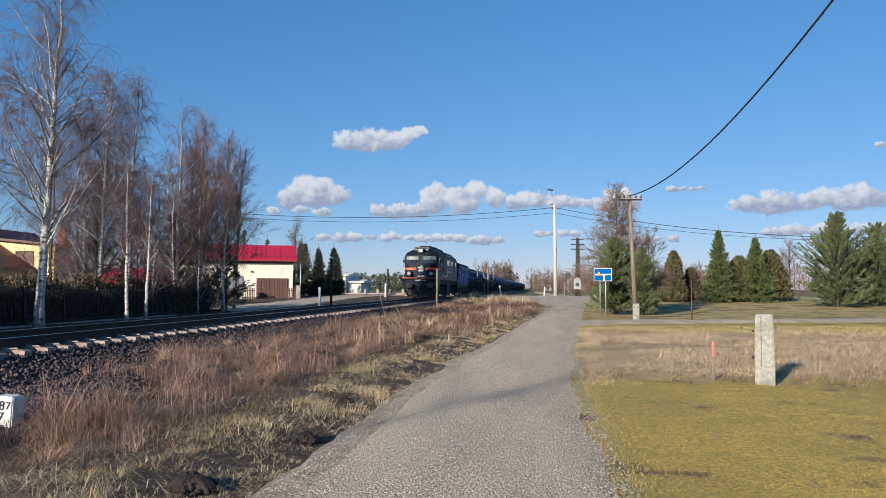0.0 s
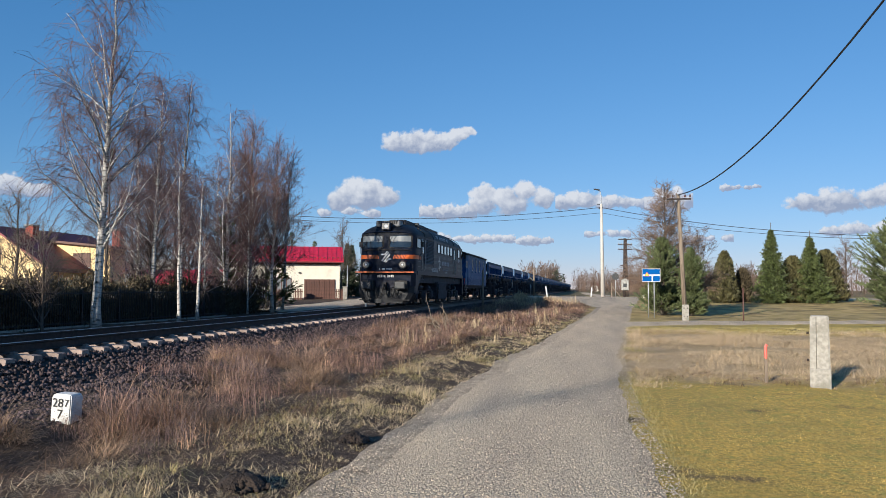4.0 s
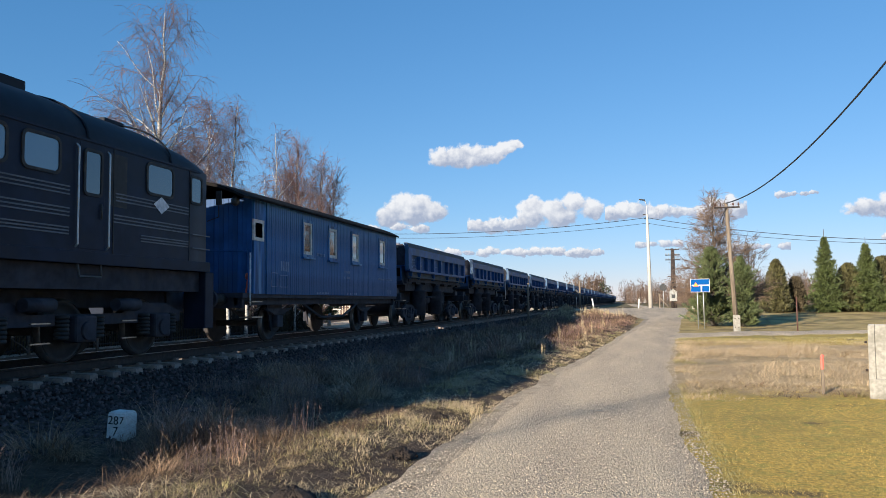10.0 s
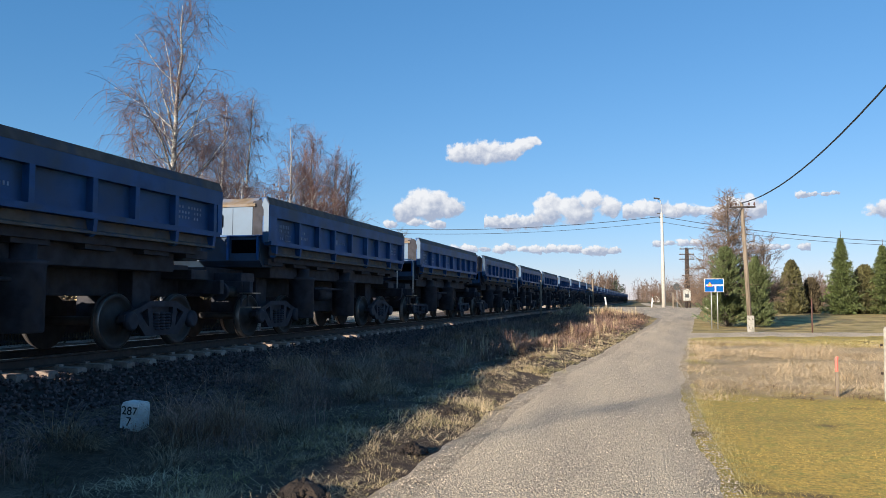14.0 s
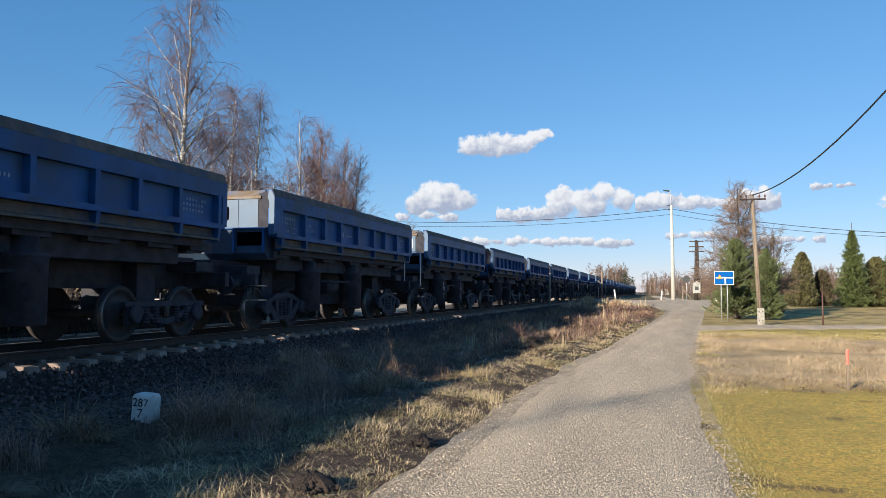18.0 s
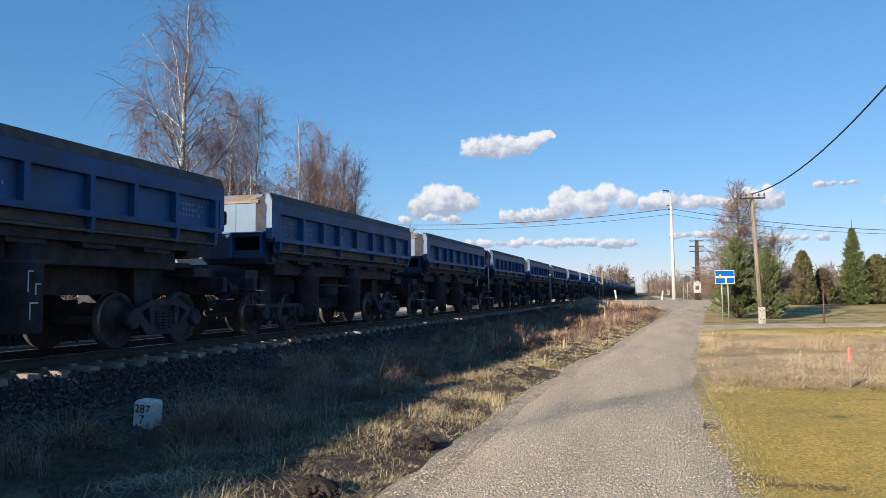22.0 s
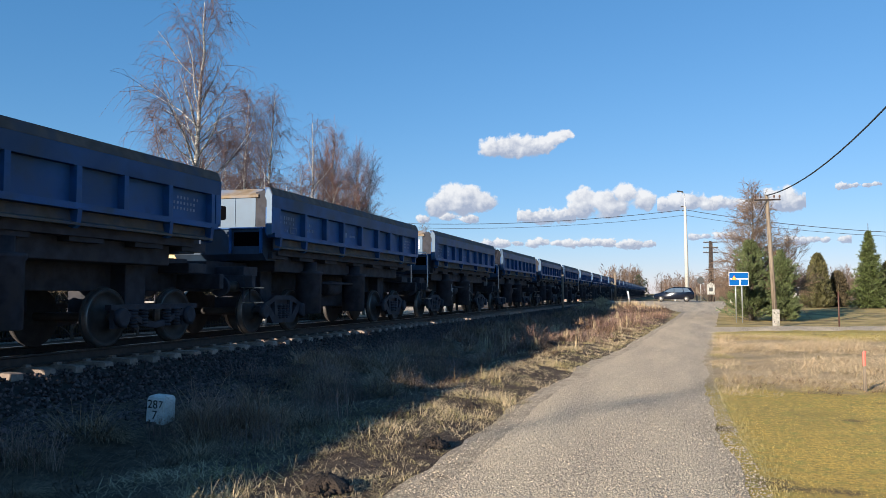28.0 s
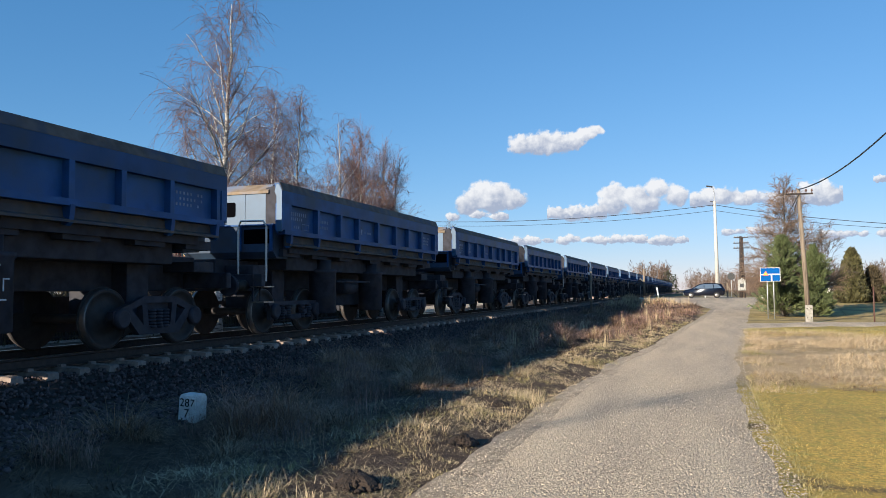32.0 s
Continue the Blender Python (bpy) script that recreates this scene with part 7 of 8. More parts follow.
clumps(900, 24, 52, 30, 0.16, 0.42, 0.38, 0.011, 209, "dead_grass", BROWN, M_BROWNGRASS, near=1.0, lay=(0.5, 2.0))
clumps(700, 24, 52, 28, 0.2, 0.5, 0.3, 0.011, 211, "dry_grass", STRAW, M_DRY, near=1.0, lay=(0.4, 1.6), thresh=0.0)
clumps(900, 52, 87, 22, 0.25, 0.6, 0.6, 0.022, 213, "dead_stems", RUSSET, M_DRYRED, near=1.0, x0=-7.2, thresh=-0.3)
clumps(800, 52, 87, 20, 0.25, 0.6, 0.6, 0.022, 214, "dry_grass", STRAW, M_DRY, near=1.0, x0=-7.2, thresh=-0.3)
# mossy lawn
n = 85000
yy = 3.2 + 12.8 * rng.random(n) ** 1.5
xe = np.array([road_mid(a)[0] + road_mid(a)[1] for a in yy])
xx = xe + 0.02 + (0.62 * yy + 0.8 - xe) * rng.random(n)
bare = field_noise(xx, yy * 1.7, 0.75, 31.0) + 0.4 * field_noise(xx, yy, 3.0, 37.0)
keep = bare < 0.42
xx, yy = xx[keep], yy[keep]
n = len(xx)
hh = rng.uniform(0.006, 0.017, n)
grass("lawn_grass", "short mossy yellow-green lawn", M_LAWN, xx, yy, hh, hh * rng.uniform(1.5, 4.0, n), rng.uniform(0.003, 0.006, n), 219, 0.022)
rg = np.random.default_rng(231)
cy = 3.3 + 11.5 * rg.random(2600) ** 1.6
cx = np.array([sum(road_mid(a)) for a in cy])
cx = cx + 0.1 + (0.62 * cy + 0.8 - cx) * rg.random(2600)
for k, (mt, sd) in enumerate(((M_LAWN, 232), (M_GREENTUFT, 233))):
    pick = (field_noise(cx, cy, 0.9, 71.0) > 0.12) if k else (field_noise(cx, cy, 0.9, 71.0) <= 0.12)
    tufts("lawn_tufts", "low moss and grass tufts in the lawn", mt, sd, cx[pick], cy[pick], 16, 0.06, (0.012, 0.045), (0.3, 1.2), (0.2, 1.2), 0.0042)
n = 7000
yy = 3.4 + 12 * rng.random(n) ** 1.4
xe = np.array([road_mid(a)[0] + road_mid(a)[1] for a in yy])
xx = xe - 0.03 + np.abs(rng.normal(0, 0.10, n))
hh = rng.uniform(0.015, 0.06, n)
grass("lawn_edge", "ragged grass at the edge of the lawn", M_EDGE, xx, yy, hh, hh * rng.uniform(0.3, 1.4, n), np.full(n, 0.005), 220)
rg = np.random.default_rng(251)
cy = 13.0 + 21.5 * rg.random(1500)
cx = np.array([sum(road_mid(a)) for a in cy]) + np.abs(rg.normal(0, 0.34, 1500)) - 0.04
wet = field_noise(cx, cy, 0.7, 91.0)
for mt, sd, pick in ((M_EDGE, 252, wet > 0.1), (M_MEADOW, 253, wet <= 0.1)):
    tufts("lane_edge_tufts", "low straw and grass creeping onto the lane", mt, sd, cx[pick], cy[pick], 26, 0.15, (0.03, 0.13), (0.3, 1.3), (0.3, 1.6), 0.0065)
# straw meadow between lawn and side lane
rg = np.random.default_rng(241)
cy = rg.normal(14.6, 0.55, 520)
cx = 1.1 + 8.6 * rg.random(520)
for k, (mt, sd, lo) in enumerate(((M_BROWNGRASS, 242, -9), (M_EDGE, 243, -0.05), (M_MEADOW, 244, 0.0))):
    pick = (np.arange(520) % 3 == k) & (field_noise(cx, cy, 0.8, 81.0 + k) > lo)
    tufts("seam_tufts", "ragged tufts where the lawn meets the straw meadow", mt, sd, cx[pick], cy[pick], 40, 0.16, (0.05, 0.2), (0.3, 1.4), (0.3, 1.8), 0.0055)
n = 78000
yy = rng.uniform(14.2, 31.5, n)
xe = np.array([road_mid(a)[0] + road_mid(a)[1] for a in yy])
xx = xe + 0.15 + (0.56 * yy + 1.0 - xe) * rng.random(n)
nz = field_noise(xx, yy, 0.35, 4.0) + 0.5 * field_noise(xx, yy, 1.1, 9.0)
tall = np.clip((yy - 13.8) / 1.2, 0.3, 1) * np.clip((32.2 - yy) / 2.5, 0.25, 1)
hh = (0.02 + 0.15 * rng.random(n) ** 1.6) * tall * np.clip(1 + 1.3 * nz, 0.2, 1.7)
grass("meadow_straw", "pale matted straw in the meadow", M_MEADOW, xx, yy, hh, hh * rng.uniform(0.8, 4.0, n), 0.004 + 0.00022 * yy, 221)
n = 9000
yy = rng.uniform(28.5, 33.6, n)
xx = 2.0 + 18 * rng.random(n)
hh = rng.uniform(0.03, 0.10, n)
grass("meadow_green", "green grass along the side lane", M_EDGE, xx, yy + 0.3 * (xx - 2) * 0.6, hh, hh * 0.6, np.full(n, 0.018), 223)
# tall straw beyond the verge by the crossing
clumps(330, 60, 86, 30, 0.4, 0.85, 0.4, 0.026, 225, "tall_straw", "tall bleached grass near the crossing", M_PALE, x0=-7.0, near=1.0, lay=(0.1, 0.6))
clumps(34, 20, 46, 26, 0.55, 0.95, 0.14, 0.008, 227, "reed_stems", "tall pale reed stems on the verge", M_PALE, x0=-5.6, gap=0.7, near=1.0, lay=(0.02, 0.3), thresh=-0.4)
# gravel on the lane, thinning out with the distance and in the wheel tracks
n = 95000
yy = 3.1 + 46 * rng.random(n) ** 2.5
mm = np.array([road_mid(a) for a in yy])
f = rng.uniform(-1, 1, n)
track_ = np.exp(-((np.abs(f) - 0.5) / 0.14) ** 2)
keep = rng.random(n) > 0.5 * track_
yy, mm, f = yy[keep], mm[keep], f[keep]
n = len(yy)
xx = mm[:, 0] + mm[:, 1] * f * 0.985
size = 0.0045 + 0.009 * rng.random(n) ** 2
zz = land_many(xx, yy) + 0.019 + 0.035 * np.clip(1 - f ** 2, 0, 1)
turn = rng.uniform(0, 6.28, n)[:, None] + np.array([0, 1.3, 3.0, 4.5])[None]
rad = size[:, None] * rng.uniform(0.7, 1.35, (n, 4))
base = np.stack([xx[:, None] + rad * np.cos(turn), yy[:, None] + rad * np.sin(turn), np.repeat(zz[:, None], 4, 1)], 2)
apex = np.stack([xx + size * rng.normal(0, 0.35, n), yy + size * rng.normal(0, 0.35, n), zz + size * rng.uniform(0.5, 1.0, n)], 1)[:, None, :]
V = np.concatenate([base, apex], 1).reshape(-1, 3)
F = (np.arange(n)[:, None, None] * 5 + np.array([[0, 1, 4], [1, 2, 4], [2, 3, 4], [3, 0, 4]])[None]).reshape(-1, 3)
tagged(raw("lane_gravel", V, F, M_PEBBLE), "loose grey-brown gravel on the lane", "gravel", kind="stuff")

# ---------------------------------------------------------------- small things along the lane
def km_stone():
    t = thing("kilometre_stone", pose(-5.96, 8.1, land(-5.9, 8.1) - 0.05, 0, 3, 0), "white-painted kilometre stone with black numerals on the verge", "marker stone")
    bm = bmesh.new()
    R = loft(bm, [[(-w, -d, z), (w, -d, z), (w, d, z), (-w, d, z)] for z, w, d in ((-0.2, 0.13, 0.115), (0.35, 0.125, 0.11), (0.38, 0.11, 0.095))])
    bm.faces.new(R[-1])
    bmesh.ops.bevel(bm, geom=list(bm.edges), offset=0.012, segments=2, affect="EDGES")
    part("stone", bm, M_LIMEWASH, t)
    for txt, x, z, h in (("2", -0.108, 0.245, 0.10), ("8", -0.035, 0.245, 0.10), ("7", 0.045, 0.255, 0.085), ("7", -0.04, 0.115, 0.105)):
        writing("numeral", txt, h, M_BLACK, t, pose(x, -0.1185, z - 0.01, 90, 0, 0))
    return t


km_stone()


def concrete_stub():
    t = thing("concrete_post", pose(3.80, 13.75, land(3.8, 13.75), 0, 0, -16), "pale concrete pole stub standing at the lawn's edge", "concrete post")
    bm = bmesh.new()
    o = lambda w, d, z: [(-w, -d, z), (-w * 0.38, -d, z), (-w * 0.30, -d + 0.03, z), (w * 0.80, -d + 0.03, z), (w, -d, z), (w, d, z), (-w, d, z)]
    R = loft(bm, [o(0.158, 0.12, -0.2), o(0.155, 0.115, 0.3), o(0.142, 0.11, 1.16), o(0.13, 0.09, 1.19)])
    bm.faces.new(R[-1])
    part("stub", bm, M_CONC, t)
    bm = boxes((-0.152, 0.164, -0.128, 0.12, -0.05, 0.32), bev=0.01)
    part("base_collar", bm, M_CONC, t)
    for z in (0.45, 0.9):
        bm = tube(bmesh.new(), (-0.20, -0.02, z), (-0.16, -0.02, z), 0.02)
        part("bolt", bm, M_RAIL, t)
    return t


concrete_stub()
st = thing("marker_stake", pose(3.05, 14.2, land(3.05, 14.2)), "wooden survey stake with a fluorescent pink top", "survey stake")
part("stake", boxes((-0.022, 0.022, -0.02, 0.02, -0.1, 0.42), bev=0.005), M_WOODPOLE, st)
bm = bmesh.new()
pipe(bm, [(0, 0, 0.42), (0.0, 0, 0.62), (0.015, 0, 0.66)], 0.024, 6)
part("painted_top", bm, M_ORMARK, st, "fluorescent pink paint")


def molehill(x, y, r, seed):
    rg = np.random.default_rng(seed)
    t = thing("molehill", pose(x, y, land(x, y)), "dark crumbly molehill in the grass by the lane", "molehill", "molehills")
    bm = bmesh.new()
    rings = []
    for k, (q, z) in enumerate(((1.0, -0.02), (0.8, 0.28), (0.5, 0.5), (0.2, 0.6), (0.02, 0.62))):
        rings.append([(r * q * (1 + 0.2 * math.sin(i * 1.7 + seed)) * math.cos(i * 0.5236), r * q * (1 + 0.2 * math.cos(i * 2.1 + seed)) * math.sin(i * 0.5236), z * r) for i in range(12)])
    loft(bm, rings)
    part("mound", bm, M_SOIL, t)
    a, q = rg.uniform(0, 6.28, 160), np.sqrt(rg.random(160)) * 1.15
    V, F = rocks(rg, np.c_[np.cos(a) * q * r, np.sin(a) * q * r, 0.6 * r * np.clip(1 - q, 0, 1) + 0.01], rg.uniform(0.012, 0.04, 160))
    tagged(raw("loose_soil", V, F, M_SOIL, t), kind="stuff")


molehill(-2.68, 5.75, 0.2, 1)
molehill(-2.38, 7.72, 0.15, 2)
molehill(-2.6, 10.2, 0.1, 3)


def dead_bush():
    t = thing("dead_branches", pose(-4.3, 25.5, land(-4.3, 25.5)), "fallen dead branches in the verge grass", "branches")
    rg = np.random.default_rng(8)
    for k in range(9):
        a = rg.uniform(-0.4, 3.4)
        st_ = np.array([[rg.normal(0, 0.25), rg.normal(0, 0.4), 0.0]])
        P, D = bend(rg, st_, np.array([[-abs(np.cos(a)) * 0.9, np.sin(a) * 0.4, rg.uniform(0.3, 0.9)]]), np.array([rg.uniform(0.8, 1.9)]), 6, (0, 0, -0.02), 0.18)
        v, q = to_sticks(P, 0.028, 0.008)
        raw("branch", v, q, M_WOODPOLE, t)


dead_bush()


def road_sign():
    t = thing("road_sign", pose(3.66, 45.6, land(3.66, 45.6), 0, 0, -5), "blue junction road sign with white lines on two posts", "road sign")
    for x in (-0.16, 0.16):
        part("post", tube(bmesh.new(), (x, 0.05, -0.1), (x, 0.05, 2.8), 0.03, n=10), M_ALU, t)
    bm = boxes((-0.51, 0.51, -0.02, 0.01, 2.05, 2.80), bev=0.008)
    bd = part("board", bm, M_WHITE, t, "blue board with a white border")
    for n_, b in (("field", (-0.487, 0.487, -0.024, -0.0205, 2.073, 2.777)),):
        part(n_, boxes(b), M_SIGNBLUE, bd)
    part("line", boxes((-0.44, 0.487, -0.029, -0.0245, 2.40, 2.465)), M_WHITE, bd)
    part("line", boxes((0.03, 0.10, -0.029, -0.0245, 2.073, 2.40)), M_WHITE, bd)
    bm = bmesh.new()
    prism(bm, [(-0.38, 2.37), (-0.08, 2.37), (-0.23, 2.62)], -0.034, -0.03)
    tri = part("warning_triangle", bm, M_SIGNRED, bd, "small red-bordered warning triangle")
    bm = bmesh.new()
    prism(bm, [(-0.33, 2.40), (-0.13, 2.40), (-0.23, 2.56)], -0.039, -0.035)
    part("triangle_field", bm, M_SIGNYEL, tri)
    return t


road_sign()


def wooden_pole():
    t = thing("utility_pole", pose(4.9, 40.6, land(4.9, 40.6)), "weathered wooden utility pole bolted to a concrete foot", "utility pole")
    part("pole", tube(bmesh.new(), (0.0, 0, 0.35), (-0.28, 0.0, 6.45), 0.12, 0.085, 12), M_WOODPOLE, t)
    bm = boxes((-0.16, 0.16, -0.28, -0.12, -0.2, 0.85), bev=0.01)
    ft = part("concrete_foot", bm, M_CONC, t, "pale concrete foot")
    for x, z in ((-0.08, 0.25), (0.08, 0.25), (-0.08, 0.68), (0.08, 0.68)):
        part("bolt", tube(bmesh.new(), (x, -0.30, z), (x, -0.1, z), 0.03), M_RAIL, ft)
    part("cross_arm", boxes((-0.85, 0.35, -0.14, -0.06, 6.16, 6.24), bev=0.01), M_DARKPOLE, t)
    for k, x in enumerate((-0.8, -0.55, 0.05, 0.3)):
        bm = lathe(bmesh.new(), [(6.24, 0.015), (6.30, 0.015), (6.30, 0.045), (6.34, 0.05), (6.37, 0.035), (6.40, 0.045), (6.43, 0.02)], "z", (x, -0.1, 0), 10)
        part("insulator", bm, M_BROWNWOOD, t)
    bm = bmesh.new()
    pipe(bm, [(-0.25, -0.12, 6.2), (-0.5, -0.14, 5.75), (-0.62, -0.14, 5.5), (-0.5, -0.14, 5.4), (-0.35, -0.14, 5.9)], 0.02, 5)
    part("cable_loop", bm, M_CABLE, t)
    return t


wooden_pole()


def lamp_post():
    t = thing("street_lamp", pose(1.95, 94.2, land(1.95, 94.2)), "tall pale concrete pole carrying a street lamp and cables", "street lamp")
    part("pole", tube(bmesh.new(), (0, 0, -0.2), (-0.12, 0, 11.2), 0.25, 0.14, 16), M_POLECONC, t)
    bm = bmesh.new()
    pipe(bm, [(-0.12, 0, 11.0), (-0.14, 0, 12.2), (-0.25, 0, 12.7), (-0.45, 0, 12.85)], 0.05, 8)
    part("bracket", bm, M_ALU, t)
    bm = bmesh.new()
    loft(bm, [[(-0.3 - 0.7 * f, w, 12.80 + 0.12 * f + hh) for w, hh in ((-0.16 * s, 0), (0.16 * s, 0), (0.13 * s, 0.14), (-0.13 * s, 0.14))] for f, s in ((0, 0.4), (0.2, 1), (0.8, 1), (1, 0.5))])
    part("lamp_head", bm, M_FENCE, t)
    part("cable_clamp", boxes((-0.6, -0.05, -0.05, 0.05, 11.1, 11.2)), M_FENCE, t)
    part("cable_clamp", boxes((-0.45, -0.05, -0.05, 0.05, 10.6, 10.7)), M_FENCE, t)
    return t


lamp_post()


def telegraph_pole():
    t = thing("telegraph_pole", pose(4.3, 90.5, land(4.3, 90.5)), "old tarred telegraph pole with cross arms and a raking strut", "utility pole")
    part("leg", tube(bmesh.new(), (-0.02, 0, -0.1), (0.08, 0, 6.8), 0.21, 0.15, 10), M_DARKPOLE, t)
    part("leg", tube(bmesh.new(), (0.34, 0, -0.1), (0.22, 0, 6.6), 0.12, 0.10, 10), M_DARKPOLE, t)
    for z, w in ((6.6, 0.75), (6.0, 0.8), (5.45, 0.8), (3.6, 0.55)):
        a = part("cross_arm", boxes((0.1 - w, 0.1 + w, -0.16, -0.06, z, z + 0.1)), M_DARKPOLE, t)
        if z > 5:
            for x in (-w + 0.1, -w * 0.5, w * 0.5, w - 0.1):
                part("insulator", lathe(bmesh.new(), [(z + 0.1, 0.04), (z + 0.2, 0.05), (z + 0.24, 0.03)], "z", (0.1 + x, -0.11, 0), 8), M_OFFWHITE, a)
    bm = boxes((-0.35, 0.45, -0.42, -0.15, 0.85, 1.95), bev=0.04)
    cb = part("cabinet", bm, M_OFFWHITE, t, "white cable cabinet on the pole")
    bm = bmesh.new()
    prism(bm, [(-0.4, 1.95), (0.5, 1.95), (0.05, 2.2)], -0.45, -0.13)
    part("cabinet_roof", bm, M_OFFWHITE, cb)
    part("cabinet_label", boxes((-0.15, 0.25, -0.428, -0.422, 1.2, 1.6)), M_LIGHTGREY, cb)


telegraph_pole()


def simple_post(name, x, y, h, r, material, label, category, tilt=(0, 0), z=None, group=""):
    t = thing(name, pose(x, y, (land(x, y) if z is None else z), tilt[0], tilt[1]), label, category, group)
    part("shaft", tube(bmesh.new(), (0, 0, -0.2), (0, 0, h), r, r * 0.95, 10), material, t)
    return t


wp = simple_post("marker_post", -4.3, 87.6, 1.25, 0.085, M_WHITE, "leaning white crossing marker post", "marker post", (0, -8), group="crossing posts")
for x, y in ((6.3, 89.0), (0.6, 100.0)):
    simple_post("marker_post", x, y, 1.15, 0.09, M_WHITE, "white crossing marker post", "marker post", (0, 5), group="crossing posts")
for x, y in ((-16.1, 55.4), (-15.3, 76.0), (-14.6, 84.0)):
    simple_post("marker_post", x, y, 1.35, 0.09, M_WHITE, "white marker post beside the lane", "marker post", group="crossing posts")
simple_post("railway_post", -6.85, 51.6, 2.75, 0.075, M_WOODPOLE, "weathered square railway sign post", "post", z=0.1)
simple_post("railway_post", -6.7, 101.0, 3.6, 0.13, M_WOODPOLE, "weathered railway sign post", "post")
simple_post("dark_post", -14.4, 52.4, 3.4, 0.09, M_DARKPOLE, "dark tarred post across the track", "post", group="tarred posts")
simple_post("dark_post", -13.7, 69.0, 2.8, 0.09, M_DARKPOLE, "dark tarred post across the track", "post", group="tarred posts")
simple_post("thin_post", -22.2, 70.0, 3.2, 0.05, M_ALU, "thin grey post by the garage", "post")
simple_post("lawn_stake", 7.7, 40.6, 1.7, 0.035, M_BROWNWOOD, "thin brown stake on the lawn", "stake")
bs = thing("brace_post", pose(2.9, 91.5, land(2.9, 91.5)), "weathered fence post with a slanted brace", "fence post")
part("post", boxes((-0.07, 0.07, -0.07, 0.07, -0.1, 1.7)), M_WOODPOLE, bs)
part("brace", tube(bmesh.new(), (0.05, 0, 1.3), (1.1, 0, 0.0), 0.06), M_WOODPOLE, bs)
sg = thing("crossing_sign", pose(3.5, 96.0, land(3.5, 96)), "round road sign seen from behind", "road sign")
part("post", tube(bmesh.new(), (0, 0, -0.1), (0, 0, 2.9), 0.04), M_ALU, sg)
part("disc", lathe(bmesh.new(), [(-0.06, 0.42), (-0.04, 0.42)], "y", (0, 0, 2.5), 24), M_LIGHTGREY, sg)
cm = thing("crossing_marker", pose(-6.9, 97.5, land(-6.9, 97.5)), "grey triangular crossing marker", "railway sign")
part("post", tube(bmesh.new(), (0, 0, -0.1), (0, 0, 2.4), 0.04), M_ALU, cm)
for z in (1.5, 2.0):
    bm = bmesh.new()
    prism(bm, [(-0.42, z), (0.42, z), (0, z + 0.5)], -0.06, -0.04)
    part("triangle", bm, M_LIGHTGREY, cm)


# cables
def cable(name, pts, r, label):
    bm = bmesh.new()
    pipe(bm, pts, r, 6)
    return tagged(link(name, bm, M_CABLE), label, "cable")


cable("overhead_cable", [(4.62 + 0.076 * d, 40.5 - d, 6.40 - 0.080 * d + 0.00635 * d * d) for d in np.arange(0, 46, 1.5)], 0.026, "thick black cable swinging up from the utility pole")
for dz, r in ((0.0, 0.035), (-0.65, 0.025)):
    cable("span_cable", [(1.8 - 46 * f, 94.2 - 4 * f, 11.4 + dz * (1 - 0.3 * f) - 0.2 * f - 5.2 * f * (1 - f) * 0.9) for f in np.linspace(0, 1, 24)], r, "overhead cable slung from the lamp pole across the track")
    cable("span_cable", [(1.8 + 30 * f, 94.2 - 14 * f, 11.4 + dz * (1 - 0.6 * f) - 4.7 * f - 3.2 * f * (1 - f)) for f in np.linspace(0, 1, 20)], r, "overhead cable slung from the lamp pole over the gardens")

# ---------------------------------------------------------------- fence and houses across the track
fence = thing("metal_fence", pose(-18.25, 0, 0.08), "dark metal garden fence with upright bars", "fence")
fp = fb_ = None
for k in range(10):
    y = 14.0 + k * 2.3
    if fp is None:
        fp = part("post", boxes((-0.04, 0.04, -0.04, 0.04, 0, 1.45)), M_FENCE, fence)
        fp.matrix_basis = pose(0, y, 0)
    else:
        share("post", fp, fence, pose(0, y, 0))
    for z in (0.18, 1.25):
        part("rail", boxes((-0.02, 0.02, y, y + 2.3, z, z + 0.05)), M_FENCE, fence)
    for j in range(1, 19):
        if fb_ is None:
            fb_ = part("bar", boxes((-0.011, 0.011, -0.011, 0.011, 0.1, 1.35)), M_FENCE, fence)
            fb_.matrix_basis = pose(0, y + j * 0.121, 0)
        else:
            share("bar", fb_, fence, pose(0, y + j * 0.121, 0))
part("plinth", boxes((-0.1, 0.1, 14, 37, -0.1, 0.1)), M_CONC, fence, "low concrete plinth")


def window_in(parent, x0, x1, y, z0, z1, name="window", frame_m=None, mull=1, pane=None):
    """A window on a wall that faces -y."""
    bm = bmesh.new()
    t_ = 0.07
    box(bm, x0, x1, y - 0.05, y + 0.02, z0, z0 + t_)
    box(bm, x0, x1, y - 0.05, y + 0.02, z1 - t_, z1)
    box(bm, x0, x0 + t_, y - 0.05, y + 0.02, z0, z1)
    box(bm, x1 - t_, x1, y - 0.05, y + 0.02, z0, z1)
    for k in range(mull):
        c = x0 + (x1 - x0) * (k + 1) / (mull + 1)
        box(bm, c - 0.035, c + 0.035, y - 0.05, y + 0.02, z0, z1)
    w = part(name, bm, frame_m or M_BROWNWOOD, parent)
    part("pane", boxes((x0 + 0.05, x1 - 0.05, y - 0.02, y - 0.01, z0 + 0.05, z1 - 0.05)), pane or M_GLASS, w)
    part("window_sill", boxes((x0 - 0.08, x1 + 0.08, y - 0.12, y, z0 - 0.05, z0)), M_OFFWHITE, w)
    return w


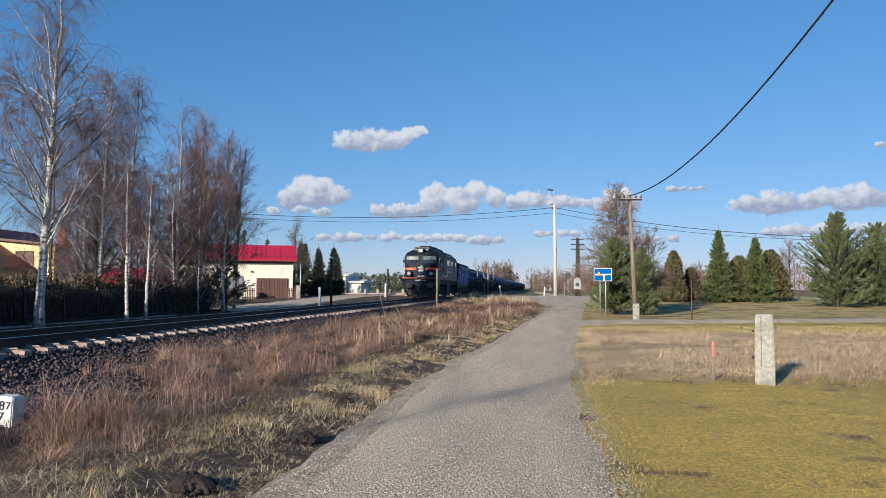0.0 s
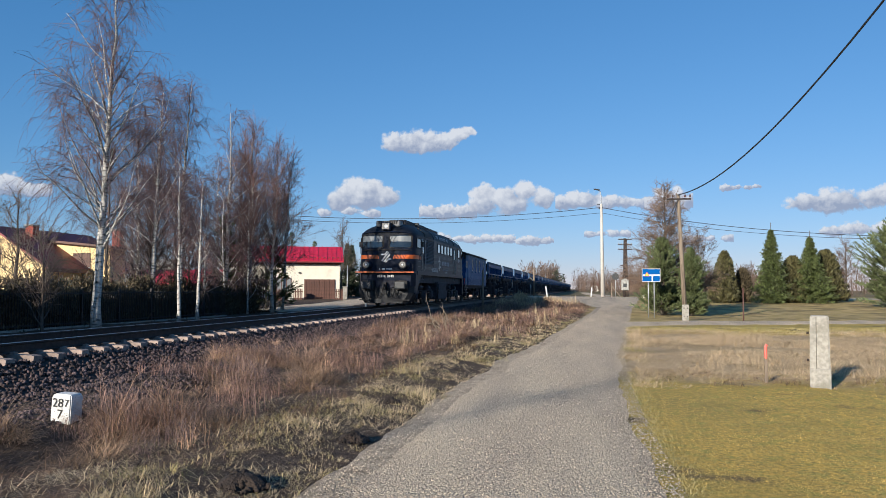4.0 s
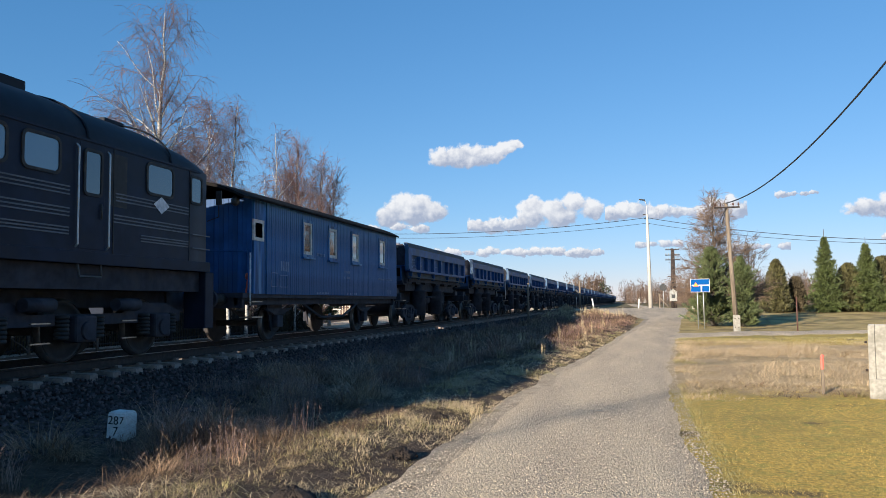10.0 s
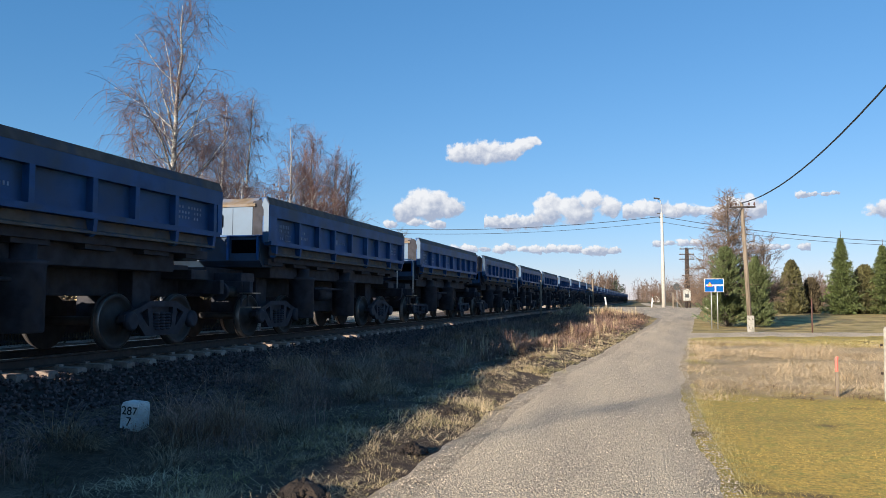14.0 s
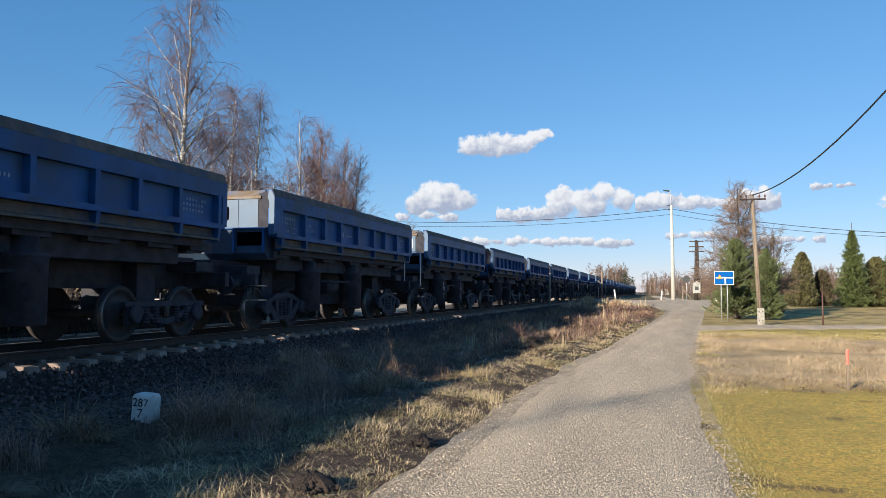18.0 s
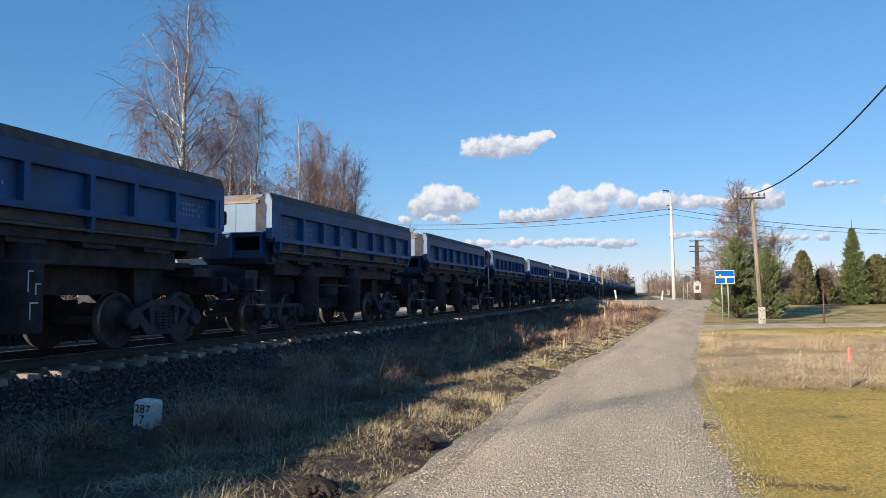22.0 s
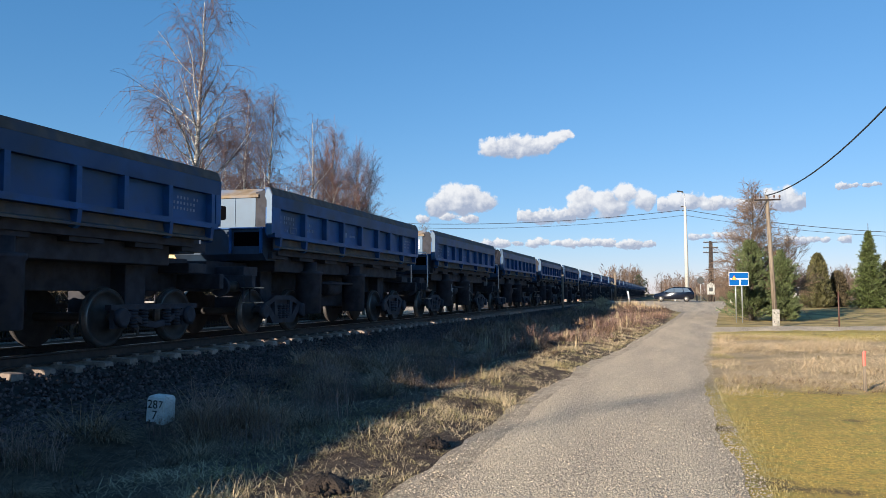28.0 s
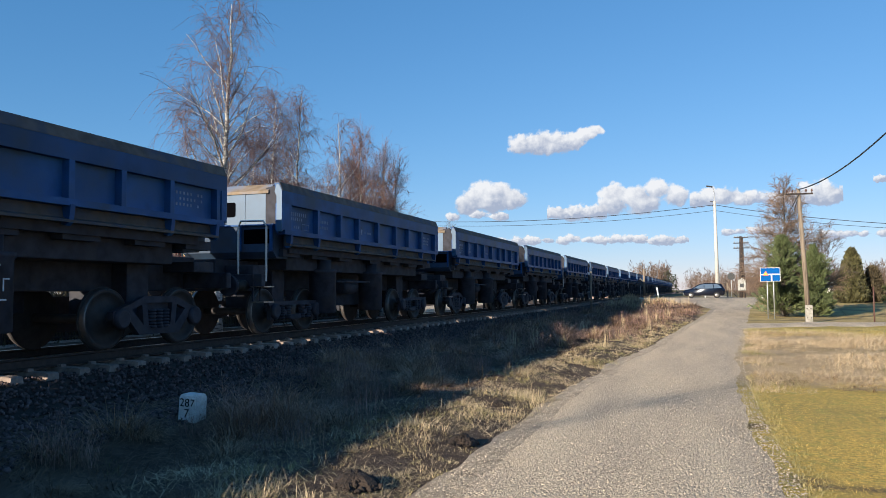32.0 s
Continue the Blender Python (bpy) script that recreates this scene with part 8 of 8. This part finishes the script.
def yellow_house():
    t = thing("yellow_house", pose(0, 0, 0.1), "yellow rendered house under a steep maroon roof", "house")
    # main gable, faces the lane
    bm = bmesh.new()
    prism(bm, [(-50.6, 0), (-41.6, 0), (-41.6, 3.2), (-46.1, 6.0), (-50.6, 3.2)], 53.5, 57.9)
    part("wall", bm, M_YELLOW, t, "yellow render gable wall")
    for s in (-1, 1):
        bm = bmesh.new()
        a = [(-46.1, 6.12), (-46.1 + s * 5.4, 2.72), (-46.1 + s * 5.4, 2.9), (-46.1, 6.30)]
        prism(bm, a, 52.9, 65.5)
        rf = part("roof", bm, M_DARKROOF, t, "steep maroon tiled roof")
        part("fascia", boxes((-46.1 + s * 5.4 - 0.03, -46.1 + s * 5.4 + 0.03, 52.85, 65.5, 2.6, 2.92)), M_BROWNWOOD, rf)
    window_in(t, -46.6, -45.5, 53.5, 3.2, 4.5)
    window_in(t, -44.9, -43.0, 53.5, 0.9, 2.0)
    window_in(t, -48.9, -47.3, 53.5, 0.9, 2.1)
    # rear wing with a shallow roof
    bm = bmesh.new()
    prism(bm, [(-47.6, 0), (-39.0, 0), (-39.0, 4.75), (-47.6, 5.5)], 58.0, 60.2)
    part("wall", bm, M_YELLOW, t, "yellow render wall of the wing")
    bm = bmesh.new()
    prism(bm, [(-48.0, 5.53), (-38.6, 4.70), (-38.6, 4.88), (-48.0, 5.72)], 57.5, 60.6)
    part("roof", bm, M_BROWNWOOD, t, "shallow brown roof of the wing")
    window_in(t, -42.4, -40.8, 58.0, 3.1, 4.3, frame_m=M_BROWNWOOD, pane=M_BROWNWOOD)
    for x, y, z in ((-45.2, 56.5, 6.5), (-39.6, 60.0, 6.3)):
        ch = part("chimney", boxes((x - 0.35, x + 0.35, y - 0.35, y + 0.35, 4.4, z)), M_BRICKRED, t, "red brick chimney")
        part("chimney_cap", boxes((x - 0.42, x + 0.42, y - 0.42, y + 0.42, z, z + 0.1)), M_CONC, ch)


yellow_house()


def white_house():
    """Local x runs along the front to its right-hand corner at 0, y goes back."""
    t = thing("white_outbuilding", pose(-23.35, 71.2, 0.2, 0, 0, 20), "white rendered outbuilding with a crimson sheet-metal roof", "house")
    part("wall", boxes((-10.2, 0, 0.0, 6.6, -0.3, 3.85)), M_CREAM, t, "white render wall")
    part("eaves_band", boxes((-10.3, 0.1, -0.25, 0.0, 3.62, 3.9)), M_BROWNWOOD, t, "dark brown band under the eaves")
    ridge_y, ridge_z = 3.3, 5.4
    for y0, s in ((-0.6, 1), (7.2, -1)):
        bm = bmesh.new()
        prism(bm, [(y0, 3.86), (ridge_y, ridge_z), (ridge_y, ridge_z + 0.1), (y0, 3.96)], -10.6, 0.35, "x")
        rf = part("roof", bm, M_REDROOF, t, "crimson sheet-metal roof")
        sm = gm = None
        for k in range(25):
            x = -10.45 + k * 0.44
            if sm is None:
                bm = bmesh.new()
                prism(bm, [(y0, 3.96), (ridge_y, ridge_z + 0.1), (ridge_y, ridge_z + 0.14), (y0, 4.0)], -0.02, 0.02, "x")
                sm = part("seam", bm, M_REDROOF, rf)
                sm.matrix_basis = pose(x, 0, 0)
            else:
                share("seam", sm, rf, pose(x, 0, 0))
            if s > 0:
                if gm is None:
                    gm = part("snow_guard", boxes((0.1, 0.28, 0.05, 0.12, 4.22, 4.34)), M_DARKROOF, rf)
                    gm.matrix_basis = pose(x, 0, 0)
                else:
                    share("snow_guard", gm, rf, pose(x, 0, 0))
    part("gutter", boxes((-10.6, 0.35, -0.72, -0.6, 3.78, 3.9)), M_DARKROOF, t)
    for x0 in (-10.2, -0.2):
        bm = bmesh.new()
        prism(bm, [(0.0, 3.85), (6.6, 3.85), (ridge_y, 5.35)], x0, x0 + 0.2, "x")
        part("gable", bm, M_CREAM, t)
    g = part("garage_door", boxes((-3.35, -0.45, -0.1, -0.004, 0.0, 2.2)), M_BROWNWOOD, t, "brown boarded garage door")
    bd = None
    for k in range(12):
        if bd is None:
            bd = part("board", boxes((0.02, 0.225, -0.13, -0.1, 0.05, 2.15), bev=0.01), M_BROWNWOOD, g)
            bd.matrix_basis = pose(-3.35, 0, 0)
        else:
            share("board", bd, g, pose(-3.35 + k * 0.24, 0, 0))
    window_in(t, -6.4, -4.55, 0.0, 0.1, 2.35, "glazed_door", M_BROWNWOOD, 3, M_BLIND)
    part("wall_lamp", boxes((-3.9, -3.72, -0.14, -0.004, 2.75, 2.88)), M_LIGHTGREY, t)


white_house()
pf = thing("picket_fence", pose(-23.35, 71.2, 0.2, 0, 0, 20), "brown picket fence with pale pillars before the outbuilding", "fence")
pk = None
for k in range(62):
    x = -8.6 + k * 0.145
    if -4.9 < x < -4.35 or -3.4 < x < -0.6:
        continue
    if pk is None:
        pk = part("picket", boxes((-0.045, 0.045, -0.015, 0.015, 0.12, 1.3), bev=0.006), M_BROWNWOOD, pf)
        pk.matrix_basis = pose(x, -2.0, 0)
    else:
        share("picket", pk, pf, pose(x, -2.0, 0))
for x in (-4.6, 0.45):
    pl = part("pillar", boxes((x - 0.2, x + 0.2, -2.2, -1.8, -0.2, 1.45), bev=0.02), M_CONC, pf, "pale pillar")
    part("pillar_cap", boxes((x - 0.25, x + 0.25, -2.25, -1.75, 1.45, 1.53), bev=0.02), M_CONC, pl)
for x0, x1 in ((-8.6, -4.8), (-4.4, -3.4), (-0.6, 0.3)):
    for z in (0.35, 1.0):
        part("rail", boxes((x0, x1, -1.984, -1.95, z, z + 0.07)), M_BROWNWOOD, pf)


def low_house(x0, x1, y0, y1, h, roof_h, wall_m, roof_m, label, name="distant_house"):
    t = thing(name, pose(0, 0, 0.1), label, "house")
    part("wall", boxes((x0, x1, y0, y1, -0.1, h)), wall_m, t)
    ym = (y0 + y1) / 2
    bm = bmesh.new()
    prism(bm, [(y0 - 0.5, h - 0.1), (y1 + 0.5, h - 0.1), (y1 + 0.5, h + 0.05), (ym, h + roof_h), (y0 - 0.5, h + 0.05)], x0 - 0.5, x1 + 0.5, "x")
    part("roof", bm, roof_m, t)
    k = 0
    while x0 + 1.2 + k * 2.6 < x1 - 0.8:
        window_in(t, x0 + 0.8 + k * 2.6, x0 + 1.9 + k * 2.6, y0, h - 2.0, h - 0.8)
        k += 1
    return t


low_house(-38.5, -31.5, 60.5, 66.0, 1.75, 1.3, M_CREAM, M_REDROOF, "low house with a crimson roof behind the birches")
low_house(-41.5, -38.9, 67.5, 70, 3.6, 0.6, M_OFFWHITE, M_OFFWHITE, "narrow white gable behind the hedge")
low_house(-37.5, -29.6, 116, 124, 3.3, 0.5, M_FARHOUSE, M_FARHOUSE, "large white house among garden conifers")
low_house(-29.4, -27.4, 117, 123, 2.3, 0.4, M_FARHOUSE, M_FARHOUSE, "small annex of the white house")
low_house(-22.0, -18.0, 330, 338, 3.2, 1.5, M_FARHOUSE, M_DARKROOF, "tiny far house at the end of the railway")
low_house(2.5, 6.5, 420, 428, 3.4, 1.6, M_FARHOUSE, M_BRICKRED, "tiny far house beyond the crossing")
column_shrub("thuja", -31.6, 113.5, 3.4, 0.8, 95, "dark pointed thuja before the white house", "shrub", M_NEEDLE, 2500, 0.7, 0.3)
bf_ = thing("boundary_fence", pose(0, 104, 0.25), "low pink-brown masonry fence across the fields", "fence")
for k in range(14):
    x = -36 + k * 1.75
    part("pillar", boxes((x - 0.16, x + 0.16, -0.16, 0.16, -0.3, 1.1)), M_CONC, bf_)
    part("panel", boxes((x + 0.16, x + 1.59, -0.06, 0.06, -0.3, 0.55)), M_PINKWALL, bf_)


# ---------------------------------------------------------------- the car that draws up at the crossing
def car():
    t = thing("car", pose(0, 0, 0), "dark blue family car waiting at the level crossing", "car")
    prof = [(-2.1, 0.42), (-2.12, 0.70), (-1.98, 0.88), (-1.3, 1.04), (-0.5, 1.50), (0.1, 1.63), (1.3, 1.62), (1.78, 1.52), (2.06, 1.08), (2.14, 0.92), (2.12, 0.45), (1.9, 0.28), (-1.9, 0.28)]
    bm = bmesh.new()
    rings = []
    for x, s in ((-0.86, 0.94), (-0.78, 1.0), (0.78, 1.0), (0.86, 0.94)):
        rings.append([(a * (0.985 if abs(x) > 0.8 else 1), x * (0.84 if z > 1.2 else 1.0), 0.28 + (z - 0.28) * s) for a, z in prof])
    R = loft(bm, rings)
    bm.faces.new(R[0])
    bm.faces.new(R[-1][::-1])
    bmesh.ops.bevel(bm, geom=[e for e in bm.edges if e.calc_face_angle(0) > 0.5], offset=0.04, segments=2, affect="EDGES")
    part("body", bm, M_CAR, t, smooth=True)
    for s in (-1, 1):
        for a in (((-1.1, 1.06), (-0.45, 1.44), (0.0, 1.53), (0.0, 1.04)), ((0.06, 1.04), (0.06, 1.53), (0.9, 1.54), (0.98, 1.06)), ((1.06, 1.06), (0.98, 1.54), (1.45, 1.50), (1.82, 1.12))):
            bm = bmesh.new()
            bm.faces.new([bm.verts.new((p, s * (0.872 - 0.11 * max(0, (z - 1.0) / 0.5)), z)) for p, z in a])
            part("side_window", bm, M_CARGLASS, t)
        for x in (-1.32, 1.32):
            bm = lathe(bmesh.new(), [(s * 0.66, 0.31), (s * 0.86, 0.32), (s * 0.88, 0.29), (s * 0.87, 0.21)], "y", (x, 0, 0.32), 20)
            wv = part("wheel", bm, M_BLACK, t)
            part("rim", lathe(bmesh.new(), [(s * 0.868, 0.19), (s * 0.882, 0.175), (s * 0.875, 0.05)], "y", (x, 0, 0.32), 14), M_STEEL, wv)
        part("headlight", boxes((-2.1, -1.98, s * 0.5 - 0.16, s * 0.5 + 0.16, 0.66, 0.80), bev=0.03), M_LENS, t)
        part("tail_light", boxes((2.03, 2.13, s * 0.68 - 0.1, s * 0.68 + 0.1, 0.78, 1.0), bev=0.02), M_SIGNRED, t)
        part("mirror", boxes((-0.92, -0.78, s * 0.98 - 0.1, s * 0.98 + 0.1, 1.0, 1.12), bev=0.03), M_CAR, t)
    bm = bmesh.new()
    bm.faces.new([bm.verts.new(p) for p in ((-1.24, -0.72, 1.10), (-1.24, 0.72, 1.10), (-0.54, 0.64, 1.51), (-0.54, -0.64, 1.51))])
    part("windscreen", bm, M_GLASS, t)
    part("number_plate", boxes((-2.145, -2.12, -0.26, 0.26, 0.44, 0.55)), M_WHITE, t)
    return t


CAR = car()
WHITE_CAR = copy_thing(CAR, pose(90, 88.8, 0.68))
tagged(WHITE_CAR, "white family car queueing behind the pines")
for c in WHITE_CAR.children:
    if c.name.startswith(("body", "mirror")):
        c.data = c.data.copy()
        c.data.materials[0] = M_WHITE
CAR_RUN = [(0, 95), (16, 80), (20, 34), (22, 16), (23.2, 9.6), (24.0, 7.0), (24.4, 5.9), (24.8, 4.4), (25.2, 3.3), (25.5, 2.65), (26.5, 1.2), (27.5, 0.55), (28, 0.4), (32, 0.4)]
QUEUE_RUN = [(0, 140), (20, 120), (25.5, 33), (26.5, 18.5), (27.4, 13.0), (28, 12.5), (32, 12.5)]
DRIFTS = [(CAR, [(t, pose(x, 88.6, 0.672)) for t, x in CAR_RUN]), (WHITE_CAR, [(t, pose(x, 88.8, 0.665)) for t, x in QUEUE_RUN])]

# ---------------------------------------------------------------- clouds, far beyond everything
def cloud_material():
    m = bpy.data.materials.new("cumulus")
    m.use_nodes = True
    n, l = m.node_tree.nodes, m.node_tree.links
    n.remove(n["Principled BSDF"])
    out = n["Material Output"]

    def math_(op, a, b, c=None):
        x = n.new("ShaderNodeMath")
        x.operation = op
        for i, v in enumerate((a, b, c)):
            if v is None:
                continue
            if hasattr(v, "links"):
                l.new(v, x.inputs[i])
            else:
                x.inputs[i].default_value = v
        return x.outputs[0]
    off = n.new("ShaderNodeAttribute")
    off.attribute_name = "drift"

    def nz(scale, detail, rough):
        t = n.new("ShaderNodeTexNoise")
        t.inputs["Scale"].default_value, t.inputs["Detail"].default_value, t.inputs["Roughness"].default_value = scale, detail, rough
        l.new(off.outputs["Vector"], t.inputs["Vector"])
        return t.outputs["Fac"]
    a = n.new("ShaderNodeAttribute")
    a.attribute_name = "edge"
    big, small = nz(1.5, 7, 0.52), nz(4.0, 5, 0.55)
    dens = math_("ADD", math_("MULTIPLY_ADD", big, 1.5, -0.75), a.outputs["Fac"])
    dens = math_("ADD", dens, math_("MULTIPLY_ADD", small, 0.6, -0.3))
    r = n.new("ShaderNodeMapRange")
    r.interpolation_type = "SMOOTHSTEP"
    r.inputs["From Min"].default_value, r.inputs["From Max"].default_value = 0.02, 0.34
    l.new(dens, r.inputs["Value"])
    # lift carries the light and shade painted into the glowing cloud colour
    lit_tone = n.new("ShaderNodeAttribute")
    lit_tone.attribute_name = "lift"
    shade = math_("ADD", math_("MULTIPLY_ADD", small, 0.7, -0.35), lit_tone.outputs["Fac"])
    shade = math_("ADD", shade, math_("MULTIPLY_ADD", big, 0.8, -0.4))
    mix = n.new("ShaderNodeMix")
    mix.data_type = "RGBA"
    cr = n.new("ShaderNodeMapRange")
    cr.inputs["From Min"].default_value, cr.inputs["From Max"].default_value = 0.25, 0.75
    l.new(shade, cr.inputs["Value"])
    l.new(cr.outputs["Result"], mix.inputs["Factor"])
    mix.inputs["A"].default_value = (0.33, 0.37, 0.47, 1)
    mix.inputs["B"].default_value = (0.74, 0.735, 0.735, 1)
    em = n.new("ShaderNodeEmission")
    em.inputs["Strength"].default_value = CLOUD_GLOW
    l.new(mix.outputs["Result"], em.inputs["Color"])
    tr = n.new("ShaderNodeBsdfTransparent")
    ms = n.new("ShaderNodeMixShader")
    l.new(math_("MULTIPLY", r.outputs["Result"], 0.95), ms.inputs[0])
    l.new(tr.outputs[0], ms.inputs[1])
    l.new(em.outputs[0], ms.inputs[2])
    l.new(ms.outputs[0], out.inputs["Surface"])
    return m


CLOUD_GLOW = 0.66
M_CLOUD = cloud_material()
CLOUDS = [(-12.1, 10.8, 7.6, 2.9), (-16.8, 6.9, 5.6, 3.2), (-5.9, 6.6, 7.2, 3.2), (-10.4, 5.9, 3.6, 1.7), (-0.4, 6.5, 3.4, 1.9), (2.7, 6.4, 2.6, 1.6), (5.6, 6.5, 2.8, 2.2), (-14.1, 3.8, 4.2, 1.1), (-10.2, 3.8, 3.2, 1.2), (-4.6, 3.7, 3.4, 1.2), (-7.1, 3.8, 2.9, 1.0), (21.5, 6.2, 15, 2.7), (19.3, 4.1, 8, 1.3), (-17.8, 5.7, 4.0, 1.6), (1.3, 4.1, 2.8, 0.9), (7.9, 3.7, 3.4, 1.0), (-42, 6.6, 7, 2.4), (34, 5.0, 10, 2.2), (23.5, 9.5, 2.0, 0.9), (10.5, 7.2, 2.4, 0.8)]
# heaps of each of the three largest clouds: along, up, radius
HEAPS = {0: ((-0.46, -0.12, 0.50), (-0.22, 0.02, 0.56), (0.08, -0.04, 0.52), (0.32, 0.04, 0.44), (0.54, 0.30, 0.34), (0.68, 0.5, 0.24)),
         1: ((-0.50, -0.30, 0.42), (-0.22, 0.10, 0.52), (0.18, 0.16, 0.54), (0.50, -0.12, 0.44), (0.05, -0.22, 0.5)),
         2: ((-0.45, -0.25, 0.40), (-0.42, 0.26, 0.40), (-0.06, 0.10, 0.46), (0.28, 0.28, 0.42), (0.60, -0.02, 0.40), (0.10, -0.30, 0.46))}
for num, (az, el, w, h) in enumerate(CLOUDS):
    D = 2600.0
    W_, H_ = D * radians(w) * 0.6, D * radians(h) * 0.6
    rc = np.random.default_rng(500 + num)
    heaps = HEAPS.get(num)
    if heaps is None:
        uu = np.linspace(-0.72, 0.72, max(3, int(1.5 * w / h))) + rc.normal(0, 0.09, max(3, int(1.5 * w / h)))
        heaps = [(a, -0.28 + rc.uniform(-0.1, 0.34) * (1 - abs(a)), rc.uniform(0.36, 0.74) * (1 - 0.25 * abs(a))) for a in uu]
    nx, nz_ = 64, 34
    gu, gv = np.meshgrid(np.linspace(-1, 1, nx), np.linspace(-1, 1, nz_))
    X, Z = gu * W_ / H_, gv
    fs_, ls_ = [], []
    for a, b, r in heaps:
        r *= 1.12
        dx, dz = (X - a * W_ / H_) / r, (Z - b) / r
        fs_.append(1 - np.hypot(dx * (0.8 if num in HEAPS else 0.55), np.where(dz < 0, dz * 1.25, dz)))
        # painted sunlight: lighter to the upper left, greyer towards the base
        ls_.append(0.5 - 0.16 * dx + 0.30 * dz)
    fs_, ls_ = np.array(fs_), np.array(ls_)
    wt = np.exp(7 * fs_)
    E1 = (np.log(wt.sum(0)) / 7).ravel()
    E2 = ((wt * ls_).sum(0) / wt.sum(0) * 0.75 + 0.12 + 0.42 * gv).ravel()
    V = np.c_[gu.ravel() * W_, np.zeros(gu.size), gv.ravel() * H_]
    o = (np.arange(nz_ - 1)[:, None] * nx + np.arange(nx - 1)[None]).reshape(-1, 1)
    F = np.concatenate([o, o + 1, o + nx + 1, o + nx], 1)
    ob = raw("cloud", V, F, M_CLOUD)
    for nm, vals in (("edge", E1), ("lift", E2)):
        at = ob.data.attributes.new(nm, "FLOAT", "POINT")
        at.data.foreach_set("value", np.array(vals, np.float32))
    at = ob.data.attributes.new("drift", "FLOAT_VECTOR", "POINT")
    at.data.foreach_set("vector", np.c_[X.ravel() + 17.3 * num, np.full(X.size, 3.1 * num), Z.ravel()].astype(np.float32).ravel())
    tagged(ob, "white fair-weather cumulus cloud with a grey base", "cloud", "clouds", "structure")
    rows = []
    for t in (0.0, 32.0):
        a = radians(az + 1.9 * t / 32)
        rows.append((t, pose(D * math.sin(a) * math.cos(radians(el)), D * math.cos(a) * math.cos(radians(el)), 1.6 + D * math.sin(radians(el)), 0, 0, -math.degrees(a))))
    DRIFTS.append((ob, rows))


def motions():
    """Runs the train along the track, its wheels rolling, and lets the clouds drift and the car draw up."""
    times = [r[0] for r in RUN]
    for vehicle, behind, rolling in MOVING:
        walk(vehicle, [(t, pose(TRACK_X, s + behind, RAIL_Z)) for t, s in RUN])
        if not rolling:
            continue
        for w in [c for c in vehicle.children if "spin" in c]:
            r, y = w["spin"], w.location.y
            z = w.location.z
            rows = []
            for k in range(321):
                t = k / 10
                s = float(np.interp(t, times, [q[1] for q in RUN]))
                rows.append((t, pose(0, y, z) @ Matrix.Rotation((RUN[0][1] - s) / r, 4, "X")))
            walk(w, rows)
    for ob, rows in DRIFTS:
        walk(ob, rows)


motions()
